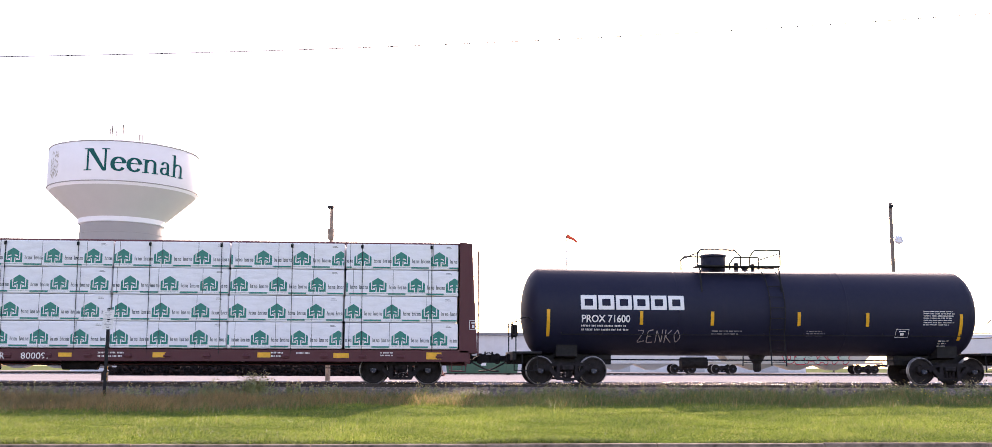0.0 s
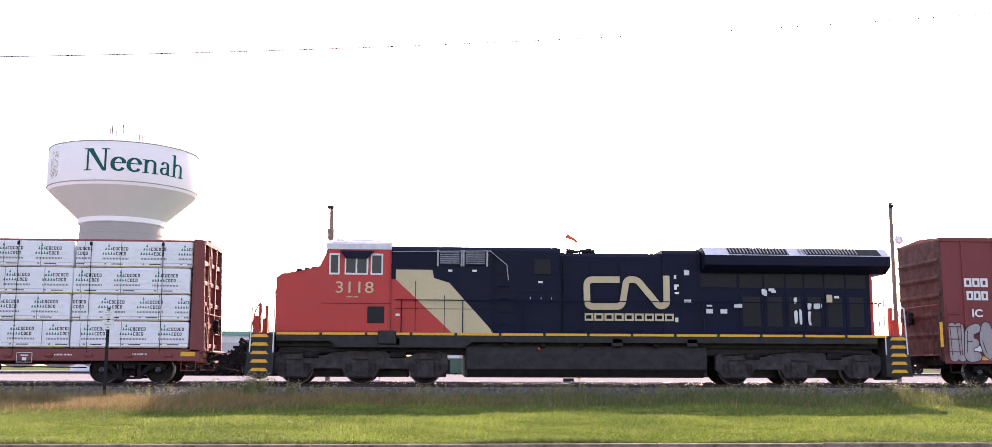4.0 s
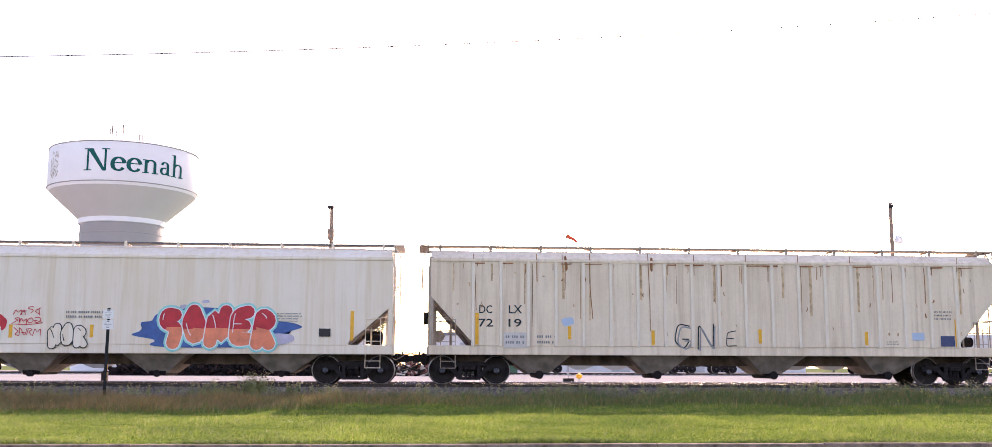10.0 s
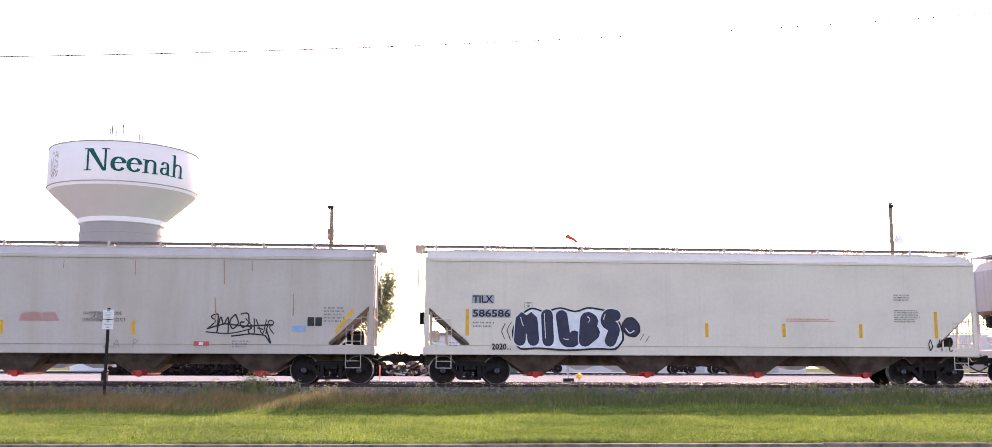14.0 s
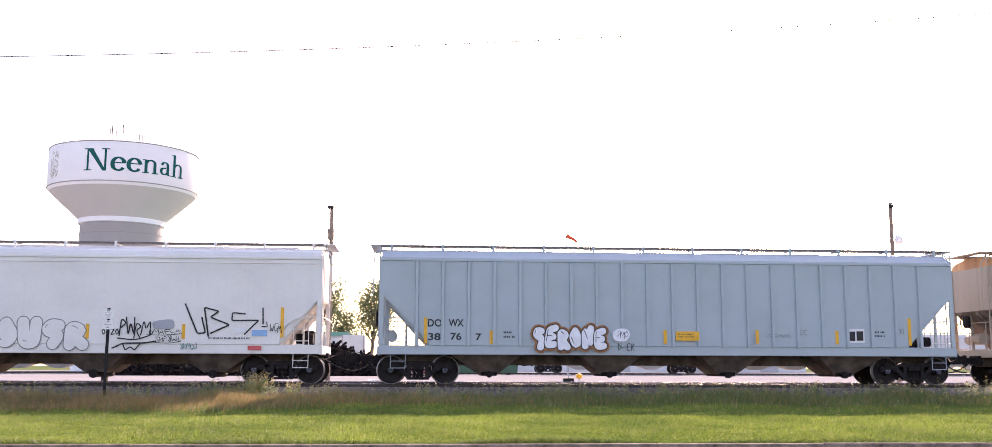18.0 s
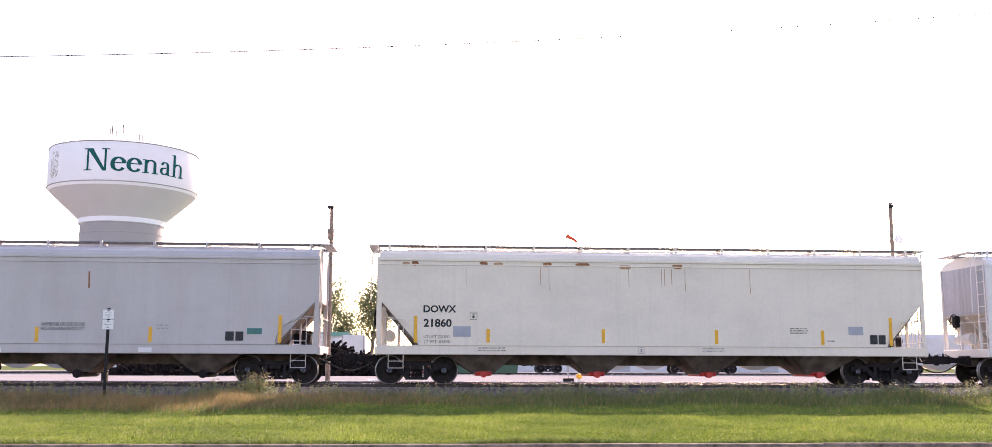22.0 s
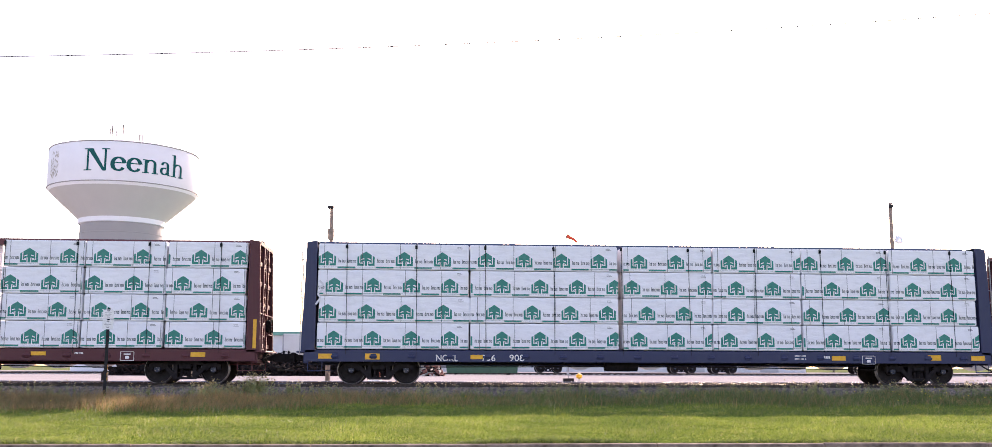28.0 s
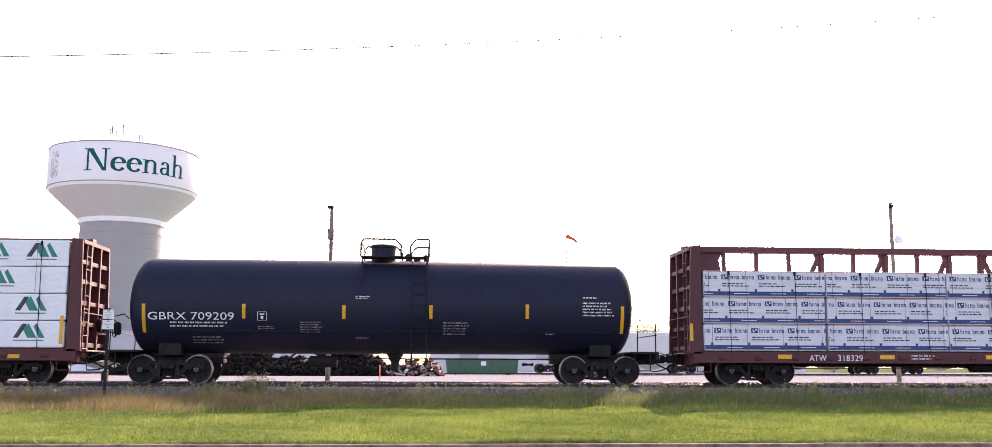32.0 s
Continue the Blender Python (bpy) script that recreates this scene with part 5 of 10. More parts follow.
def locomotive(label, c):
    car = car_thing("diesel_locomotive", label, "locomotive", c, "")
    # frame, walkways
    part("underframe", one(bbox, -10.4, 10.5, -1.0, 1.0, 1.2, 1.58, 0.02), M_FRAME, car)
    part("walkway", one(bbox, -10.1, 10.3, -1.52, 1.52, 1.56, 1.64, 0.01), M_FRAME, car)
    for s in (-1, 1):
        part("side_skirt", one(prism, [(-10.0, 1.58), (-10.0, 1.38), (-8.3, 1.38), (-8.0, 1.18), (-3.9, 1.18), (-3.7, 1.36), (9.9, 1.36), (9.9, 1.58)], s * 1.50, s * 1.44), M_FRAME, car)
        n = 14
        me = mesh_of("sill_stripe", one(box, -0.68, 0.68, -0.004, 0.004, 1.575, 1.655), M_YELLOW)
        for k in range(n):
            attach("sill_stripe", me, car, "yellow reflective sill stripe", pose(-9.3 + k * 1.45, s * 1.526, 0))
    # nose and cab
    nose = [(-10.05, 1.64), (-10.05, 3.42), (-9.9, 3.52), (-8.62, 3.74), (-8.40, 4.50), (-8.25, 4.58), (-6.35, 4.58), (-6.35, 1.64)]
    bm = bmesh.new()
    prism(bm, nose, -1.5, 1.5)
    bmesh.ops.bevel(bm, geom=[e for e in bm.edges if abs(e.verts[0].co.y - e.verts[1].co.y) < 0.01], offset=0.06, segments=2, affect="EDGES")
    cab = part("cab", bm, M_LRED, car, "red cab with short sloping nose")
    part("cab_roof", one(prism, [(-1.515, 4.36), (-1.515, 4.54), (-1.2, 4.68), (1.2, 4.68), (1.515, 4.54), (1.515, 4.36)], -8.46, -6.34, "x"), M_ROOFW, cab, "pale weathered roof")
    part("roof_unit", one(bbox, -7.75, -6.95, -0.5, 0.5, 4.64, 4.80, 0.03), M_ROOFW, cab, "pale air conditioner box")
    part("nose_top", one(prism, [(-9.95, 3.50), (-9.95, 3.56), (-8.66, 3.78), (-8.64, 3.72)], -1.2, 1.2), M_LBLACK, cab)
    for s in (-1, 1):
        for a, b_ in ((-8.36, -8.02), (-7.86, -7.10), (-7.02, -6.62)):
            y = s * 1.512
            w = part("cab_window", one(bbox, a, b_, y - 0.012, y + 0.012, 3.52, 4.22, 0.01), M_WHITE, cab, "pale framed side window")
            part("pane", one(box, a + 0.05, b_ - 0.05, y - 0.016, y + 0.016, 3.58, 4.16), M_GLASS, w)
        part("sun_visor", one(prism, [(-8.02, 4.30), (-7.84, 4.06), (-7.12, 4.06), (-6.92, 4.30)], s * 1.50, s * 1.66), M_LBLACK, cab)
        part("side_hatch", one(bbox, -7.1, -6.55, s * 1.5 - 0.012, s * 1.5 + 0.012, 1.95, 2.5, 0.01), M_MESH, cab, "dark vent screen")
        part("cab_step", one(bbox, -6.75, -6.15, s * 1.5 - 0.08, s * 1.5 + 0.08, 1.28, 1.72, 0.03), M_FRAME, cab)
        part("seam_strip", one(box, -8.6, -6.36, s * 1.503 - 0.004, s * 1.503 + 0.004, 2.58, 2.60), M_LBLACK, cab)
    for a, b_ in ((-1.15, -0.08), (0.08, 1.15)):
        bm = bmesh.new()
        prism(bm, [(-8.60, 3.85), (-8.47, 4.38), (-8.45, 4.38), (-8.58, 3.85)], a, b_)
        part("windscreen", bm, M_GLASS, cab)
    # front end: plow, steps, ditch lights, handrails
    for s, xe in ((-1, -10.1), (1, 10.2)):
        bm = bmesh.new()
        prism(bm, [(xe, 1.5), (xe + s * 0.75, 1.35), (xe + s * 0.85, 0.25), (xe + s * 0.55, 0.15), (xe, 0.55)], -0.75, 0.75)
        part("pilot", bm, M_FRAME, car)
        for q in (-1, 1):
            y = q * 1.22
            bm = bmesh.new()
            prism(bm, [(xe - s * 0.06, 1.62), (xe + s * 0.74, 1.62), (xe + s * 0.86, 0.28), (xe - s * 0.02, 0.28)], y + q * 0.28, y + q * 0.24)
            prism(bm, [(xe - s * 0.06, 1.62), (xe + s * 0.02, 1.62), (xe + s * 0.06, 0.28), (xe - s * 0.02, 0.28)], y + q * 0.24, y - q * 0.3)
            st = part("step_well", bm, M_FRAME, car)
            for k in range(5):
                z = 0.36 + k * 0.27
                bm = bmesh.new()
                bbox(bm, min(xe + s * 0.08, xe + s * 0.72), max(xe + s * 0.08, xe + s * 0.72), y - 0.27, y + 0.30, z, z + 0.04, 0.006, 0)
                prism(bm, [(xe + s * 0.12, z + 0.045), (xe + s * 0.70, z + 0.045), (xe + s * 0.62, z + 0.15), (xe + s * 0.20, z + 0.15)], y + q * 0.300, y + q * 0.308, "y", 1)
                part("step", bm, [M_FRAME, M_YELLOW], st, "yellow edged boarding step")
            bm = bmesh.new()
            pipe(bm, [(xe + s * 0.72, y + q * 0.3, 1.0), (xe + s * 0.66, y + q * 0.3, 2.55), (xe + s * 0.5, y + q * 0.3, 2.66)], 0.022)
            pipe(bm, [(xe - s * 0.02, y + q * 0.3, 1.0), (xe - s * 0.04, y + q * 0.3, 3.0)], 0.022)
            part("grab_iron", bm, M_WHITE, car, "white painted grab iron")
        for q in (-1, 1):
            bm = bmesh.new()
            bbox(bm, min(xe + s * 0.50, xe + s * 0.58), max(xe + s * 0.50, xe + s * 0.58), q * 0.72 - 0.12, q * 0.72 + 0.12, 1.60, 2.62, 0.02)
            bbox(bm, min(xe + s * 0.50, xe + s * 0.72), max(xe + s * 0.50, xe + s * 0.72), q * 0.95 - 0.06, q * 0.95 + 0.06, 1.60, 2.20, 0.02)
            pipe(bm, [(xe + s * 0.56, q * 0.84, 2.60), (xe + s * 0.62, q * 1.30, 2.30), (xe + s * 0.70, q * 1.45, 1.70)], 0.02)
            part("end_rail_post", bm, M_LRED, car, "red end handrail post")
    # auxiliary cab and hoods behind the cab, inside the walkways
    def hood(name, x0, x1, w, z1, mat=M_LBLACK, chamfer=0.12):
        bm = bmesh.new()
        prism(bm, [(-w, 1.64), (-w, z1 - chamfer), (-w + chamfer, z1), (w - chamfer, z1), (w, z1 - chamfer), (w, 1.64)], x0, x1, "x")
        return part(name, bm, mat, car)
    aux = hood("equipment_hood", -6.35, -3.0, 1.36, 4.50)
    blow = hood("blower_hood", -3.0, -0.75, 1.25, 4.52)
    eng = hood("engine_hood", -0.75, 2.75, 1.0, 4.38)
    mid = hood("exhaust_hood", 2.75, 4.05, 1.05, 4.50)
    rad = hood("radiator_hood", 3.9, 10.0, 0.98, 3.95)
    part("rear_wall", one(bbox, 9.95, 10.05, -1.0, 1.0, 1.66, 4.0, 0.02), M_LRED, rad, "red rear end")
    bm = bmesh.new()
    prism(bm, [(-1.5, 3.98), (-1.5, 4.30), (-1.05, 4.60), (1.05, 4.60), (1.5, 4.30), (1.5, 3.98), (1.1, 3.74), (-1.1, 3.74)], 4.1, 10.5, "x")
    wing = part("radiator_wing", bm, M_LBLACK, rad, "overhanging black radiator wings")
    for k in range(2):
        me = mesh_of("screen_slat", one(prism, [(-1.42, 4.365), (-1.12, 4.565), (-1.12, 4.605), (-1.42, 4.405)], 0, 0.035, "x"), M_GALV)
        for j in range(18):
            attach("screen_slat", me, wing, "", pose(5.0 + k * 2.4 + j * 0.115, 0, 0))
    # pale plate over the black wing, brightness of the sunlit top put in its colour
    part("radiator_roof", one(prism, [(-1.50, 4.306), (-1.05, 4.606), (1.05, 4.606), (1.50, 4.306)], 4.12, 10.48, "x"), M_ROOFW, wing, "radiator roof painted pale to look sunlit")
    for a, b_ in ((4.95, 7.0), (7.6, 10.2)):
        part("radiator_screen", one(prism, [(-1.46, 4.338), (-1.10, 4.578), (-1.08, 4.598), (-1.46, 4.350)], a, b_, "x"), M_MESH, wing, "dark radiator screen")
    # paint: red flare and cream band on the equipment hood
    y = -1.366
    bm = bmesh.new()
    sheet(bm, [(-6.34, 1.66), (-6.34, 3.40), (-6.2, 3.40), (-4.35, 1.66)], y)
    decal("red_flare", bm, M_LRED, aux)
    bm = bmesh.new()
    sheet(bm, [(-6.2, 3.72), (-5.0, 3.72), (-4.95, 3.45), (-4.45, 3.30), (-3.02, 1.72), (-3.02, 1.66), (-4.35, 1.66), (-6.2, 3.40)], y)
    decal("cream_band", bm, M_CREAM, aux, "cream diagonal band")
    # doors, vents and latches on the hoods
    for s in (-1, 1):
        def door(parent, a, b_, z0, z1, w, mat=M_LBLACK, name="hood_door"):
            return part(name, one(bbox, a, b_, s * w - 0.018, s * w + 0.018, z0, z1, 0.008), mat, parent)
        for a in (-0.65, 0.32, 1.28):
            d = door(eng, a, a + 0.92, 1.75, 4.1, 1.002)
            part("latch", one(bbox, a + 0.08, a + 0.12, s * 1.03 - 0.015, s * 1.03 + 0.015, 2.7, 2.9, 0.005), M_STEEL, d)
        for a, b_ in ((4.0, 5.3), (5.4, 6.2), (6.25, 6.95), (7.0, 7.6), (7.65, 8.3), (8.35, 9.05), (9.1, 9.8)):
            d = door(rad, a, b_, 1.75, 3.15, 0.985)
            if a > 5.3:
                part("door_screen", one(box, a + 0.1, b_ - 0.1, s * 1.006 - 0.003, s * 1.006 + 0.003, 1.95, 2.95), M_MESH, d)
            door(rad, a, b_, 3.25, 3.8, 0.985, M_MESH, "louvre")
        for a in (-4.8, -3.95):
            v = part("intake_vent", one(bbox, a, a + 0.72, s * 1.36 - 0.02, s * 1.36 + 0.02, 3.88, 4.34, 0.01), M_LBLACK, aux)
            for k in range(6):
                part("slat", one(prism, [(s * 1.38, 3.92 + k * 0.07), (s * 1.40, 3.94 + k * 0.07), (s * 1.38, 3.97 + k * 0.07)], a + 0.04, a + 0.68, "x"), M_GALV, v)
            for x in (a - 0.03, a + 0.75):
                part("vent_post", one(bbox, x - 0.03, x + 0.03, s * 1.375 - 0.03, s * 1.375 + 0.03, 3.84, 4.38, 0.006), M_GALV, v)
        door(blow, -1.62, -1.08, 3.62, 4.12, 1.252, M_MESH, "louvre")
        bm = bmesh.new()
        yy = s * 1.40
        pipe(bm, [(-6.3, yy, 4.3), (-3.1, yy, 4.36), (-2.55, yy, 3.9), (-2.5, yy, 3.4)], 0.02)
        part("conduit", bm, M_GALV if s < 0 else M_LBLACK, aux)
        # handrails with stanchions
        hr = bmesh.new()
        pipe(hr, [(-6.2, s * 1.5, 2.72), (10.1, s * 1.5, 2.72), (10.35, s * 1.5, 2.6)], 0.018)
        rail = part("walkway_handrail", hr, M_LBLACK, car)
        ms = mesh_of("stanchion", one(rod, (0, 0, 1.64), (0, 0, 2.72), 0.018), M_LBLACK)
        for k in range(9):
            attach("stanchion", ms, rail, "", pose(-6.0 + k * 2.0, s * 1.5, 0))
        # seams between the hood panels, grab rungs and small fittings
        for x, w, z0, z1 in ((-5.55, 1.362, 1.70, 3.35), (-4.6, 1.362, 1.70, 2.9), (-3.05, 1.362, 1.70, 4.3), (-2.2, 1.252, 1.70, 3.5), (-0.78, 1.252, 1.70, 4.3), (3.35, 1.052, 1.75, 4.2), (3.95, 1.052, 1.75, 4.2)):
            part("panel_seam", one(bbox, x - 0.012, x + 0.012, s * w - 0.006, s * w + 0.006, z0, z1, 0.003), M_STEEL, aux if x < -3 else blow if x < -0.5 else mid)
        for x0, x1, w, z in ((-6.2, -3.02, 1.364, 2.44), (-2.98, -0.80, 1.254, 3.02), (-2.98, -0.80, 1.254, 3.62), (-6.2, -3.02, 1.364, 3.86)):
            part("panel_seam", one(bbox, x0, x1, s * w - 0.006, s * w + 0.006, z - 0.010, z + 0.010, 0.003), M_STEEL, aux if x0 < -3 else blow)
        for x in (-1.75, -1.4, -1.05):
            part("latch", one(bbox, x - 0.015, x + 0.015, s * 1.262 - 0.012, s * 1.262 + 0.012, 2.78, 2.86, 0.004), M_GALV, blow)
        for x, z, w in ((-4.42, 3.70, 1.37), (-3.62, 3.70, 1.37), (-1.42, 3.36, 1.262), (-6.12, 2.24, 1.37), (3.22, 3.30, 1.062), (3.22, 3.05, 1.062)):
            part("label_plate", one(box, x - 0.07, x + 0.07, s * w - 0.003, s * w + 0.003, z - 0.035, z + 0.035), M_WHITE, aux if x < -3 else blow if x < 0 else mid)
        for k in range(4):
            part("grab_rung", one(pipe, [(-2.82, s * 1.25, 1.95 + 0.42 * k), (-2.82, s * 1.32, 1.95 + 0.42 * k), (-2.42, s * 1.32, 1.95 + 0.42 * k), (-2.42, s * 1.25, 1.95 + 0.42 * k)], 0.012), M_LBLACK, blow)
        part("sand_box", one(bbox, -8.2, -7.5, s * 1.15 - 0.18, s * 1.15 + 0.18, 1.16, 1.40, 0.03), M_FRAME, car)
        for x in (-6.2, 1.1, 3.6):
            part("sill_jack_pad", one(bbox, x - 0.18, x + 0.18, s * 1.42 - 0.08, s * 1.42 + 0.08, 1.24, 1.50, 0.02), M_FRAME, car)
        for x in (-8.05, -7.48, -7.12):
            part("window_bar", one(box, x - 0.025, x + 0.025, s * 1.522 - 0.012, s * 1.522 + 0.012, 3.56, 4.10), M_WHITE, cab)
    for y in (-0.22, 0.22):
        bm = bmesh.new()
        lathe(bm, [(-10.10, 0.0), (-10.09, 0.11), (-10.04, 0.12)], 14, "x", (0, y, 3.15))
        part("headlight", bm, M_ROOFW, cab, "round headlight in the nose")
    part("antenna_unit", one(bbox, -8.2, -7.95, -0.9, -0.6, 4.66, 4.76, 0.02), M_BLACK, cab)
    for x in (-9.4, -9.15, -8.9):
        part("nose_hatch", one(bbox, x - 0.08, x + 0.08, -0.9, -0.6, 3.60 + (x + 9.9) * 0.17, 3.67 + (x + 9.9) * 0.17, 0.01), M_BLACK, cab)
    # horns on the roof
    bm = bmesh.new()
    for k, (x, d) in enumerate(((0.0, 1), (0.1, -1), (0.2, 1))):
        rod(bm, (x, -0.2 + 0.2 * k, 4.52), (x + d * 0.45, -0.2 + 0.2 * k, 4.55), 0.025, 10, 0, 0.09)
    rod(bm, (0.1, 0, 4.36), (0.1, 0, 4.52), 0.03)
    part("air_horn", bm, M_BLACK, eng)
    bm = bmesh.new()
    lathe(bm, [(4.3, 0.32), (4.5, 0.32), (4.56, 0.22), (4.57, 0.0)], 16, "z", (3.2, 0, 0))
    part("exhaust_pipe", bm, M_BLACK, mid)
    # fuel tank
    bm = bmesh.new()
    prism(bm, [(-1.42, 1.0), (-1.3, 1.22), (1.3, 1.22), (1.42, 1.0), (1.38, 0.5), (1.0, 0.22), (-1.0, 0.22), (-1.38, 0.5)], -3.85, 4.1, "x")
    ft = part("fuel_tank", bm, M_FRAME, car, "grimy dark fuel tank")
    for x in (-3.85, 4.1):
        part("tank_end", one(bbox, x - 0.05, x + 0.05, -1.2, 1.2, 0.26, 1.2, 0.02), M_FRAME, ft)
    for k in range(5):
        x = -2.6 + k * 1.25
        part("tank_bracket", one(bbox, x - 0.09, x + 0.09, -1.4, -1.2, 1.2, 1.36, 0.02), M_STEEL, ft)
    for y in (-1.35, 1.35):
        part("filler", one(rod, (-1.5, y * 1.02, 1.12), (-1.5, y * 1.1, 1.16), 0.05), M_LRED, ft)
    # three-axle trucks
    mw = wheel_mesh(0.53, 0.755, 1.02)
    part("truck_housing", one(bbox, -10.0, 10.0, -0.85, 0.85, 0.96, 1.22, 0.03), M_FRAME, car)
    fr = bmesh.new()
    out = [(-2.85, 0.50), (-2.82, 0.96), (-2.6, 1.06), (-2.0, 1.04), (-1.55, 0.90), (-1.15, 0.92), (-0.75, 1.06), (0.75, 1.06), (1.15, 0.92), (1.55, 0.90), (2.0, 1.04), (2.6, 1.06), (2.82, 0.96), (2.85, 0.50),
           (2.55, 0.22), (1.72, 0.22), (1.52, 0.50), (0.62, 0.50), (0.45, 0.22), (-0.45, 0.22), (-0.62, 0.50), (-1.52, 0.50), (-1.72, 0.22), (-2.55, 0.22)]
    prism(fr, out, -0.09, 0.09)
    for x in (-2.1, 0, 2.1):
        bbox(fr, x - 0.30, x + 0.30, -0.16, 0.16, 0.20, 0.78, 0.05)
        rod(fr, (x, -0.20, 0.53), (x, 0.0, 0.53), 0.16, 16)
        bbox(fr, x - 0.26, x + 0.26, -0.19, 0.0, 0.80, 0.86, 0.01)
        for d in (-0.42, 0.42):
            for k in range(5):
                rod(fr, (x + d, -0.12, 0.42 + k * 0.055), (x + d, -0.12, 0.45 + k * 0.055), 0.09, 10)
    mf = mesh_of("truck_side_frame", fr, plain("cast_truck_frame", (0.05, 0.043, 0.043), 0.8, 0, 0.45, 4, 0.3, 0.006, 0.2))
    mm = mesh_of("traction_motor", one(bbox, -0.72, 0.72, -0.62, 0.62, 0.22, 0.9, 0.12, 0, 2), M_FRAME)
    for s in (-1, 1):
        t = attach("truck", mesh_of("truck", one(bbox, -2.3, 2.3, -0.6, 0.6, 0.62, 0.9, 0.05), M_FRAME), car, "", pose(s * 7.3, 0, 0))
        for q in (-1, 1):
            attach("truck_side_frame", mf, t, "", pose(0, q * 1.08, 0, 0, 0, 0 if q < 0 else 180))
            bm = bmesh.new()
            pipe(bm, [(-2.6, q * 1.2, 0.98), (-0.9, q * 1.22, 1.05), (0.2, q * 1.2, 1.12), (2.5, q * 1.22, 1.02)], 0.03)
            for x in (-1.6, 1.2):
                rod(bm, (x - 0.25, q * 1.15, 0.95), (x + 0.25, q * 1.15, 0.95), 0.12, 12)
            part("brake_cylinder", bm, M_TRUCK, t)
        for x in (-1.15, 0.95, 2.2):
            attach("traction_motor", mm, t, "", pose(x, 0, 0))
        for x in (-2.1, 0, 2.1):
            w = attach("wheelset", mw, t, "", pose(x, 0, 0.53))
            WHEELSETS.append((w, x, 0.53, car))
    couple(car, 10.25)
    return car

# ---- water tower ----
M_POLE = plain("weathered_pole", (0.19, 0.15, 0.125), 0.85, 0, 0.35, 4, 0.4)
def water_tower(x, y, z):
    t = thing("water_tower", "white steel water tower with a dark green town name", "water tower", x, y, z, 0)
    R, rs = 10.8, 5.95
    zb, zt, zn = 26.75, 32.5, 22.3        # bottom and top of the band, bottom of the bowl
    bm = bmesh.new()
    lathe(bm, [(zb - 0.5, R - 0.35), (zb, R), (zt - 0.5, R), (zt, R - 0.12), (zt + 0.9, R * 0.7), (zt + 1.3, R * 0.35), (zt + 1.4, 0.0)], 72, "z")
    part("tank_band", bm, M_TWHITE, t, "white painted cylindrical band", True)
    bm = bmesh.new()
    lathe(bm, [(zn, rs + 0.3), (zb - 0.9, R - 0.75), (zb - 0.5, R - 0.34)], 72, "z")
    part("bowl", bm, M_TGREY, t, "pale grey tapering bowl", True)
    bm = bmesh.new()
    lathe(bm, [(zn - 0.75, rs + 0.05), (zn - 0.7, rs + 0.22), (zn + 0.05, rs + 0.30), (zn + 0.3, rs + 0.30)], 72, "z")
    part("collar", bm, M_TWHITE, t, "", True)
    bm = bmesh.new()
    lathe(bm, [(-0.5, rs + 0.1), (zn - 0.7, rs)], 72, "z")
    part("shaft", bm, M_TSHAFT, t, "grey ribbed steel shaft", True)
    for zz in (3.6, 8.6, 13.4, 17.9, 20.1):
        bm = bmesh.new()
        lathe(bm, [(zz - 0.05, rs + 0.02), (zz - 0.03, rs + 0.05), (zz + 0.03, rs + 0.05), (zz + 0.05, rs + 0.02)], 72, "z")
        part("shaft_seam", bm, M_TSHAFT, t, "", True)
    bm = bmesh.new()
    lathe(bm, [(-0.4, rs + 0.13), (3.5, rs + 0.12), (3.55, rs + 0.05)], 72, "z")
    part("base_band", bm, M_TWHITE, t, "", True)
    # town name in a roman face, bent round the band
    bm = bmesh.new()

    def slab(x0, x1, z0, z1):
        sheet(bm, [(x0, z0), (x1, z0), (x1, z1), (x0, z1)], 0)

    def curve(cx, cz, rx, rz, a0, a1, thin, thick):
        """An arc that is thick at its sides and thin above and below."""
        inner, outer = [], []
        for k in range(15):
            q = radians(a0 + (a1 - a0) * k / 14)
            g = (thin + (thick - thin) * abs(math.cos(q))) / 2
            outer.append(bm.verts.new((cx + math.cos(q) * (rx + g), 0, cz + math.sin(q) * (rz + g))))
            inner.append(bm.verts.new((cx + math.cos(q) * (rx - g), 0, cz + math.sin(q) * (rz - g))))
        for k in range(14):
            bm.faces.new((inner[k], inner[k + 1], outer[k + 1], outer[k]))

    def letter(ch, x):
        if ch == "N":
            slab(x + 0.11, x + 0.185, 0.04, 0.96)
            slab(x + 0.76, x + 0.835, 0.0, 0.96)
            sheet(bm, [(x + 0.08, 1.0), (x + 0.33, 1.0), (x + 0.825, 0.0), (x + 0.77, -0.02), (x + 0.70, 0.0), (x + 0.14, 0.96)], 0.0)
            for p in ((0.0, 0.30, 0.0, 0.045), (0.0, 0.14, 0.955, 1.0), (0.65, 0.95, 0.955, 1.0)):
                slab(x + p[0], x + p[1], p[2], p[3])
            return 0.97
        if ch == "e":
            curve(x + 0.29, 0.32, 0.21, 0.29, 8, 325, 0.065, 0.155)
            slab(x + 0.13, x + 0.49, 0.35, 0.395)
            return 0.56
        if ch in "nh":
            slab(x + 0.09, x + 0.20, 0.04, 1.02 if ch == "h" else 0.60)
            slab(x + 0.02, x + 0.20, 0.98 if ch == "h" else 0.575, 1.025 if ch == "h" else 0.62)
            curve(x + 0.325, 0.44, 0.155, 0.16, 0, 165, 0.05, 0.11)
            slab(x + 0.425, x + 0.535, 0.04, 0.445)
            for p in (0.01, 0.36):
                slab(x + p, x + p + 0.25, 0.0, 0.045)
            return 0.64
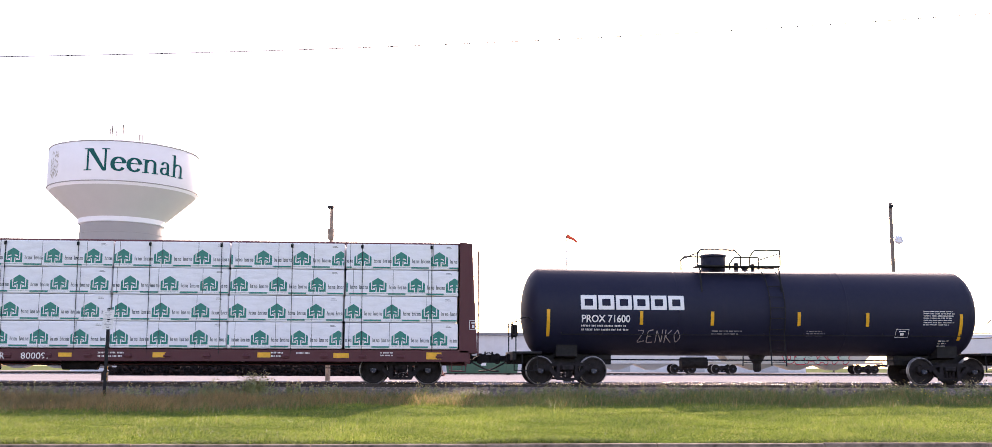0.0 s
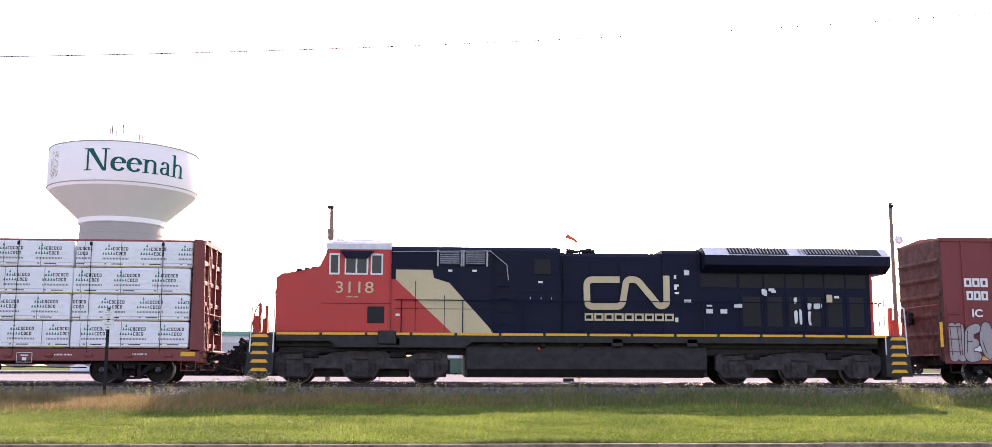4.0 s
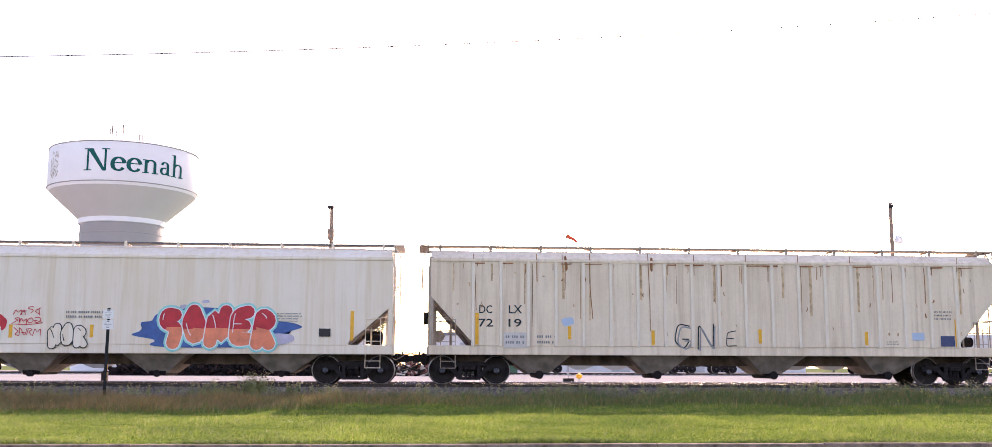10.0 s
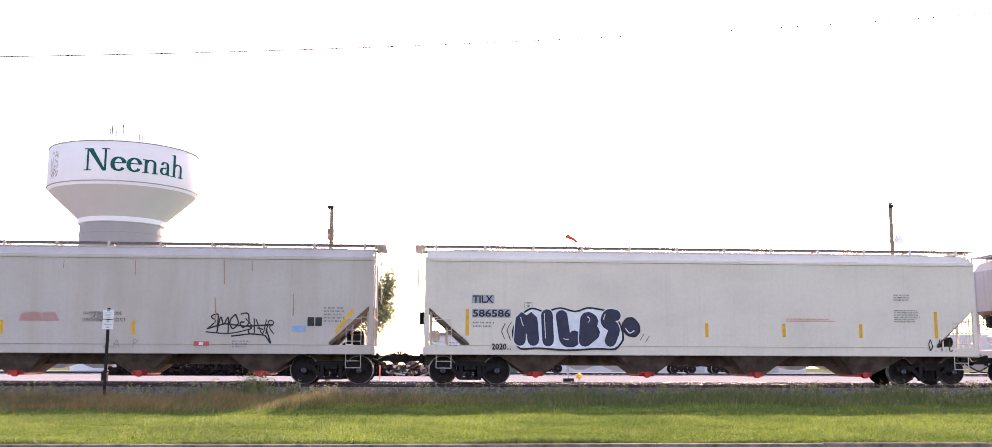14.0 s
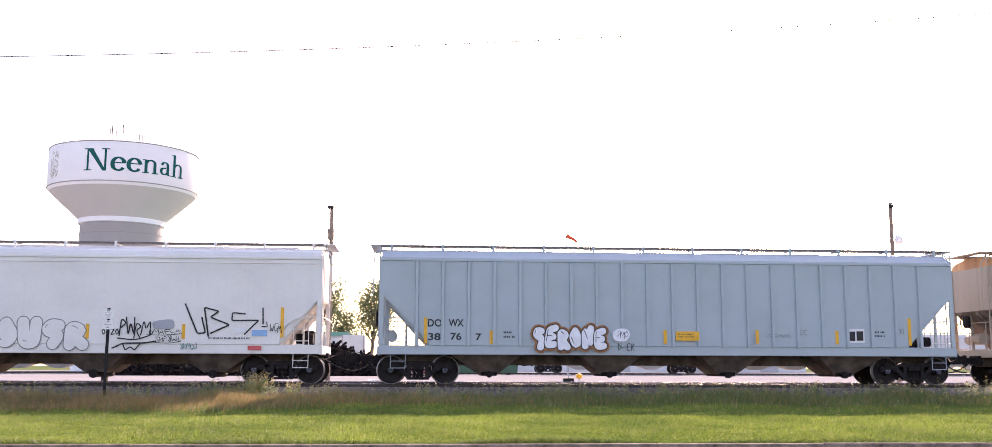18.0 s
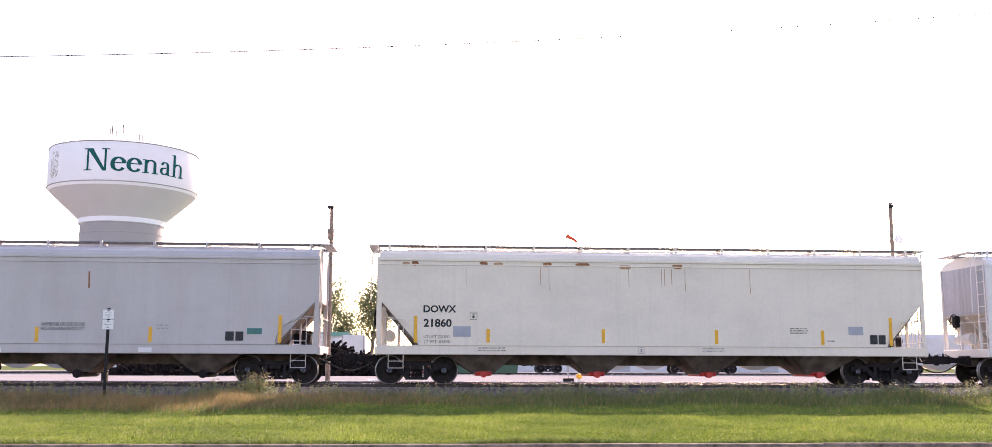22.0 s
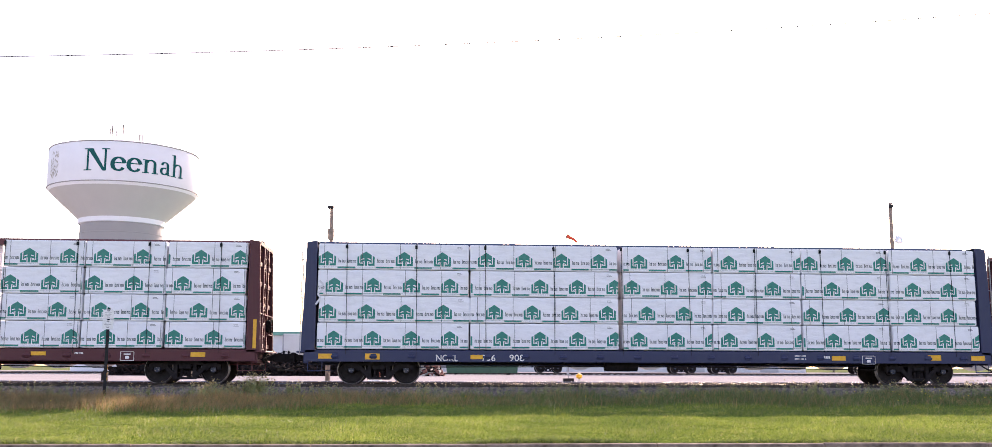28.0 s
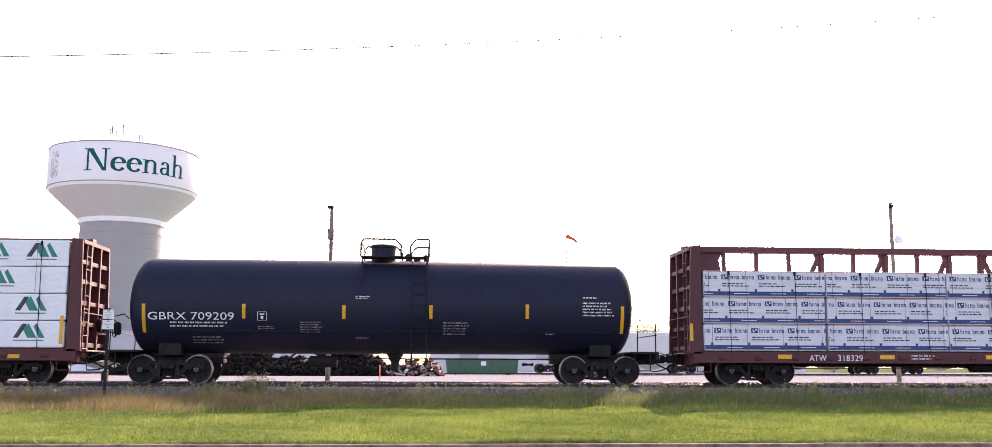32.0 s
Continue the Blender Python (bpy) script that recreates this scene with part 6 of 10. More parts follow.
        curve(x + 0.245, 0.44, 0.125, 0.16, 0, 170, 0.05, 0.11)
        slab(x + 0.315, x + 0.425, 0.05, 0.445)
        slab(x + 0.34, x + 0.50, 0.0, 0.045)
        curve(x + 0.22, 0.19, 0.13, 0.145, 60, 330, 0.045, 0.11)
        return 0.52

    x_ = 0.0
    for ch in "Neenah":
        x_ += letter(ch, x_)
    for k in range(1, 60):
        bmesh.ops.bisect_plane(bm, geom=bm.verts[:] + bm.edges[:] + bm.faces[:], plane_co=(x_ * k / 60, 0, 0), plane_no=(1, 0, 0))
    mid = math.atan2(-y, -x) + radians(9.0)
    half = radians(39.7)
    for v in bm.verts:
        a = mid - half + 2 * half * v.co.x / x_
        v.co = ((R + 0.03) * math.cos(a), (R + 0.03) * math.sin(a), zb + 1.35 + 3.2 * v.co.z)
    part("town_name", bm, M_TGREEN, t, "dark green painted lettering")
    for zz, rr in ((zt - 0.02, R + 0.01), (zb - 0.03, R + 0.015)):
        bm = bmesh.new()
        lathe(bm, [(zz - 0.07, rr - 0.06), (zz - 0.04, rr + 0.03), (zz + 0.04, rr + 0.03), (zz + 0.07, rr - 0.06)], 72, "z")
        part("rim_angle", bm, M_TSHAFT, t, "", True)
    # faded leaf emblem, at the side of the band
    bm, rnd = bmesh.new(), random.Random(4)
    for k in range(60):
        a = mid - radians(72) + radians(rnd.uniform(-6, 6))
        zz = zb + rnd.uniform(0.8, 4.6)
        p = [((R + 0.04) * math.cos(a + da), (R + 0.04) * math.sin(a + da), zz + dz) for da, dz in ((-0.012, 0), (0.0, -0.2), (0.014, 0.02), (0.0, 0.25))]
        bm.faces.new([bm.verts.new(q) for q in p])
    part("leaf_emblem", bm, M_TFADE, t, "faded brown leaf pattern")
    # aerials and railing on the roof
    for k, (dx, hh) in enumerate(((-1.9, 1.6), (-1.6, 2.5), (-1.0, 1.4), (0.0, 2.6), (1.6, 1.3), (2.5, 1.5), (2.9, 1.9))):
        rr = bmesh.new()
        rod(rr, (dx, -2.0, zt + 0.8), (dx, -2.0, zt + 2.0 + hh), 0.062, 6)
        if k % 2:
            rod(rr, (dx - 0.3, -2.0, zt + 1.8 + hh * 0.6), (dx + 0.3, -2.0, zt + 1.8 + hh * 0.6), 0.03, 6)
            bbox(rr, dx - 0.08, dx + 0.08, -2.12, -1.98, zt + 1.2 + hh * 0.5, zt + 1.9 + hh * 0.9, 0.02)
        part("aerial", rr, M_POLE, t)
    return t


M_TWHITE = plain("tower_white", (0.78, 0.78, 0.81), 0.7, 0, 0.03, 0.4, 0, spec=0.15)
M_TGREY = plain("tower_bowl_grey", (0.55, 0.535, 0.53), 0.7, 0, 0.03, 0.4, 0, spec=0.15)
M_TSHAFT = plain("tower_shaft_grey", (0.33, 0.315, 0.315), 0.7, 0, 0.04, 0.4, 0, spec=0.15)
M_TGREEN = plain("tower_green", (0.0, 0.09, 0.085), 0.7, 0, 0.1, 0.8, 0, spec=0.15)
M_TFADE = plain("tower_faded", (0.45, 0.42, 0.38), 0.5, 0, 0.1, 0.8, 0)
water_tower(-45.7, 155.3, 0.30)

# ---- poles, sign, windsock, wire ----


def utility_pole(x, y, z, h, lamp, label):
    p = thing("utility_pole", label, "utility pole", x, y, z, 0, "yard poles")
    part("pole", one(rod, (0, 0, -0.3), (0, 0, h), 0.105, 12, 0, 0.075), M_POLE, p)
    if lamp:
        bm = bmesh.new()
        pipe(bm, [(0, -0.1, h - 1.55), (0.22, -0.14, h - 1.5)], 0.025)
        lathe(bm, [(h - 1.85, 0.05), (h - 1.78, 0.16), (h - 1.6, 0.17), (h - 1.5, 0.08)], 14, "z", (0.24, -0.15, 0))
        part("lamp_head", bm, M_TWHITE, p, "white round lamp head")
        part("pole_bracket", one(bbox, -0.11, 0.07, -0.16, -0.08, h - 0.26, h - 0.12, 0.01), M_BLACK, p)
    else:
        part("pole_bracket", one(bbox, -0.16, 0.06, -0.16, -0.05, h - 0.14, h - 0.02, 0.01), M_BLACK, p)
        part("meter_box", one(bbox, -0.12, 0.12, -0.28, -0.12, h - 1.45, h - 1.0, 0.02), M_POLE, p)
        part("conduit", one(rod, (0.05, -0.15, 0.0), (0.05, -0.13, h - 1.0), 0.03), M_POLE, p)
    return p


utility_pole(-3.90, 42.36, 0.32, 7.36, False, "weathered brown wooden utility pole with a meter box")
utility_pole(20.27, 42.36, 0.32, 7.86, True, "weathered wooden pole with a white round lamp")

sg = thing("warning_sign", "small white notice on a dark metal post in tall grass", "sign", -8.85, 29.31, 0.085)
part("post", one(prism, [(-0.045, -0.02), (-0.03, 0.025), (0.03, 0.025), (0.045, -0.02), (0.03, -0.03), (-0.03, -0.03)], -0.3, 2.53, "z"), M_BLACK, sg, "dark green steel post")
for z0, z1 in ((2.22, 2.48), (1.93, 2.19)):
    pl = part("notice_plate", one(bbox, -0.15, 0.15, -0.05, -0.035, z0, z1, 0.003), M_WHITE, sg, "white notice plate")
    bm = bmesh.new()
    for k, (w, hh) in enumerate(((0.07, 0.040), (0.17, 0.010), (0.19, 0.010), (0.13, 0.010), (0.08, 0.022))):
        flat(bm, -w / 2, w / 2, z1 - 0.05 - k * 0.042, z1 - 0.05 - k * 0.042 + hh * 0.8, -0.054)
    face_street(bm)
    me = bpy.data.meshes.new("notice_print")
    bm.to_mesh(me)
    bm.free()
    me.materials.append(M_GREYINK)
    attach("notice_print", me, pl)

ws = thing("windsock", "orange windsock on a thin pale mast", "windsock", 13.32, 94.1, 0.43)
part("mast", one(rod, (0, 0, -0.3), (0, 0, 12.9), 0.05, 8), M_GALV, ws)
bm = bmesh.new()
prev = None
for k in range(6):
    c = Vector((0.05 + 0.20 * k, -0.1, 12.82 - 0.06 * k - 0.012 * k * k))
    r = 0.22 - 0.024 * k
    ring = [bm.verts.new((c.x, c.y + r * math.cos(2 * math.pi * j / 12), c.z + r * math.sin(2 * math.pi * j / 12))) for j in range(12)]
    if prev:
        for j in range(12):
            bm.faces.new((prev[j], prev[(j + 1) % 12], ring[(j + 1) % 12], ring[j]))
    prev = ring
part("sock", bm, plain("orange_cloth", (0.75, 0.09, 0.04), 0.8, 0, 0.15, 6, 0.1), ws, "faded orange cloth sock", True)

wire = thing("overhead_wire", "thin dark overhead wire", "wire", 0, 53.79, 0)
bm = bmesh.new()
pts = [(-57.9 + k * 3.97, 0.0, 16.87 + 0.042 * (k * 4 - 36) + 0.00055 * (k * 4 - 36) ** 2 + 0.4) for k in range(40)]
pipe(bm, pts, 0.024, 5)
part("cable", bm, M_BLACK, wire)
for x, h in ((-58.1, 17.9), (97.1, 28.6)):
    part("line_pole", one(rod, (x, 0, -0.6), (x, 0, h), 0.17, 10, 0, 0.12), M_POLE, wire)

# ---- the train, from its front (right) to its rear ----
P_WHITE = paint("hopper_white", (0.765, 0.735, 0.715), 0.45, 0.12, 0.16)
P_GREY = paint("hopper_grey", (0.52, 0.49, 0.485), 0.5, 0.18, 0.26, wash=0.35, washcol=(0.37, 0.33, 0.31))
P_COOL = paint("hopper_cool_white", (0.63, 0.62, 0.65), 0.5, 0.15, 0.22)
P_GREY2 = paint("hopper_light_grey", (0.63, 0.56, 0.49), 0.5, 0.2, 0.3, wash=0.35, washcol=(0.46, 0.40, 0.34))
P_DIRTY = paint("hopper_dirty_beige", (0.58, 0.52, 0.475), 0.55, 0.25, 0.35, 0.06, (0.36, 0.22, 0.12), (0.20, 0.15, 0.11), wash=0.45, washcol=(0.42, 0.33, 0.24))
P_BEIGE = paint("hopper_beige", (0.82, 0.70, 0.56), 0.6, 0.3, 0.55, 0.12, (0.22, 0.11, 0.06), (0.34, 0.22, 0.14), wet=(0.47, 0.80), wash=0.4, washcol=(0.52, 0.40, 0.27))
P_RIB = paint("hopper_rib_cream", (0.80, 0.715, 0.60), 0.6, 0.2, 0.4, 0.05, (0.22, 0.11, 0.06), (0.40, 0.26, 0.16))
P_RUSTEND = paint("rusty_trim", (0.40, 0.33, 0.27), 0.7, 0.45, 0.6, 0.42, (0.13, 0.06, 0.035), (0.16, 0.08, 0.05))
P_CREAM = paint("hopper_cream", (0.79, 0.705, 0.60), 0.5, 0.18, 0.28, 0.05, (0.35, 0.20, 0.11))
P_RUSTY = paint("hopper_warm_white", (0.82, 0.735, 0.64), 0.5, 0.15, 0.62, 0.08, (0.45, 0.31, 0.17), (0.60, 0.45, 0.26), wet=(0.46, 0.78), wash=0.4, washcol=(0.66, 0.51, 0.31))
P_BLUE = paint("hopper_blue_grey", (0.385, 0.455, 0.50), 0.45, 0.10, 0.12)
P_ORANGE = paint("hopper_tan_rust", (0.74, 0.38, 0.18), 0.6, 0.22, 0.8, 0.3, (0.28, 0.11, 0.05), (0.42, 0.165, 0.07), wet=(0.45, 0.80), wash=0.75, washcol=(0.40, 0.14, 0.055))
P_BOX = paint("boxcar_red", (0.245, 0.040, 0.042), 0.6, 0.28, 0.4, 0.0, grime=(0.09, 0.045, 0.04))
P_CBROWN = paint("flatcar_brown", (0.100, 0.023, 0.028), 0.6, 0.3, 0.2, 0.1, grime=(0.05, 0.04, 0.04))
P_CRED = paint("flatcar_red", (0.30, 0.06, 0.075), 0.6, 0.3, 0.25, 0.15, grime=(0.10, 0.05, 0.05))
P_CRED2 = paint("flatcar_oxide", (0.22, 0.05, 0.045), 0.6, 0.3, 0.25, 0.1, grime=(0.08, 0.04, 0.04))
P_NAVY = paint("flatcar_navy", (0.022, 0.03, 0.085), 0.5, 0.2, 0.15, 0.0, grime=(0.05, 0.05, 0.06))

P_TANEND = paint("hopper_tan_end", (0.50, 0.41, 0.33), 0.65, 0.3, 0.5, 0.15, (0.25, 0.12, 0.06), (0.24, 0.15, 0.10))

t0 = tank_car("black tank car with yellow reflectors and white lettering", 252.95, 16.0, 13.1, 1.48, 2.45, (-2.1, 0.75, -1.25, 4.52))
tA = tank_car("plain black tank car coupled at the front", 252.95 + 19.2, 16.0, 13.1, 1.48, 2.45, (-2.1, 1.1, -1.25, 4.58))
b1 = centre_beam("brown centre-beam flat car stacked with white wrapped lumber", 231.65, 22.9, 18.5, P_CBROWN, flare=0.12)
x2 = box_car("weathered oxide red box car with two ribbed doors and tags", 208.95, 18.75, 14.08, P_BOX)
l3 = locomotive("red and black freight diesel with a cream diagonal band", 187.36)
b4 = centre_beam("oxide red centre-beam flat car with white wrapped lumber", 163.45, 23.0, 18.5, P_CRED2)
h5 = hopper("off-white rounded covered hopper with black tags", 141.37, 18.25, 15.7, P_CREAM, "round", cut=(2.75, 1.95, 1.25), outlets="flat")
h6 = hopper("pale grey covered hopper with a blue panel and tags", 121.42, 18.4, 15.64, P_GREY2, "round", cut=(2.75, 1.95, 1.2))
h7 = hopper("cream ribbed covered hopper streaked with rust", 100.93, 19.2, 16.5, P_BEIGE, "flat", trim=P_RUSTEND, cut=(2.85, 2.1, 1.35), ribs=19, board=P_RUSTEND, rib=P_RIB, ends=P_RUSTEND, under=M_UNDERP)
h8 = hopper("warm white covered hopper with red and blue tags", 80.6, 19.1, 16.55, P_RUSTY, "flat", cut=(2.5, 1.75, 1.3), outlets="flat", under=M_UNDERP)
h9 = hopper("cool grey covered hopper with clean sides", 59.7, 19.2, 16.7, P_COOL, "flat", cut=(2.65, 1.6, 1.35))
h10 = hopper("off-white covered hopper with a large dark tag", 39.12, 18.6, 15.6, P_CREAM, "flat", cut=(2.55, 1.75, 1.35), outlets="flat", gate=M_LRED)
h11 = hopper("dirty grey covered hopper with rust runs", 18.7, 18.9, 16.2, P_DIRTY, "flat", cut=(2.6, 1.6, 1.3), outlets="flat", gate=M_LRED)
h12 = hopper("faded tan covered hopper stained with rust", -2.65, 19.6, 16.65, P_ORANGE, "round", trim=P_TANEND, ends=P_TANEND, cut=(2.6, 1.9, 1.25), outlets="flat")
h13 = hopper("blue-grey ribbed covered hopper", -23.7, 19.3, 16.76, P_BLUE, "flat", cut=(2.95, 2.1, 1.55), ribs=21, rib_in=1.16, slope=P_BLUE, ends=P_BLUE, outlets="flat")
# grey slope sheets on h14 and h15 paint in the shading of white bowls
h14 = hopper("white rounded covered hopper covered in black tags", -44.34, 18.25, 15.7, P_WHITE, "round", slope=P_GREY2, cut=(2.75, 1.95, 1.15))
h15 = hopper("clean white rounded covered hopper", -65.0, 19.3, 16.7, P_WHITE, "round", slope=P_GREY2, cut=(2.45, 1.95, 1.0), under=M_UNDERP)
h16 = hopper("off-white covered hopper with rust spots under the eave", -86.05, 18.35, 15.76, P_CREAM, "round", cut=(2.75, 1.9, 1.2), outlets="flat", gate=M_LRED)
h17 = hopper("cool grey covered hopper with a white number panel", -106.75, 19.3, 16.5, P_GREY, "round", cut=(2.7, 1.9, 1.2))
b18 = centre_beam("faded red centre-beam flat car with white wrapped lumber", -129.45, 23.0, 18.6, P_CRED)
b19 = centre_beam("brown centre-beam flat car stacked with white wrapped lumber", -154.1, 22.85, 18.3, P_CBROWN)
b20 = centre_beam("navy blue centre-beam flat car with white wrapped lumber", -178.75, 22.9, 18.2, P_NAVY)
b21 = centre_beam("brown centre-beam flat car with a gap in its lumber load", -203.2, 22.85, 18.3, P_CBROWN, gap=(2.55, 3.55))
b22 = centre_beam("brown centre-beam flat car with a low siding load", -227.9, 22.85, 18.3, P_CBROWN)
t23 = tank_car("black tank car with white lettering and yellow reflectors", -249.4, 17.0, 14.08, 1.57, 2.55, (-0.95, 1.3, -0.25, 4.75))
b24 = centre_beam("brown centre-beam flat car with marked white lumber wrap", -270.7, 22.9, 18.4, P_CBROWN)

# loads
def stacks(x0, x1, n):
    return [(x0 + (x1 - x0) * k / n + 0.01, x0 + (x1 - x0) * (k + 1) / n - 0.01) for k in range(n)]


load(b1, stacks(-11.1, 11.1, 6), 1.13, 4, 0.848, "green", 11)
load(b4, stacks(-11.15, 11.15, 6), 1.13, 4, 0.845, "trees", 14)
load(b18, stacks(-11.15, 11.15, 5), 1.13, 4, 0.848, "green", 18)
load(b19, [(-11.08, -5.95), (-5.92, -0.9), (-0.87, 3.95), (3.98, 7.0), (7.03, 11.08)], 1.13, 4, 0.848, "green", 19)
load(b20, stacks(-11.1, -1.2, 2) + stacks(-1.1, 11.1, 4), 1.13, 4, 0.848, "green", 20)
load(b21, stacks(-11.08, 2.75, 5) + stacks(3.35, 11.08, 3), 1.13, 4, 0.848, "green", 21)
load(b22, stacks(-11.08, 1.55, 3) + stacks(1.7, 11.08, 2), 1.13, 3, 0.88, "blue", 22)
load(b24, stacks(-11.1, 11.1, 6), 1.13, 4, 0.848, "peak", 24)
for b_, top in ((b1, 4.55), (b4, 4.55), (b18, 4.55), (b19, 4.55), (b20, 4.55), (b21, 4.55), (b22, 3.8), (b24, 4.55)):
    rr = random.Random(int(top * 10) + len(b_.name))
    tie_cables(b_, [x for x in np.linspace(-10.2, 10.2, 10) if not (b_ is b21 and 2.7 < x < 3.4)], 1.05, top)

# ---- painted marks, stencils, labels and spray tags ----
M_SMOKE = plain("smoky_spray", (0.03, 0.026, 0.03), 0.6, 0, 0.3, 5, 0.0)
M_SILVER = paint("silver_spray", (0.40, 0.36, 0.37), 0.5, 0.45, 0.55, 0.0, grime=(0.14, 0.085, 0.085), wet=(0.42, 0.8))
M_SPRAYW = plain("white_spray", (0.74, 0.75, 0.80), 0.55, 0, 0.12, 5, 0.0)
M_CREAMS = plain("cream_spray", (0.58, 0.54, 0.52), 0.6, 0, 0.12, 4, 0.0)
M_LILAC = plain("lilac_spray", (0.45, 0.42, 0.55), 0.6, 0, 0.18, 4, 0.0)
M_NAVYS = plain("navy_spray", (0.018, 0.02, 0.055), 0.55, 0, 0.25, 4, 0.0)
M_REDS = plain("red_spray", (0.55, 0.02, 0.035), 0.55, 0, 0.2, 4, 0.0)
M_ORNG = plain("orange_spray", (0.80, 0.22, 0.12), 0.55, 0, 0.2, 4, 0.0)
M_BLUES = plain("blue_spray", (0.03, 0.10, 0.32), 0.55, 0, 0.3, 3, 0.0)
M_TEALS = plain("teal_spray", (0.22, 0.62, 0.60), 0.55, 0, 0.12, 4, 0.0)
M_PURP = plain("purple_spray", (0.16, 0.07, 0.24), 0.55, 0, 0.2, 4, 0.0)
M_RUSTR = plain("rust_run", (0.31, 0.135, 0.06), 0.85, 0, 0.4, 9, 0.0)
M_RUSTL = plain("light_rust", (0.42, 0.24, 0.13), 0.85, 0, 0.4, 9, 0.0)
M_PATCHB = plain("pale_blue_panel", (0.38, 0.50, 0.66), 0.5, 0, 0.06, 3, 0.0)
M_PATCHG = plain("grey_patch", (0.34, 0.35, 0.40), 0.5, 0, 0.1, 3, 0.0)
M_PATCHW = plain("white_patch", (0.70, 0.70, 0.72), 0.5, 0, 0.06, 3, 0.0)
M_FAINT = plain("faint_spray", (0.30, 0.29, 0.30), 0.6, 0, 0.2, 6, 0.0)
M_MINT = plain("mint_spray", (0.36, 0.44, 0.36), 0.6, 0, 0.15, 6, 0.0)


def SHELL_A(z):
    return -math.sqrt(max(1.48**2 - (z - 2.45) ** 2, 0.04)) - 0.007


def SHELL_B(z):
    return -math.sqrt(max(1.57**2 - (z - 2.55) ** 2, 0.04)) - 0.007


def panel(car, x0, x1, z0, z1, mat, y, wrap=None, name="painted_panel"):
    return decal(name, one(flat, x0, x1, z0, z1, y), mat, car, "", wrap)


def frame_mark(car, x0, x1, z0, z1, mat, y, wrap=None):
    """A small outlined box with a mark in it."""
    bm, w = bmesh.new(), 0.014
    for a in ((x0, x1, z0, z0 + w), (x0, x1, z1 - w, z1), (x0, x0 + w, z0, z1), (x1 - w, x1, z0, z1)):
        flat(bm, *a, y)
    cx, cz, h, q = (x0 + x1) / 2, (z0 + z1) / 2, (z1 - z0), (x1 - x0)
    flat(bm, cx - q * 0.25, cx + q * 0.25, cz + h * 0.16, cz + h * 0.28, y)
    flat(bm, cx - q * 0.14, cx + q * 0.14, cz - h * 0.30, cz + h * 0.02, y)
    return decal("plate_mark", bm, mat, car, "", wrap)


def blocks(car, x0, x1, z0, z1, n, mat, y, wrap=None):
    """A wordmark as plain hollow blocks."""
    w = (x1 - x0) / n
    for k in range(n):
        bm = bmesh.new()
        a, b_, t = x0 + k * w + w * 0.05, x0 + (k + 1) * w - w * 0.05, min(0.26 * (z1 - z0), w * 0.3)
        for q in ((a, b_, z1 - t, z1), (a, b_, z0, z0 + t), (a, a + t, z0 + t, z1 - t), (b_ - t, b_, z0 + t, z1 - t)):
            flat(bm, *q, y)
        bmesh.ops.remove_doubles(bm, verts=bm.verts[:], dist=0.001)
        decal("wordmark_block", bm, mat, car, "", wrap)


def brush(car, pts, mat, w, y, wrap=None, name="spray_stroke"):
    """One stroke along points, its corners rounded."""
    fine = [Vector(pts[0])]
    for a, b_, c in zip(pts, pts[1:], pts[2:]):
        a, b_, c = Vector(a), Vector(b_), Vector(c)
        r = min((b_ - a).length * 0.42, (c - b_).length * 0.42, max(0.9 * w, 0.06))
        p, q = b_ + (a - b_).normalized() * r, b_ + (c - b_).normalized() * r
        for k in range(6):
            u = k / 5
            fine.append(p * (1 - u) ** 2 + b_ * 2 * u * (1 - u) + q * u * u)
    fine.append(Vector(pts[-1]))
    return decal(name, one(stroke, fine, w, y), mat, car, "", wrap)


def blob(car, pts, mat, y, name="spray_fill"):
    """A filled shape with rounded corners."""
    n, fine = len(pts), []
    for i in range(n):
        a, b_, c = Vector(pts[i - 1]), Vector(pts[i]), Vector(pts[(i + 1) % n])
        p, q = b_.lerp(a, 0.3), b_.lerp(c, 0.3)
        for u in (0, 0.5, 1):
            fine.append(p * (1 - u) ** 2 + b_ * 2 * u * (1 - u) + q * u * u)
    bm = bmesh.new()
    sheet(bm, fine, y)
    bmesh.ops.triangulate(bm, faces=bm.faces[:])
    return decal(name, bm, mat, car)


def soften(pts, r):
    """Points of a stroke with its corners rounded."""
    out = [Vector(pts[0])]
    for a, b_, c in zip(pts, pts[1:], pts[2:]):
        a, b_, c = Vector(a), Vector(b_), Vector(c)
        d = min((b_ - a).length * 0.45, (c - b_).length * 0.45, r)
        p, q = b_ + (a - b_).normalized() * d, b_ + (c - b_).normalized() * d
        out += [p * (1 - u) ** 2 + b_ * 2 * u * (1 - u) + q * u * u for u in (0, 0.25, 0.5, 0.75, 1)]
    return out + [Vector(pts[-1])]


def capped(bm, pts, w, y, mi, rise):
    """A fat stroke with round ends."""
    stroke(bm, pts, w, y, mi, rise)
    for p, dy in ((pts[0], -0.00001), (pts[-1], rise * len(pts) + 0.00001)):
        ring = [(p.x + w / 2 * math.cos(2 * math.pi * k / 12), p.y + w / 2 * math.sin(2 * math.pi * k / 12)) for k in range(12)]
        sheet(bm, ring, y - dy, mi)


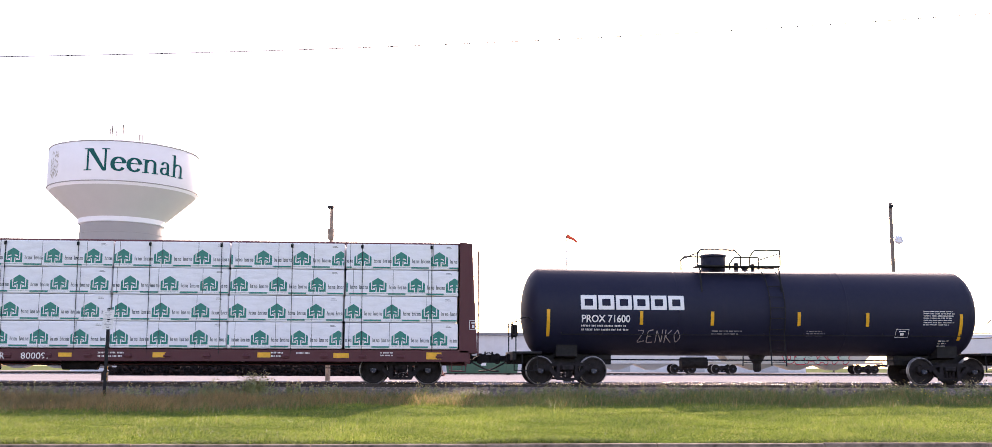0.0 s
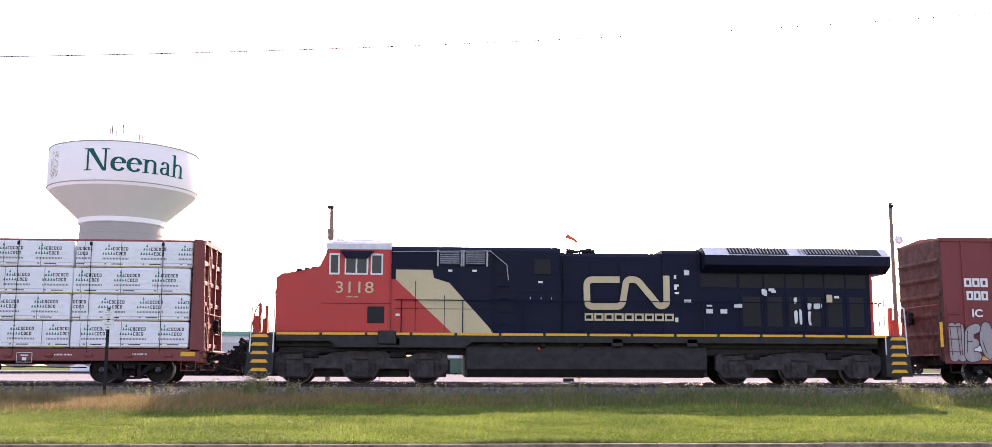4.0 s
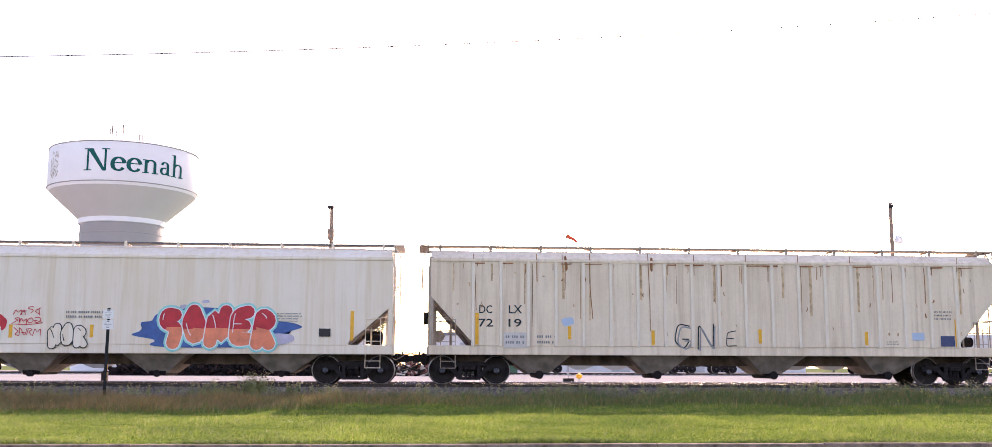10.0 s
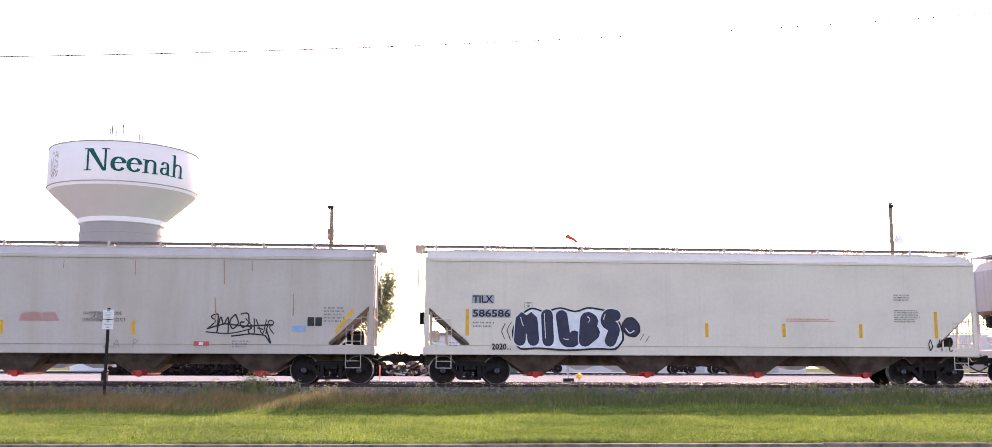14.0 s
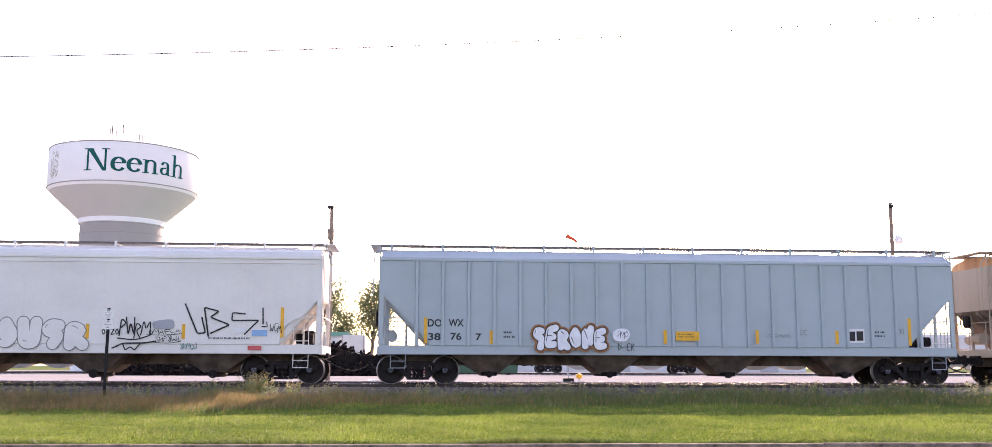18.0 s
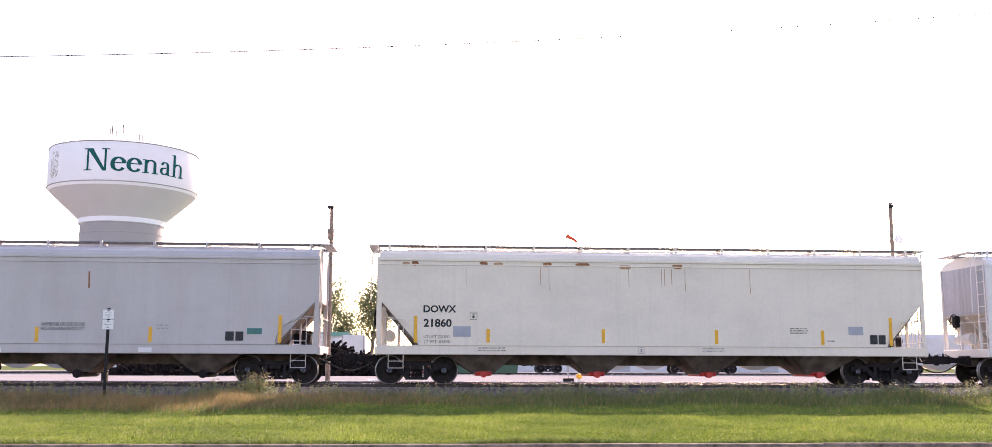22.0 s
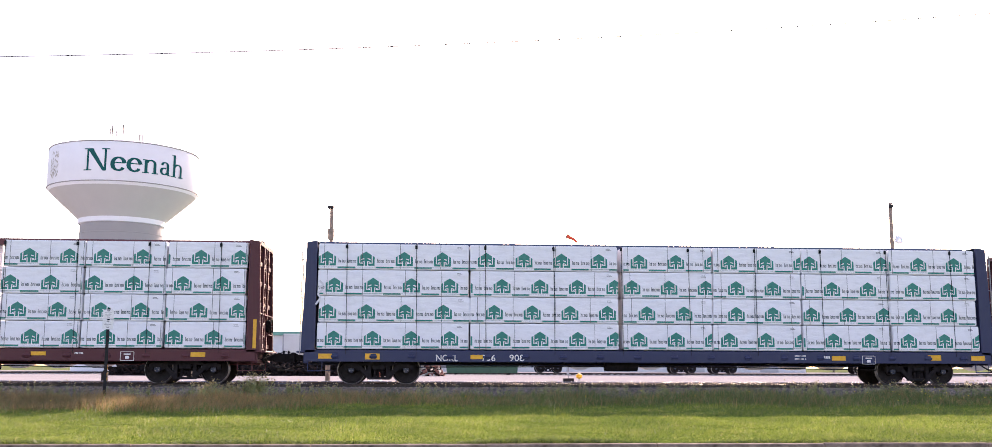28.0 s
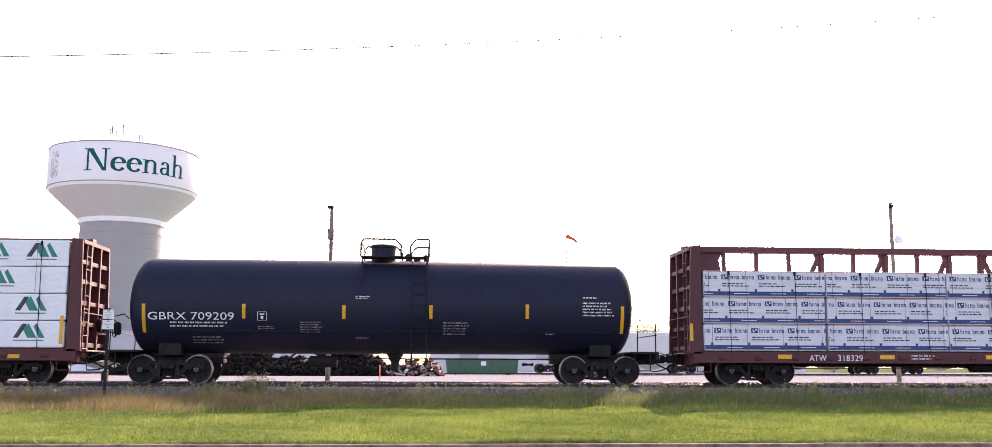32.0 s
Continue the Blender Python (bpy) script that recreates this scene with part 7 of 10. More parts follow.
def throw_up(car, x0, x1, z0, z1, word, fill, rim, line, seed, y, fat=0.56, edge=0.03):
    """Fat, crowded spray-painted letters: a rim, an outline, a fill and a highlight; two fills meet at mid height."""
    rnd = random.Random(seed)
    if isinstance(word, int):
        word = "".join(rnd.choice("SERKANOMBU") for _ in range(word))
    fills = fill if isinstance(fill, tuple) else (fill,)
    mats = [m for m in (*fills, rim, line) if m]
    cw, h = (x1 - x0) / len(word), z1 - z0
    w, mid = min(cw * fat, h * 0.36), z0 + h * 0.48
    for k, ch in enumerate(word):
        bm = bmesh.new()
        tilt, yy = rnd.uniform(-0.16, 0.16), y - 0.0016 * k
        grow, lift = rnd.uniform(0.9, 1.06), rnd.uniform(-0.02, 0.06) * h
        runs = []
        for pts in GLYPHS.get(ch, GLYPHS["O"]):
            p = [Vector((x0 + (k - 0.10) * cw + w * 0.5 + px * (cw * 1.2 - w) + tilt * (pz - 0.5) * h * 0.5, z0 + w / 2 + lift + pz * grow * (h - w))) for px, pz in pts]
            runs.append(soften(p, w * 0.9))
        for j, p in enumerate(runs):
            if rim:
                capped(bm, p, w + edge * 6, y + 0.0012 - 0.0001 * k - 0.00004 * j, mats.index(rim), 0.000015)
            capped(bm, p, w + 2 * edge, yy - 0.00008 * j, mats.index(line), 0.00003)
            capped(bm, p, w, yy - 0.0008 - 0.00008 * j, mats.index(fills[0]), 0.00003)
        if len(fills) > 1:
            bmesh.ops.bisect_plane(bm, geom=bm.verts[:] + bm.edges[:] + bm.faces[:], plane_co=(0, 0, mid + rnd.uniform(-0.05, 0.05) * h), plane_no=(0, 0, 1))
            for f in bm.faces:
                if f.material_index == 0 and f.calc_center_median().z > mid:
                    f.material_index = 1
        for p in runs[:2]:
            q = p[len(p) // 4:len(p) // 4 + max(3, len(p) // 3)]
            if len(q) > 1:
                stroke(bm, [v + Vector((-0.22 * w, 0.16 * w)) for v in q], edge * 0.8, yy - 0.0014, mats.index(line), 0.00001)
        decal("tag_letter", bm, mats, car, "fat spray-painted letter")


def scribble(car, x0, x1, z0, z1, n, mat, w, seed, y, wrap=None):
    """A quick hand-written tag: n slanted, looping letters that run together."""
    rnd, bm = random.Random(seed), bmesh.new()
    cw, h = (x1 - x0) / n, z1 - z0
    keys = "SEKRAZOWNPGD4M"
    for k in range(n):
        for j, pts in enumerate(GLYPHS[rnd.choice(keys)]):
            sx, sz, oz = rnd.uniform(0.9, 1.35), rnd.uniform(0.7, 1.0), rnd.uniform(0.0, 0.25)
            fx, fz = rnd.random() < 0.5, rnd.random() < 0.4
            p = [(x0 + k * cw + ((1 - px if fx else px) * sx + 0.18 * pz) * cw, z0 + min(oz + (1 - pz if fz else pz) * sz, 1.05) * h) for px, pz in pts]
            stroke(bm, soften(p, 0.7 * cw), w * rnd.uniform(0.75, 1.05), y - 0.00005 * (k + j))
    if n > 3 and rnd.random() < 0.6:
        p = [(x0 - 0.1 * cw, z0 + 0.08 * h), (x0 + (x1 - x0) * 0.6, z0 - 0.02 * h), (x1 + 0.5 * cw, z0 + 0.25 * h), (x1 + 0.1 * cw, z0 + 0.35 * h)]
        stroke(bm, soften(p, cw), w * 0.8, y - 0.0006)
    return decal("spray_tag", bm, mat, car, "hand-sprayed scrawl", wrap)


GLYPHS = {
    "D": [[(0.1, 1.0), (0.2, 0.0), (0.95, 0.45), (0.0, 1.0)]], "L": [[(0.0, 1.0), (0.25, 0.0), (0.9, 0.0), (0.95, 0.2)]], "A": [[(0.1, 0.0), (0.5, 1.0), (0.9, 0.0)], [(0.2, 0.4), (0.85, 0.3)]],
    "B": [[(0.1, 0.0), (0.3, 1.0), (0.9, 0.8), (0.35, 0.55), (1.0, 0.35), (0.15, 0.0)]], "S": [[(0.8, 0.95), (0.3, 1.0), (0.1, 0.7), (0.9, 0.5), (0.6, 0.0)]],
    "!": [[(0.4, 1.0), (0.5, 0.3)], [(0.48, 0.12), (0.56, 0.0)]], "Z": [[(0.1, 0.95), (0.9, 0.95), (0.05, 0.0), (1.0, 0.15)]], "E": [[(0.9, 1.0), (0.2, 0.9), (0.1, 0.0), (0.9, 0.05)], [(0.15, 0.5), (0.7, 0.5)]],
    "N": [[(0.1, 0.0), (0.15, 1.0), (0.85, 0.0), (0.9, 1.0)]], "K": [[(0.15, 1.0), (0.1, 0.0)], [(0.9, 0.95), (0.15, 0.5), (0.95, 0.0)]], "O": [[(0.5, 1.0), (0.05, 0.6), (0.4, 0.0), (0.95, 0.4), (0.5, 1.0)]],
    "4": [[(0.3, 1.0), (0.15, 0.4), (0.8, 0.45)], [(0.75, 1.0), (0.7, 0.0)]], ".": [[(0.4, 0.05), (0.5, 0.0)]], "R": [[(0.1, 0.0), (0.2, 1.0), (0.9, 0.75), (0.25, 0.5), (0.9, 0.0)]],
    "W": [[(0.0, 1.0), (0.25, 0.0), (0.5, 0.7), (0.75, 0.0), (1.0, 1.0)]], "P": [[(0.15, 0.0), (0.2, 1.0), (0.9, 0.75), (0.2, 0.45)]], "I": [[(0.5, 1.0), (0.5, 0.0)]], "T": [[(0.0, 0.95), (1.0, 1.0)], [(0.5, 1.0), (0.5, 0.0)]],
    "5": [[(0.9, 1.0), (0.25, 1.0), (0.2, 0.6), (0.85, 0.5), (0.8, 0.1), (0.1, 0.0)]], "2": [[(0.1, 0.8), (0.5, 1.0), (0.85, 0.7), (0.1, 0.0), (0.95, 0.05)]], "0": [[(0.5, 1.0), (0.1, 0.5), (0.5, 0.0), (0.9, 0.5), (0.5, 1.0)]],
    "G": [[(0.9, 0.9), (0.3, 1.0), (0.1, 0.3), (0.6, 0.0), (0.9, 0.4), (0.5, 0.4)]], "U": [[(0.1, 1.0), (0.2, 0.0), (0.8, 0.0), (0.9, 1.0)]], "H": [[(0.15, 1.0), (0.1, 0.0)], [(0.85, 1.0), (0.9, 0.0)], [(0.1, 0.5), (0.9, 0.5)]],
    "C": [[(0.9, 0.85), (0.4, 1.0), (0.05, 0.5), (0.4, 0.0), (0.9, 0.15)]], "J": [[(0.2, 1.0), (0.8, 1.0), (0.75, 0.1), (0.3, 0.0), (0.05, 0.3)]], "F": [[(0.95, 0.95), (0.2, 1.0), (0.1, 0.0)], [(0.15, 0.5), (0.75, 0.55)]],
    "M": [[(0.0, 0.0), (0.15, 1.0), (0.5, 0.3), (0.85, 1.0), (1.0, 0.0)]], "X": [[(0.0, 1.0), (1.0, 0.0)], [(0.9, 1.0), (0.1, 0.0)]],
}


def tag_word(car, word, x0, x1, z0, z1, mat, w, y, wrap=None):
    """A word in hand-drawn strokes."""
    bm, cw = bmesh.new(), (x1 - x0) / len(word)
    for k, ch in enumerate(word):
        for j, pts in enumerate(GLYPHS.get(ch, [])):
            stroke(bm, soften([(x0 + (k + 0.08 + 0.84 * px) * cw, z0 + pz * (z1 - z0)) for px, pz in pts], 0.22 * cw), w, y - 0.00005 * (k + j))
    return decal("spray_tag", bm, mat, car, "hand-sprayed letters", wrap)


# t0
blocks(t0, -6.18, -2.66, 2.45, 2.93, 6, M_WHITE, y=-0.0006, wrap=SHELL_A)
text(t0, "PROX 71600", -6.12, -4.51, 2.03, 2.28, M_WHITE, y=-0.0012, wrap=SHELL_A, bold=0.020)
bars(t0, -6.13, -4.52, 1.70, 1.95, 2, M_WHITE, y=-0.0018, wrap=SHELL_A, seed=3)
reflector(t0, -7.23, 1.57, 2.45, 0.11, y=-0.0024, wrap=SHELL_A)
reflector(t0, -4.13, 1.96, 2.41, 0.11, y=-0.0030, wrap=SHELL_A)
reflector(t0, -1.74, 1.95, 2.41, 0.11, y=-0.0036, wrap=SHELL_A)
reflector(t0, 1.21, 1.95, 2.41, 0.11, y=-0.0042, wrap=SHELL_A)
reflector(t0, 3.57, 1.94, 2.40, 0.11, y=-0.0048, wrap=SHELL_A)
reflector(t0, 6.83, 1.50, 2.38, 0.11, y=-0.0054, wrap=SHELL_A)
tag_word(t0, "ZENKO", -4.27, -2.74, 1.38, 1.80, M_SILVER, 0.03, y=-0.0060, wrap=SHELL_A)
bars(t0, 5.51, 6.63, 1.96, 2.48, 7, M_WHITE, y=-0.0066, wrap=SHELL_A, seed=11)
frame_mark(t0, 4.58, 5.04, 1.59, 1.87, M_WHITE, y=-0.0072, wrap=SHELL_A)
bars(t0, 6.16, 6.53, 1.25, 1.50, 3, M_WHITE, y=-0.0078, wrap=SHELL_A, seed=13)
bars(t0, -1.74, -0.68, 1.60, 1.79, 2, M_FAINT, y=-0.0084, wrap=SHELL_A, seed=14)
bars(t0, 1.50, 2.15, 1.58, 1.79, 3, M_FAINT, y=-0.0090, wrap=SHELL_A, seed=15)
# t23
text(t23, "GBRX 709209", -7.64, -4.93, 2.03, 2.27, M_WHITE, y=-0.0006, wrap=SHELL_B)
bars(t23, -6.95, -5.07, 1.75, 1.97, 2, M_WHITE, y=-0.0012, wrap=SHELL_B, seed=18)
reflector(t23, -7.77, 1.62, 2.53, 0.11, y=-0.0018, wrap=SHELL_B)
reflector(t23, -4.62, 2.08, 2.54, 0.11, y=-0.0024, wrap=SHELL_B)
reflector(t23, -1.43, 2.08, 2.52, 0.11, y=-0.0030, wrap=SHELL_B)
reflector(t23, 1.38, 2.10, 2.54, 0.11, y=-0.0036, wrap=SHELL_B)
reflector(t23, 4.53, 2.12, 2.59, 0.11, y=-0.0042, wrap=SHELL_B)
reflector(t23, 7.68, 1.66, 2.55, 0.11, y=-0.0048, wrap=SHELL_B)
frame_mark(t23, -4.19, -3.89, 2.02, 2.30, M_WHITE, y=-0.0054, wrap=SHELL_B)
bars(t23, -4.17, -3.57, 1.72, 1.84, 2, M_FAINT, y=-0.0060, wrap=SHELL_B, seed=26)
bars(t23, -2.83, -2.07, 1.61, 1.99, 5, M_FAINT, y=-0.0066, wrap=SHELL_B, seed=27)
bars(t23, -1.06, -0.57, 2.71, 2.83, 2, M_WHITE, y=-0.0072, wrap=SHELL_B, seed=28)
bars(t23, 1.78, 2.70, 1.55, 2.00, 5, M_FAINT, y=-0.0078, wrap=SHELL_B, seed=29)
bars(t23, 6.36, 7.43, 2.17, 2.67, 5, M_WHITE, y=-0.0084, wrap=SHELL_B, seed=30)
bars(t23, 6.37, 6.85, 2.75, 2.85, 1, M_WHITE, y=-0.0090, wrap=SHELL_B, seed=31)
bars(t23, 5.17, 5.44, 1.59, 1.65, 1, M_WHITE, y=-0.0096, wrap=SHELL_B, seed=32)
bars(t23, -6.27, -5.24, 1.25, 1.51, 3, M_FAINT, y=-0.0102, wrap=SHELL_B, seed=33)
bars(t23, -1.05, -0.57, 1.42, 1.52, 2, M_FAINT, y=-0.0108, wrap=SHELL_B, seed=34)
# b1
text(b1, "UCIR", -3.76, -3.18, 0.76, 0.97, M_WHITE, y=-1.4566)
text(b1, "800097", -2.68, -1.76, 0.77, 0.97, M_WHITE, y=-1.4572)
panel(b1, -10.21, -9.78, 0.80, 1.02, M_YELLOW, y=-1.4578)
panel(b1, -7.23, -6.80, 0.81, 0.97, M_YELLOW, y=-1.4584)
panel(b1, -4.76, -4.37, 0.80, 0.96, M_YELLOW, y=-1.4590)
bars(b1, -6.69, -6.05, 0.87, 0.96, 1, M_WHITE, y=-1.4596, seed=41)
bars(b1, -9.47, -9.04, 0.82, 0.99, 2, M_WHITE, y=-1.4602, seed=42)
# b1
panel(b1, -1.53, -1.12, 0.84, 0.97, M_YELLOW, y=-1.4608)
panel(b1, 1.39, 1.80, 0.83, 0.99, M_YELLOW, y=-1.4614)
panel(b1, 4.68, 5.09, 0.84, 1.00, M_YELLOW, y=-1.4620)
panel(b1, 7.09, 7.59, 0.83, 0.99, M_YELLOW, y=-1.4626)
panel(b1, 10.08, 10.57, 0.80, 1.02, M_YELLOW, y=-1.4632)
bars(b1, -0.31, 0.53, 0.78, 1.00, 2, M_WHITE, y=-1.4638, seed=49)
bars(b1, 5.11, 5.55, 0.80, 1.02, 2, M_WHITE, y=-1.4644, seed=50)
bars(b1, 5.91, 6.39, 0.91, 1.01, 1, M_WHITE, y=-1.4650, seed=51)
bars(b1, 8.60, 9.10, 0.86, 1.02, 2, M_WHITE, y=-1.4656, seed=52)
frame_mark(b1, 11.47, 11.72, 1.76, 2.07, M_WHITE, y=-1.4662)
# x2
brush(x2, [(6.04, 3.60), (4.65, 3.58), (4.66, 2.41), (6.41, 2.42), (6.42, 3.60), (6.79, 3.60), (7.78, 2.39), (8.14, 2.44), (8.15, 3.72)], M_WHITE, 0.28, y=-1.5526)
blocks(x2, -8.60, -7.74, 3.30, 3.60, 3, M_WHITE, y=-1.5532)
blocks(x2, -7.34, -6.64, 3.31, 3.61, 3, M_WHITE, y=-1.5538)
blocks(x2, -6.24, -5.71, 3.32, 3.62, 2, M_WHITE, y=-1.5544)
blocks(x2, -8.54, -7.76, 2.85, 3.16, 3, M_WHITE, y=-1.5550)
blocks(x2, -7.35, -6.64, 2.86, 3.17, 3, M_WHITE, y=-1.5556)
blocks(x2, -6.23, -5.73, 2.87, 3.18, 2, M_WHITE, y=-1.5562)
text(x2, "IC", -8.37, -8.00, 2.28, 2.55, M_WHITE, y=-1.5568, bold=0.030)
text(x2, "533", -7.32, -6.69, 2.28, 2.56, M_WHITE, y=-1.5574, bold=0.030)
text(x2, "262", -6.16, -5.53, 2.29, 2.57, M_WHITE, y=-1.5580, bold=0.030)
frame_mark(x2, -4.86, -4.61, 2.28, 2.56, M_WHITE, y=-1.5586)
reflector(x2, -9.48, 1.28, 2.11, 0.11, y=-1.5592)
reflector(x2, 9.38, 1.24, 2.14, 0.11, y=-1.5598)
panel(x2, -8.23, -7.77, 0.84, 0.96, M_YELLOW, y=-1.5604)
panel(x2, -5.80, -5.30, 0.71, 0.85, M_YELLOW, y=-1.5610)
panel(x2, -2.61, -2.14, 0.73, 0.86, M_YELLOW, y=-1.5616)
panel(x2, 0.80, 1.30, 0.74, 0.88, M_YELLOW, y=-1.5622)
panel(x2, 4.33, 4.80, 0.73, 0.87, M_YELLOW, y=-1.5628)
panel(x2, 6.19, 6.66, 0.74, 0.88, M_YELLOW, y=-1.5634)
panel(x2, 8.08, 8.58, 0.87, 1.01, M_YELLOW, y=-1.5640)
panel(x2, -8.47, -7.97, 1.13, 1.31, M_PATCHW, y=-1.5646)
panel(x2, 7.96, 8.56, 1.15, 1.35, M_PATCHW, y=-1.5652)
panel(x2, -1.72, -1.42, 1.02, 1.14, M_PATCHW, y=-1.5658)
panel(x2, 0.95, 1.21, 1.06, 1.16, M_PATCHW, y=-1.5664)
throw_up(x2, -9.24, -7.60, 0.78, 2.08, "HEO", M_SILVER, None, M_SMOKE, 3, y=-1.5670)
throw_up(x2, -7.09, -4.52, 0.67, 1.99, "RACS", M_SILVER, None, M_SMOKE, 5, y=-1.5760)
throw_up(x2, -4.39, -3.33, 0.68, 1.81, "ER", M_SILVER, None, M_SMOKE, 7, y=-1.5850)
throw_up(x2, 2.25, 4.53, 0.71, 2.16, "ICPE", M_SILVER, None, M_SMOKE, 9, y=-1.5940)
throw_up(x2, 5.14, 7.67, 0.72, 2.12, "JOSER", M_SILVER, None, M_SMOKE, 12, y=-1.6030)
blob(x2, [(4.40, 1.86), (4.79, 1.92), (5.06, 1.56), (5.00, 1.30), (4.59, 1.27), (4.36, 1.45)], M_MINT, y=-1.6120)
scribble(x2, 0.19, 1.22, 1.51, 1.78, 6, M_TEALS, 0.025, 4, y=-1.6126)
scribble(x2, 8.80, 9.35, 3.06, 3.31, 4, M_PATCHW, 0.022, 6, y=-1.6132)
scribble(x2, 8.79, 9.34, 2.77, 3.02, 4, M_PATCHW, 0.022, 8, y=-1.6138)
scribble(x2, 7.88, 8.52, 1.37, 1.82, 5, M_PATCHW, 0.014, 9, y=-1.6144)
panel(x2, 5.63, 6.04, 1.18, 1.48, M_INK, y=-1.6150)
blocks(x2, -2.08, -1.03, 0.67, 0.89, 5, M_FAINT, y=-1.6156)
# l3
text(l3, "3118", -8.13, -6.91, 2.93, 3.30, M_CREAM, y=-1.5106)
bars(l3, -7.78, -7.31, 2.73, 2.83, 1, M_CREAM, y=-1.5112, seed=93)
# l3
brush(l3, [(1.28, 3.48), (0.16, 3.47), (0.17, 2.57), (1.35, 2.58), (1.51, 3.49), (1.87, 3.49), (2.62, 2.59), (2.87, 2.65), (2.87, 3.63)], M_CREAM, 0.22, y=-1.0678)
blocks(l3, 0.05, 3.12, 2.10, 2.35, 9, M_CREAM, y=-1.0684)
panel(l3, 3.53, 3.66, 3.65, 3.82, M_PATCHW, y=-1.0690)
panel(l3, 3.13, 3.21, 3.52, 3.65, M_PATCHW, y=-1.0696)
panel(l3, 3.13, 3.23, 3.16, 3.33, M_PATCHW, y=-1.0702)
panel(l3, 3.47, 3.70, 2.72, 2.83, M_PATCHW, y=-1.0708)
panel(l3, 4.21, 4.44, 2.37, 2.52, M_PATCHW, y=-1.0714)
panel(l3, 4.70, 4.93, 2.37, 2.52, M_PATCHW, y=-1.0720)
panel(l3, 5.17, 5.45, 2.57, 2.69, M_PATCHW, y=-1.0726)
panel(l3, 6.14, 6.27, 3.02, 3.21, M_PATCHW, y=-1.0732)
panel(l3, 6.38, 6.58, 3.13, 3.23, M_PATCHW, y=-1.0738)
panel(l3, 4.23, 4.42, 2.60, 2.66, M_PATCHW, y=-1.0744)
panel(l3, 3.14, 3.25, 2.07, 2.22, M_PATCHW, y=-1.0750)
# l3
# white shapes painted on for bright sky seen through openings in the radiator hood
blob(l3, [(7.23, 2.89), (7.34, 2.96), (7.35, 2.77), (7.26, 2.68)], M_PATCHW, y=-1.0756)
blob(l3, [(7.23, 2.47), (7.36, 2.51), (7.36, 2.08), (7.25, 2.02)], M_PATCHW, y=-1.0762)
blob(l3, [(7.41, 2.57), (7.51, 2.49), (7.51, 2.00), (7.42, 2.02)], M_PATCHW, y=-1.0768)
blob(l3, [(7.71, 2.75), (7.86, 2.73), (7.83, 2.53), (7.71, 2.51)], M_PATCHW, y=-1.0774)
blob(l3, [(7.93, 2.75), (8.23, 2.73), (8.20, 2.56), (7.91, 2.53)], M_PATCHW, y=-1.0780)
blob(l3, [(7.71, 2.47), (7.84, 2.45), (7.78, 2.21), (7.84, 1.98), (7.73, 2.00)], M_PATCHW, y=-1.0786)
panel(l3, 8.38, 8.58, 2.77, 3.03, M_CREAM, y=-1.0792)
panel(l3, 8.65, 8.82, 2.91, 2.99, M_PATCHW, y=-1.0798)
panel(l3, 6.21, 6.32, 2.97, 3.16, M_PATCHW, y=-1.0804)
panel(l3, 6.47, 6.63, 3.08, 3.17, M_PATCHW, y=-1.0810)
panel(l3, 3.48, 3.59, 3.65, 3.83, M_PATCHW, y=-1.0816)
# b4
text(b4, "WRWK", -8.54, -7.86, 0.71, 0.91, M_WHITE, y=-1.4566)
panel(b4, -10.99, -10.47, 0.84, 0.99, M_YELLOW, y=-1.4572)
bars(b4, -9.87, -9.10, 0.85, 0.95, 1, M_WHITE, y=-1.4578, seed=123)
frame_mark(b4, -11.24, -10.96, 3.00, 3.28, M_WHITE, y=-1.4584)
# b4
panel(b4, 10.92, 11.38, 0.87, 1.01, M_YELLOW, y=-1.4590)
bars(b4, 7.00, 7.58, 0.82, 0.93, 1, M_WHITE, y=-1.4596, seed=127)
bars(b4, 9.42, 10.01, 0.85, 0.95, 1, M_WHITE, y=-1.4602, seed=128)
frame_mark(b4, 5.85, 6.33, 0.66, 0.97, M_WHITE, y=-1.4608)
# h5
text(h5, "DOWX", -7.36, -6.34, 2.48, 2.75, M_INK, y=-1.5566, bold=0.024)
text(h5, "21122", -7.36, -6.41, 2.04, 2.28, M_INK, y=-1.5572, bold=0.024)
bars(h5, -7.32, -6.37, 1.45, 1.72, 2, M_GREYINK, y=-1.5578, seed=133)
frame_mark(h5, -5.69, -5.44, 2.27, 2.51, M_GREYINK, y=-1.5584)
reflector(h5, -7.87, 1.41, 2.33, 0.11, y=-1.5590)
reflector(h5, -5.65, 1.44, 1.88, 0.11, y=-1.5596)
reflector(h5, -2.27, 1.46, 1.86, 0.11, y=-1.5602)
reflector(h5, 1.68, 1.38, 1.87, 0.11, y=-1.5608)
reflector(h5, 4.98, 1.39, 1.89, 0.11, y=-1.5614)
reflector(h5, 7.82, 1.39, 2.34, 0.11, y=-1.5620)
throw_up(h5, -5.55, -4.01, 1.34, 1.99, "POGEU", P_CREAM, None, M_NAVYS, 3, y=-1.5626)
scribble(h5, -3.90, -3.66, 1.39, 1.61, 3, M_INK, 0.02, 4, y=-1.5716)
scribble(h5, -8.93, -8.02, 3.24, 3.79, 5, M_INK, 0.025, 5, y=-1.5722)
scribble(h5, -8.90, -7.89, 2.57, 3.30, 5, M_INK, 0.025, 6, y=-1.5728)
scribble(h5, -9.08, -8.80, 3.67, 3.87, 2, M_INK, 0.02, 7, y=-1.5734)
throw_up(h5, -0.35, 2.04, 1.17, 2.21, "SELER", P_CREAM, None, M_INK, 21, y=-1.5740)
throw_up(h5, 3.54, 6.29, 0.94, 2.05, "ALOR", P_CREAM, None, M_INK, 23, y=-1.5830)
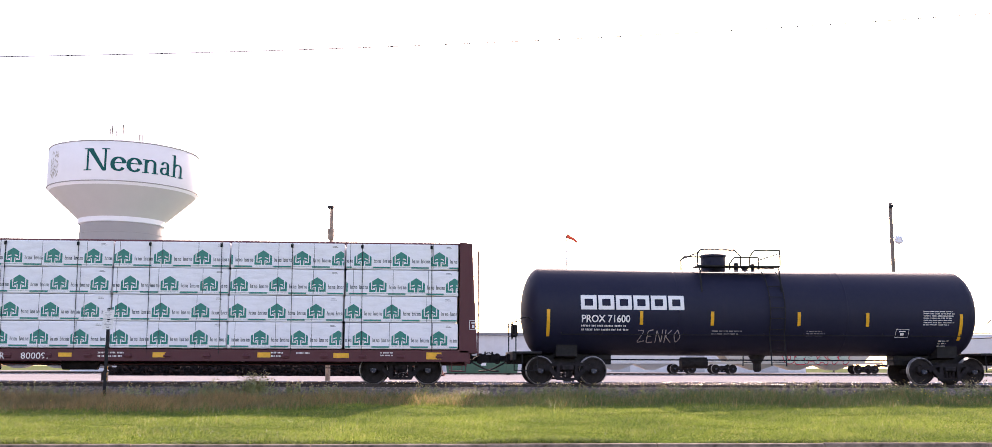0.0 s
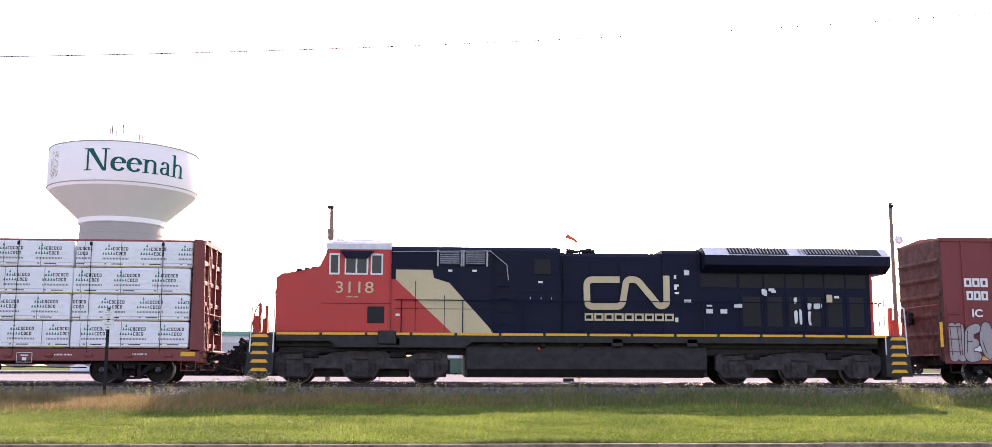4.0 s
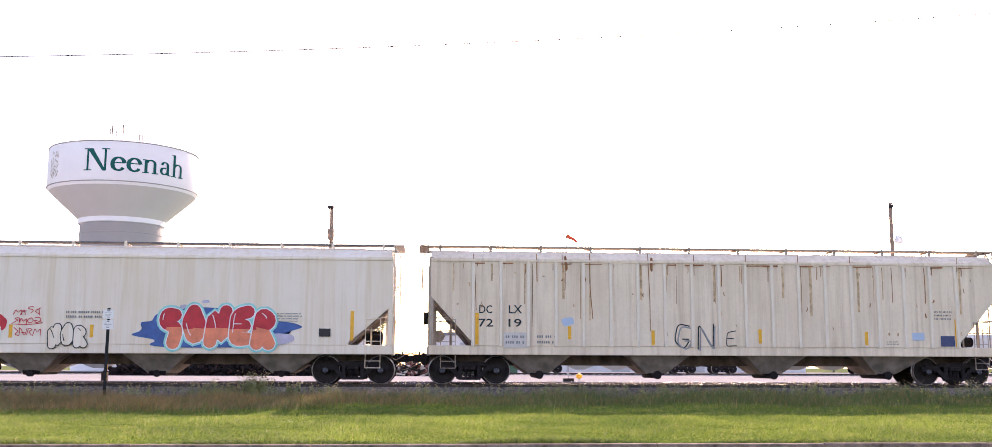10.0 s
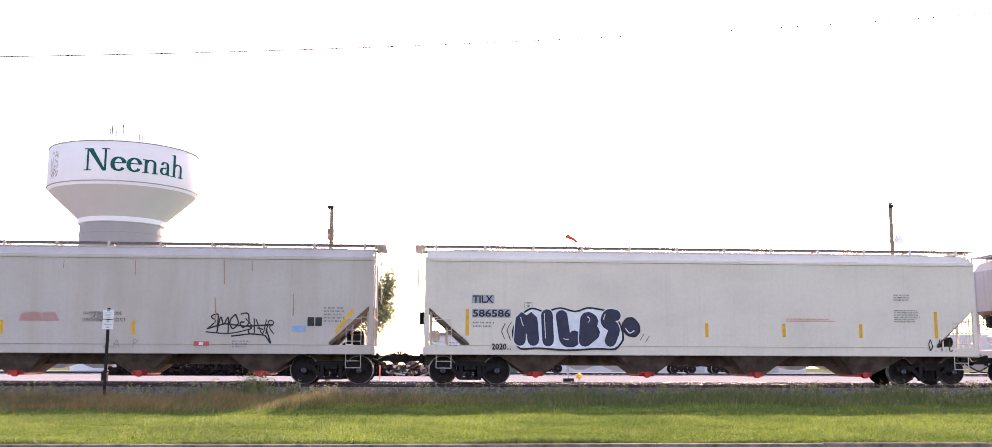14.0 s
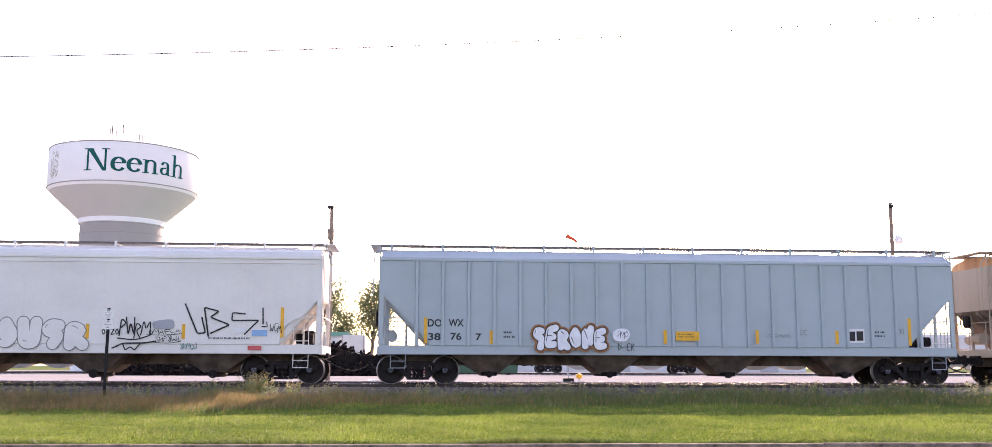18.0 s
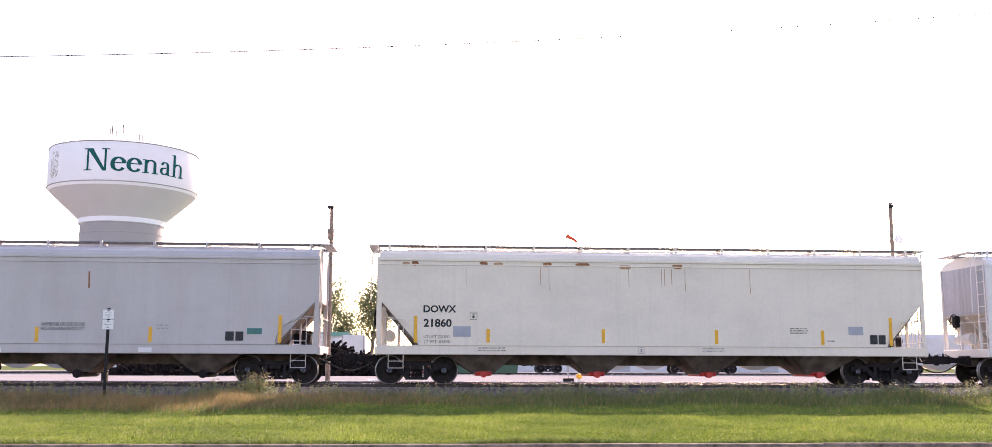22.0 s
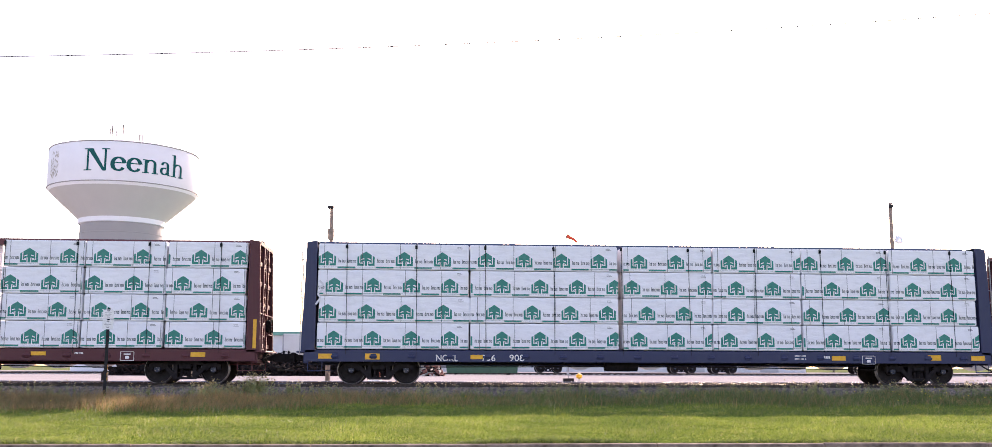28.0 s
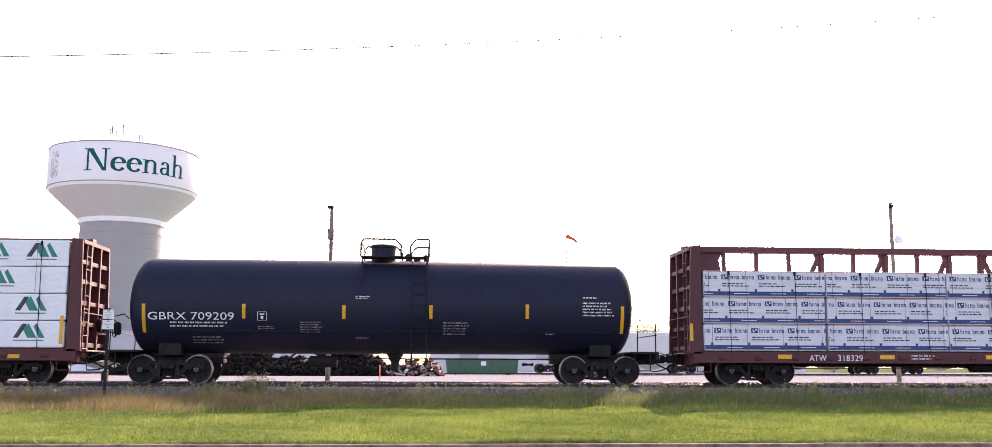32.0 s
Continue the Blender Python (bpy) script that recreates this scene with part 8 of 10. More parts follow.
tag_word(h5, "DTUK", 1.98, 2.63, 1.75, 2.10, M_INK, 0.025, y=-1.5920)
blob(h5, [(-3.61, 0.93), (-3.57, 1.29), (-3.41, 1.47), (-3.13, 1.58), (-2.84, 1.56), (-2.55, 1.44), (-2.41, 1.20), (-2.37, 0.93)], M_TEALS, y=-1.5926)
blob(h5, [(-2.99, 1.76), (-3.05, 2.06), (-2.87, 1.90), (-2.78, 2.10), (-2.68, 1.92), (-2.52, 2.03), (-2.62, 1.78), (-2.64, 1.60), (-2.94, 1.60)], M_TEALS, y=-1.5932)
brush(h5, [(-3.63, 0.91), (-3.59, 1.29), (-3.41, 1.49), (-3.13, 1.60), (-2.96, 1.56), (-2.92, 1.72), (-3.03, 2.02), (-2.86, 1.88), (-2.78, 2.10), (-2.68, 1.90), (-2.52, 2.00), (-2.62, 1.74), (-2.64, 1.56), (-2.45, 1.32), (-2.37, 0.91)], M_INK, 0.03, y=-1.5938)
brush(h5, [(-3.04, 1.43), (-3.23, 1.43), (-3.25, 1.33), (-3.06, 1.27), (-3.10, 1.17), (-3.29, 1.17)], M_INK, 0.025, y=-1.5944)
scribble(h5, -1.80, -0.83, 1.46, 2.05, 4, M_BLUES, 0.03, 9, y=-1.5950)
blocks(h5, -5.19, -4.00, 1.02, 1.15, 12, M_GREYINK, y=-1.5956)
panel(h5, 6.55, 6.78, 1.51, 1.86, M_NAVYP, y=-1.5962)
panel(h5, 6.81, 7.04, 1.51, 1.86, M_NAVYP, y=-1.5968)
scribble(h5, 7.08, 7.83, 1.30, 2.13, 4, M_INK, 0.025, 10, y=-1.5974)
panel(h5, 6.58, 7.18, 0.93, 1.22, M_PATCHG, y=-1.5980)
bars(h5, 5.96, 7.39, 1.98, 2.44, 4, M_GREYINK, y=-1.5986, seed=159)
bars(h5, -0.62, 1.03, 1.05, 1.29, 3, M_GREYINK, y=-1.5992, seed=160)
frame_mark(h5, -5.76, -5.35, 1.02, 1.18, M_GREYINK, y=-1.5998)
# h6
panel(h6, -7.59, -5.85, 1.23, 2.57, M_PATCHB, y=-1.5566)
text(h6, "CCBX", -7.59, -6.95, 2.20, 2.45, M_INK, y=-1.5572, bold=0.040)
text(h6, "59812", -7.59, -6.87, 1.86, 2.10, M_INK, y=-1.5578, bold=0.040)
frame_mark(h6, -6.16, -5.88, 2.03, 2.31, M_INK, y=-1.5584)
bars(h6, -7.54, -6.21, 1.33, 1.55, 2, M_INK, y=-1.5590, seed=167)
reflector(h6, -7.96, 1.30, 2.18, 0.11, y=-1.5596)
reflector(h6, -5.38, 1.41, 1.87, 0.11, y=-1.5602)
reflector(h6, 0.01, 1.68, 2.13, 0.11, y=-1.5608)
reflector(h6, 5.37, 1.28, 1.76, 0.11, y=-1.5614)
reflector(h6, 7.96, 1.40, 2.21, 0.11, y=-1.5620)
throw_up(h6, -4.89, -0.87, 0.90, 1.99, "SERIO", (M_LILAC, M_CREAMS), None, M_INK, 31, y=-1.5626)
throw_up(h6, 0.73, 4.84, 0.93, 2.03, "KENMS", (M_LILAC, M_CREAMS), None, M_INK, 33, y=-1.5716)
scribble(h6, -5.78, -5.25, 1.37, 1.89, 4, M_INK, 0.02, 3, y=-1.5818)
scribble(h6, -0.61, -0.07, 1.56, 1.84, 4, M_INK, 0.018, 4, y=-1.5824)
scribble(h6, 5.55, 6.29, 1.68, 1.97, 4, M_INK, 0.02, 5, y=-1.5830)
scribble(h6, 5.54, 6.28, 1.39, 1.64, 5, M_INK, 0.02, 6, y=-1.5836)
tag_word(h6, "DAN!IS", -0.79, -0.03, 1.00, 1.20, M_INK, 0.018, y=-1.5842)
tag_word(h6, "MEW", 4.79, 5.42, 0.98, 1.14, M_INK, 0.018, y=-1.5848)
panel(h6, 6.68, 6.93, 1.41, 1.70, M_INK, y=-1.5854)
panel(h6, 6.95, 7.21, 1.42, 1.70, M_INK, y=-1.5860)
panel(h6, 7.40, 7.82, 1.42, 1.62, M_BLUEINK, y=-1.5866)
reflector(h6, -4.31, 1.34, 1.80, 0.11, y=-1.5872)
reflector(h6, -2.52, 1.31, 1.75, 0.11, y=-1.5878)
reflector(h6, -0.81, 1.36, 1.76, 0.11, y=-1.5884)
reflector(h6, 2.34, 1.27, 1.74, 0.11, y=-1.5890)
# h7
text(h7, "DC", -7.97, -7.54, 2.30, 2.56, M_INK, y=-1.5566, bold=0.010)
text(h7, "LX", -7.00, -6.56, 2.30, 2.57, M_INK, y=-1.5572, bold=0.010)
text(h7, "72", -7.99, -7.51, 1.86, 2.12, M_INK, y=-1.5578, bold=0.010)
text(h7, "19", -7.01, -6.58, 1.86, 2.12, M_INK, y=-1.5584, bold=0.010)
panel(h7, -7.17, -6.33, 1.18, 1.68, M_CREAMS, y=-1.5590)
bars(h7, -7.10, -6.37, 1.22, 1.58, 2, M_GREYINK, y=-1.5596, seed=196)
bars(h7, -6.07, -5.37, 1.23, 1.59, 2, M_GREYINK, y=-1.5602, seed=197)
reflector(h7, -8.04, 1.28, 2.31, 0.11, y=-1.5608)
reflector(h7, -5.00, 1.47, 1.89, 0.11, y=-1.5614)
reflector(h7, -2.23, 1.29, 1.77, 0.11, y=-1.5620)
reflector(h7, 1.37, 1.36, 1.83, 0.11, y=-1.5626)
reflector(h7, 5.00, 1.32, 1.77, 0.11, y=-1.5632)
reflector(h7, 8.13, 1.29, 2.20, 0.11, y=-1.5638)
tag_word(h7, "GN", -1.66, -0.07, 1.15, 2.00, M_INK, 0.04, y=-1.5644)
tag_word(h7, "GN", -1.56, -0.03, 1.11, 1.92, M_FAINT, 0.05, y=-1.5650)
tag_word(h7, "E.", 0.13, 1.16, 1.26, 1.77, M_INK, 0.03, y=-1.5656)
panel(h7, 7.56, 8.05, 1.29, 1.64, M_NAVYP, y=-1.5662)
panel(h7, 6.58, 7.00, 1.49, 1.74, M_PATCHB, y=-1.5668)
bars(h7, 5.69, 6.15, 1.30, 1.45, 2, M_GREYINK, y=-1.5674, seed=209)
blob(h7, [(-5.30, 2.13), (-4.90, 2.20), (-4.83, 1.97), (-5.19, 1.87)], M_PATCHB, y=-1.5680)
bars(h7, 7.38, 8.09, 2.12, 2.47, 3, M_GREYINK, y=-1.5686, seed=211)
brush(h7, [(-8.17, 4.24), (-8.10, 3.33), (-8.07, 2.39)], M_RUSTR, 0.023, y=-1.5692)
brush(h7, [(-4.32, 4.29), (-4.31, 3.16), (-4.23, 2.14)], M_RUSTR, 0.027, y=-1.5698)
brush(h7, [(-2.37, 4.31), (-2.32, 2.76), (-2.32, 1.75)], M_RUSTR, 0.023, y=-1.5704)
brush(h7, [(-0.82, 4.27), (-0.81, 3.60)], M_RUSTR, 0.023, y=-1.5710)
brush(h7, [(0.95, 4.29), (0.93, 3.41)], M_RUSTR, 0.023, y=-1.5716)
brush(h7, [(4.53, 4.28), (4.53, 2.82)], M_RUSTL, 0.032, y=-1.5722)
brush(h7, [(8.28, 4.28), (8.19, 2.85)], M_RUSTL, 0.027, y=-1.5728)
brush(h7, [(-5.24, 4.26), (-5.20, 3.66)], M_RUSTR, 0.018, y=-1.5734)
brush(h7, [(2.74, 4.31), (2.73, 3.74)], M_RUSTR, 0.023, y=-1.5740)
brush(h7, [(-6.09, 4.25), (-6.07, 3.34)], M_RUSTL, 0.036, y=-1.5746)
blob(h7, [(-5.18, 4.18), (-5.10, 4.22), (-5.04, 3.76), (-5.12, 3.68)], M_RUSTR, y=-1.5752)
blob(h7, [(-2.29, 4.19), (-2.20, 4.17), (-2.21, 3.69), (-2.30, 3.75)], M_RUSTR, y=-1.5758)
# h8
text(h8, "DOWX", -7.86, -6.79, 2.45, 2.71, M_INK, y=-1.5566, bold=0.030)
text(h8, "69123", -7.83, -6.94, 2.01, 2.27, M_INK, y=-1.5572, bold=0.030)
frame_mark(h8, -6.36, -6.14, 2.23, 2.47, M_GREYINK, y=-1.5578)
bars(h8, -7.76, -5.70, 1.49, 1.71, 2, M_INK, y=-1.5584, seed=228)
reflector(h8, -8.17, 1.46, 2.32, 0.11, y=-1.5590)
reflector(h8, -2.43, 1.43, 1.84, 0.11, y=-1.5596)
reflector(h8, 0.06, 1.45, 1.85, 0.11, y=-1.5602)
reflector(h8, 8.25, 1.39, 2.34, 0.11, y=-1.5608)
reflector(h8, -5.39, 1.42, 1.82, 0.11, y=-1.5614)
blob(h8, [(-5.53, 2.02), (-5.58, 2.28), (-5.35, 2.46), (-4.80, 2.53), (-4.55, 2.33), (-4.08, 2.29), (-3.59, 2.58), (-3.03, 2.50), (-2.98, 2.26), (-2.75, 2.16), (-2.54, 1.98), (-2.59, 1.71), (-2.79, 1.61), (-2.82, 1.23), (-3.13, 1.07), (-4.13, 1.17), (-4.73, 1.06), (-5.32, 1.12), (-5.31, 1.72)], M_REDS, y=-1.5620)
brush(h8, [(-5.25, 2.44), (-4.96, 1.06)], M_SPRAYW, 0.52, y=-1.5626)
brush(h8, [(-4.49, 2.47), (-4.77, 1.90), (-4.21, 1.09)], M_SPRAYW, 0.44, y=-1.5632)
brush(h8, [(-2.96, 2.38), (-3.72, 2.33), (-3.74, 1.85), (-2.92, 1.73), (-3.02, 1.25), (-3.71, 1.13)], M_SPRAYW, 0.50, y=-1.5638)
brush(h8, [(-5.25, 2.40), (-4.97, 1.10)], M_NAVYS, 0.44, y=-1.5644)
brush(h8, [(-4.51, 2.43), (-4.77, 1.90), (-4.23, 1.13)], M_NAVYS, 0.36, y=-1.5650)
brush(h8, [(-3.00, 2.36), (-3.70, 2.31), (-3.72, 1.87), (-2.98, 1.73), (-3.08, 1.27), (-3.68, 1.17)], M_NAVYS, 0.42, y=-1.5656)
blob(h8, [(-3.98, 2.13), (-3.74, 2.25), (-3.47, 2.07), (-3.60, 1.77), (-3.87, 1.53), (-4.16, 1.73)], M_REDS, y=-1.5662)
tag_word(h8, "KWP5", -4.63, -3.93, 1.07, 1.23, M_SPRAYW, 0.02, y=-1.5668)
blob(h8, [(1.20, 1.53), (1.65, 1.68), (1.54, 1.94), (1.95, 1.98), (2.01, 2.19), (2.53, 2.29), (3.15, 2.44), (3.98, 2.41), (4.70, 2.31), (5.33, 2.19), (5.64, 2.03), (6.37, 1.95), (6.74, 1.81), (6.15, 1.64), (5.88, 1.48), (6.35, 1.36), (5.83, 1.19), (4.59, 1.15), (2.53, 1.14), (1.81, 1.21), (2.12, 1.38)], M_BLUES, y=-1.5674)
blob(h8, [(5.73, 1.62), (6.36, 1.58), (6.46, 1.38), (5.94, 1.21), (5.63, 1.38)], M_LILAC, y=-1.5680)
blob(h8, [(2.77, 2.48), (2.98, 2.52), (3.02, 2.40), (2.79, 2.38)], M_LILAC, y=-1.5686)
blob(h8, [(3.46, 2.65), (3.69, 2.67), (3.71, 2.57), (3.48, 2.55)], M_LILAC, y=-1.5692)
throw_up(h8, 2.16, 5.84, 1.10, 2.45, "SONER", (M_ORNG, M_REDS), M_TEALS, M_SPRAYW, 51, y=-1.5698)
scribble(h8, -2.37, -1.60, 2.14, 2.40, 4, M_REDS, 0.025, 2, y=-1.5788)
scribble(h8, -2.40, -1.55, 1.84, 2.08, 4, M_REDS, 0.025, 3, y=-1.5794)
scribble(h8, -2.35, -1.54, 1.44, 1.74, 4, M_REDS, 0.025, 4, y=-1.5800)
throw_up(h8, -1.26, -0.08, 1.10, 1.85, "NOR", P_RUSTY, None, M_INK, 55, y=-1.5806)
scribble(h8, -7.04, -6.11, 1.51, 2.03, 4, M_GREYINK, 0.018, 5, y=-1.5896)
scribble(h8, -9.39, -8.40, 3.20, 3.87, 5, M_INK, 0.018, 6, y=-1.5902)
scribble(h8, -9.39, -8.16, 2.60, 3.30, 4, M_INK, 0.018, 7, y=-1.5908)
brush(h8, [(-9.44, 4.15), (-9.17, 4.03), (-9.04, 4.17), (-8.87, 4.03), (-8.69, 4.18), (-8.52, 4.03), (-8.36, 4.12)], M_INK, 0.02, y=-1.5914)
panel(h8, 7.20, 7.57, 1.51, 1.77, M_INK, y=-1.5920)
bars(h8, 5.85, 6.68, 1.93, 2.26, 4, M_GREYINK, y=-1.5926, seed=257)
bars(h8, -0.75, 0.84, 1.99, 2.28, 2, M_GREYINK, y=-1.5932, seed=258)
# h9
text(h9, "CCBX", -7.92, -7.02, 2.34, 2.58, M_INK, y=-1.5566, bold=0.024)
text(h9, "72102", -7.89, -6.99, 1.94, 2.18, M_INK, y=-1.5572, bold=0.024)
frame_mark(h9, -5.52, -5.26, 2.07, 2.31, M_INK, y=-1.5578)
bars(h9, -7.97, -6.10, 1.56, 1.82, 2, M_INK, y=-1.5584, seed=263)
reflector(h9, -8.39, 1.42, 2.41, 0.11, y=-1.5590)
reflector(h9, -5.33, 1.51, 1.95, 0.11, y=-1.5596)
reflector(h9, -1.84, 1.51, 1.95, 0.11, y=-1.5602)
reflector(h9, 1.33, 1.53, 1.97, 0.11, y=-1.5608)
reflector(h9, 3.24, 1.52, 1.97, 0.11, y=-1.5614)
reflector(h9, 5.48, 1.51, 1.98, 0.11, y=-1.5620)
reflector(h9, 7.40, 1.58, 2.45, 0.11, y=-1.5626)
text(h9, "CAUTION - BEFORE", -1.90, -0.99, 2.16, 2.26, M_REDINK, y=-1.5632)
text(h9, "UNLOADING ATTACH", -1.94, -0.93, 2.04, 2.14, M_REDINK, y=-1.5638)
text(h9, "GROUND CONNECTION", -1.95, -0.90, 1.94, 2.04, M_REDINK, y=-1.5644)
text(h9, "HAMMERING ON SIDE", 1.06, 2.25, 2.16, 2.26, M_INK, y=-1.5650)
text(h9, "OF CAR WILL", 1.29, 2.06, 2.06, 2.16, M_INK, y=-1.5656)
text(h9, "CONTAMINATE PRODUCT", 1.00, 2.35, 1.94, 2.06, M_INK, y=-1.5662)
scribble(h9, -9.66, -8.87, 3.13, 3.47, 4, M_REDINK, 0.025, 3, y=-1.5668)
panel(h9, 7.49, 7.70, 1.87, 2.16, M_INK, y=-1.5674)
panel(h9, 7.72, 7.93, 1.87, 2.16, M_INK, y=-1.5680)
panel(h9, 7.48, 7.92, 1.63, 1.83, M_BLUEINK, y=-1.5686)
bars(h9, 8.00, 8.59, 1.96, 2.51, 6, M_GREYINK, y=-1.5692, seed=281)
panel(h9, -4.37, -3.92, 1.14, 1.30, M_REDINK, y=-1.5698)
panel(h9, -4.21, -4.08, 1.16, 1.26, M_PATCHW, y=-1.5704)
panel(h9, 3.91, 4.37, 1.18, 1.34, M_REDINK, y=-1.5710)
panel(h9, 4.06, 4.20, 1.20, 1.30, M_PATCHW, y=-1.5716)
bars(h9, 4.63, 5.19, 1.16, 1.41, 3, M_GREYINK, y=-1.5722, seed=286)
# h10
panel(h10, -7.78, -7.04, 2.62, 2.90, M_PATCHG, y=-1.5566)
text(h10, "TILX", -7.74, -7.08, 2.64, 2.88, M_INK, y=-1.5572, bold=0.024)
panel(h10, -7.77, -6.50, 2.16, 2.44, M_PATCHG, y=-1.5578)
text(h10, "586586", -7.75, -6.52, 2.18, 2.42, M_INK, y=-1.5584, bold=0.024)
bars(h10, -7.73, -6.90, 1.78, 2.02, 2, M_GREYINK, y=-1.5590, seed=292)
frame_mark(h10, -6.05, -5.79, 2.47, 2.67, M_GREYINK, y=-1.5596)
reflector(h10, -7.92, 1.57, 2.43, 0.11, y=-1.5602)
reflector(h10, 0.01, 1.56, 2.02, 0.11, y=-1.5608)
reflector(h10, 2.62, 1.57, 2.02, 0.11, y=-1.5614)
reflector(h10, 5.25, 1.56, 2.02, 0.11, y=-1.5620)
reflector(h10, 7.86, 1.56, 2.45, 0.11, y=-1.5626)
blob(h10, [(-6.49, 1.72), (-6.28, 2.22), (-5.83, 2.53), (-5.38, 2.37), (-4.88, 2.54), (-4.37, 2.38), (-3.98, 2.54), (-3.47, 2.47), (-3.06, 2.35), (-2.80, 1.84), (-2.75, 1.44), (-3.02, 1.10), (-3.63, 1.14), (-4.63, 1.07), (-5.63, 1.15), (-6.22, 1.10), (-6.41, 1.36)], M_INK, y=-1.5632)
blob(h10, [(-6.43, 1.72), (-6.23, 2.18), (-5.81, 2.47), (-5.38, 2.31), (-4.88, 2.48), (-4.37, 2.32), (-3.97, 2.48), (-3.47, 2.41), (-3.10, 2.31), (-2.86, 1.82), (-2.81, 1.46), (-3.07, 1.16), (-3.63, 1.20), (-4.63, 1.13), (-5.63, 1.21), (-6.20, 1.16), (-6.35, 1.38)], M_SPRAYW, y=-1.5638)
throw_up(h10, -6.33, -2.88, 1.19, 2.44, "MILBS", M_NAVYS, None, M_SPRAYW, 61, y=-1.5644)
blob(h10, [(-2.85, 1.98), (-2.69, 2.19), (-2.45, 2.21), (-2.24, 1.99), (-2.21, 1.71), (-2.39, 1.52), (-2.67, 1.58), (-2.84, 1.78)], M_INK, y=-1.5734)
blob(h10, [(-2.79, 1.98), (-2.67, 2.13), (-2.44, 2.15), (-2.30, 1.97), (-2.27, 1.73), (-2.41, 1.60), (-2.65, 1.64), (-2.78, 1.80)], M_NAVYS, y=-1.5740)
brush(h10, [(-2.72, 1.84), (-2.59, 1.66), (-2.42, 1.76)], M_SPRAYW, 0.035, y=-1.5746)
brush(h10, [(-6.68, 1.98), (-6.81, 1.72), (-6.70, 1.46)], M_INK, 0.025, y=-1.5752)
brush(h10, [(-6.48, 2.02), (-6.63, 1.76), (-6.51, 1.42)], M_INK, 0.025, y=-1.5758)
brush(h10, [(-2.23, 1.44), (-2.11, 1.65)], M_INK, 0.02, y=-1.5764)
brush(h10, [(-2.06, 1.38), (-1.92, 1.59)], M_INK, 0.02, y=-1.5770)
text(h10, "2020...", -7.12, -6.49, 1.12, 1.32, M_INK, y=-1.5776, bold=0.020)
tag_word(h10, "O.4.E.", 7.54, 8.60, 1.13, 1.52, M_INK, 0.035, y=-1.5782)
bars(h10, 2.69, 4.46, 2.05, 2.19, 2, M_REDINK, y=-1.5788, seed=311)
bars(h10, 6.43, 7.11, 2.77, 3.02, 3, M_GREYINK, y=-1.5794, seed=312)
bars(h10, 6.41, 7.34, 2.05, 2.50, 6, M_GREYINK, y=-1.5800, seed=313)
bars(h10, -8.50, -8.11, 1.19, 1.35, 2, M_GREYINK, y=-1.5806, seed=314)
# h11
text(h11, "CCBX", -8.19, -7.28, 2.37, 2.60, M_INK, y=-1.5566, bold=0.024)
text(h11, "71460", -8.15, -7.26, 1.91, 2.15, M_INK, y=-1.5572, bold=0.024)
bars(h11, -8.13, -6.59, 1.60, 1.81, 2, M_INK, y=-1.5578, seed=318)
frame_mark(h11, -5.77, -5.53, 2.14, 2.36, M_GREYINK, y=-1.5584)
reflector(h11, -6.27, 1.55, 2.00, 0.11, y=-1.5590)
reflector(h11, -2.20, 1.55, 1.99, 0.11, y=-1.5596)
reflector(h11, 1.87, 1.55, 1.99, 0.11, y=-1.5602)
text(h11, "CAUTION - BEFORE", -1.60, -0.55, 2.15, 2.25, M_REDINK, y=-1.5608)
text(h11, "UNLOADING ATTACH", -1.65, -0.50, 2.05, 2.15, M_REDINK, y=-1.5614)
text(h11, "GROUND CONNECTION", -1.66, -0.44, 1.95, 2.05, M_REDINK, y=-1.5620)
text(h11, "HAMMERING ON SIDE", 0.31, 1.49, 2.17, 2.27, M_INK, y=-1.5626)
text(h11, "OF CAR WILL", 0.54, 1.26, 2.07, 2.17, M_INK, y=-1.5632)
text(h11, "CONTAMINATE PRODUCT", 0.26, 1.62, 1.95, 2.07, M_INK, y=-1.5638)
tag_word(h11, "SPAIZ", -5.40, -2.86, 1.50, 2.25, M_FAINT, 0.045, y=-1.5644)
scribble(h11, 4.17, 5.45, 1.59, 2.28, 4, M_INK, 0.045, 3, y=-1.5650)
scribble(h11, 5.35, 6.33, 1.45, 2.06, 3, M_INK, 0.04, 4, y=-1.5656)
brush(h11, [(4.17, 1.74), (4.74, 1.91), (5.35, 1.83), (6.27, 1.88)], M_INK, 0.05, y=-1.5662)
brush(h11, [(4.95, 1.51), (5.56, 1.59), (6.01, 1.55), (6.21, 1.27), (6.04, 1.76)], M_INK, 0.045, y=-1.5668)
panel(h11, -4.52, -4.09, 1.18, 1.32, M_REDINK, y=-1.5674)
panel(h11, 3.78, 4.26, 1.20, 1.34, M_REDINK, y=-1.5680)
panel(h11, 3.94, 4.08, 1.22, 1.32, M_PATCHW, y=-1.5686)
panel(h11, 7.35, 7.56, 1.85, 2.13, M_INK, y=-1.5692)
panel(h11, 7.60, 7.81, 1.85, 2.13, M_INK, y=-1.5698)
panel(h11, 6.86, 7.29, 1.68, 1.86, M_BLUEINK, y=-1.5704)
bars(h11, 7.87, 8.53, 1.93, 2.46, 5, M_GREYINK, y=-1.5710, seed=340)
brush(h11, [(8.26, 1.65), (8.80, 2.39)], M_YELLOW, 0.1, y=-1.5716)
bars(h11, 4.99, 5.56, 1.11, 1.37, 3, M_GREYINK, y=-1.5722, seed=342)
tag_word(h11, "JAV", -8.14, -7.81, 1.05, 1.32, M_INK, 0.02, y=-1.5728)
tag_word(h11, "DHV", -3.79, -2.91, 1.11, 1.34, M_FAINT, 0.025, y=-1.5734)
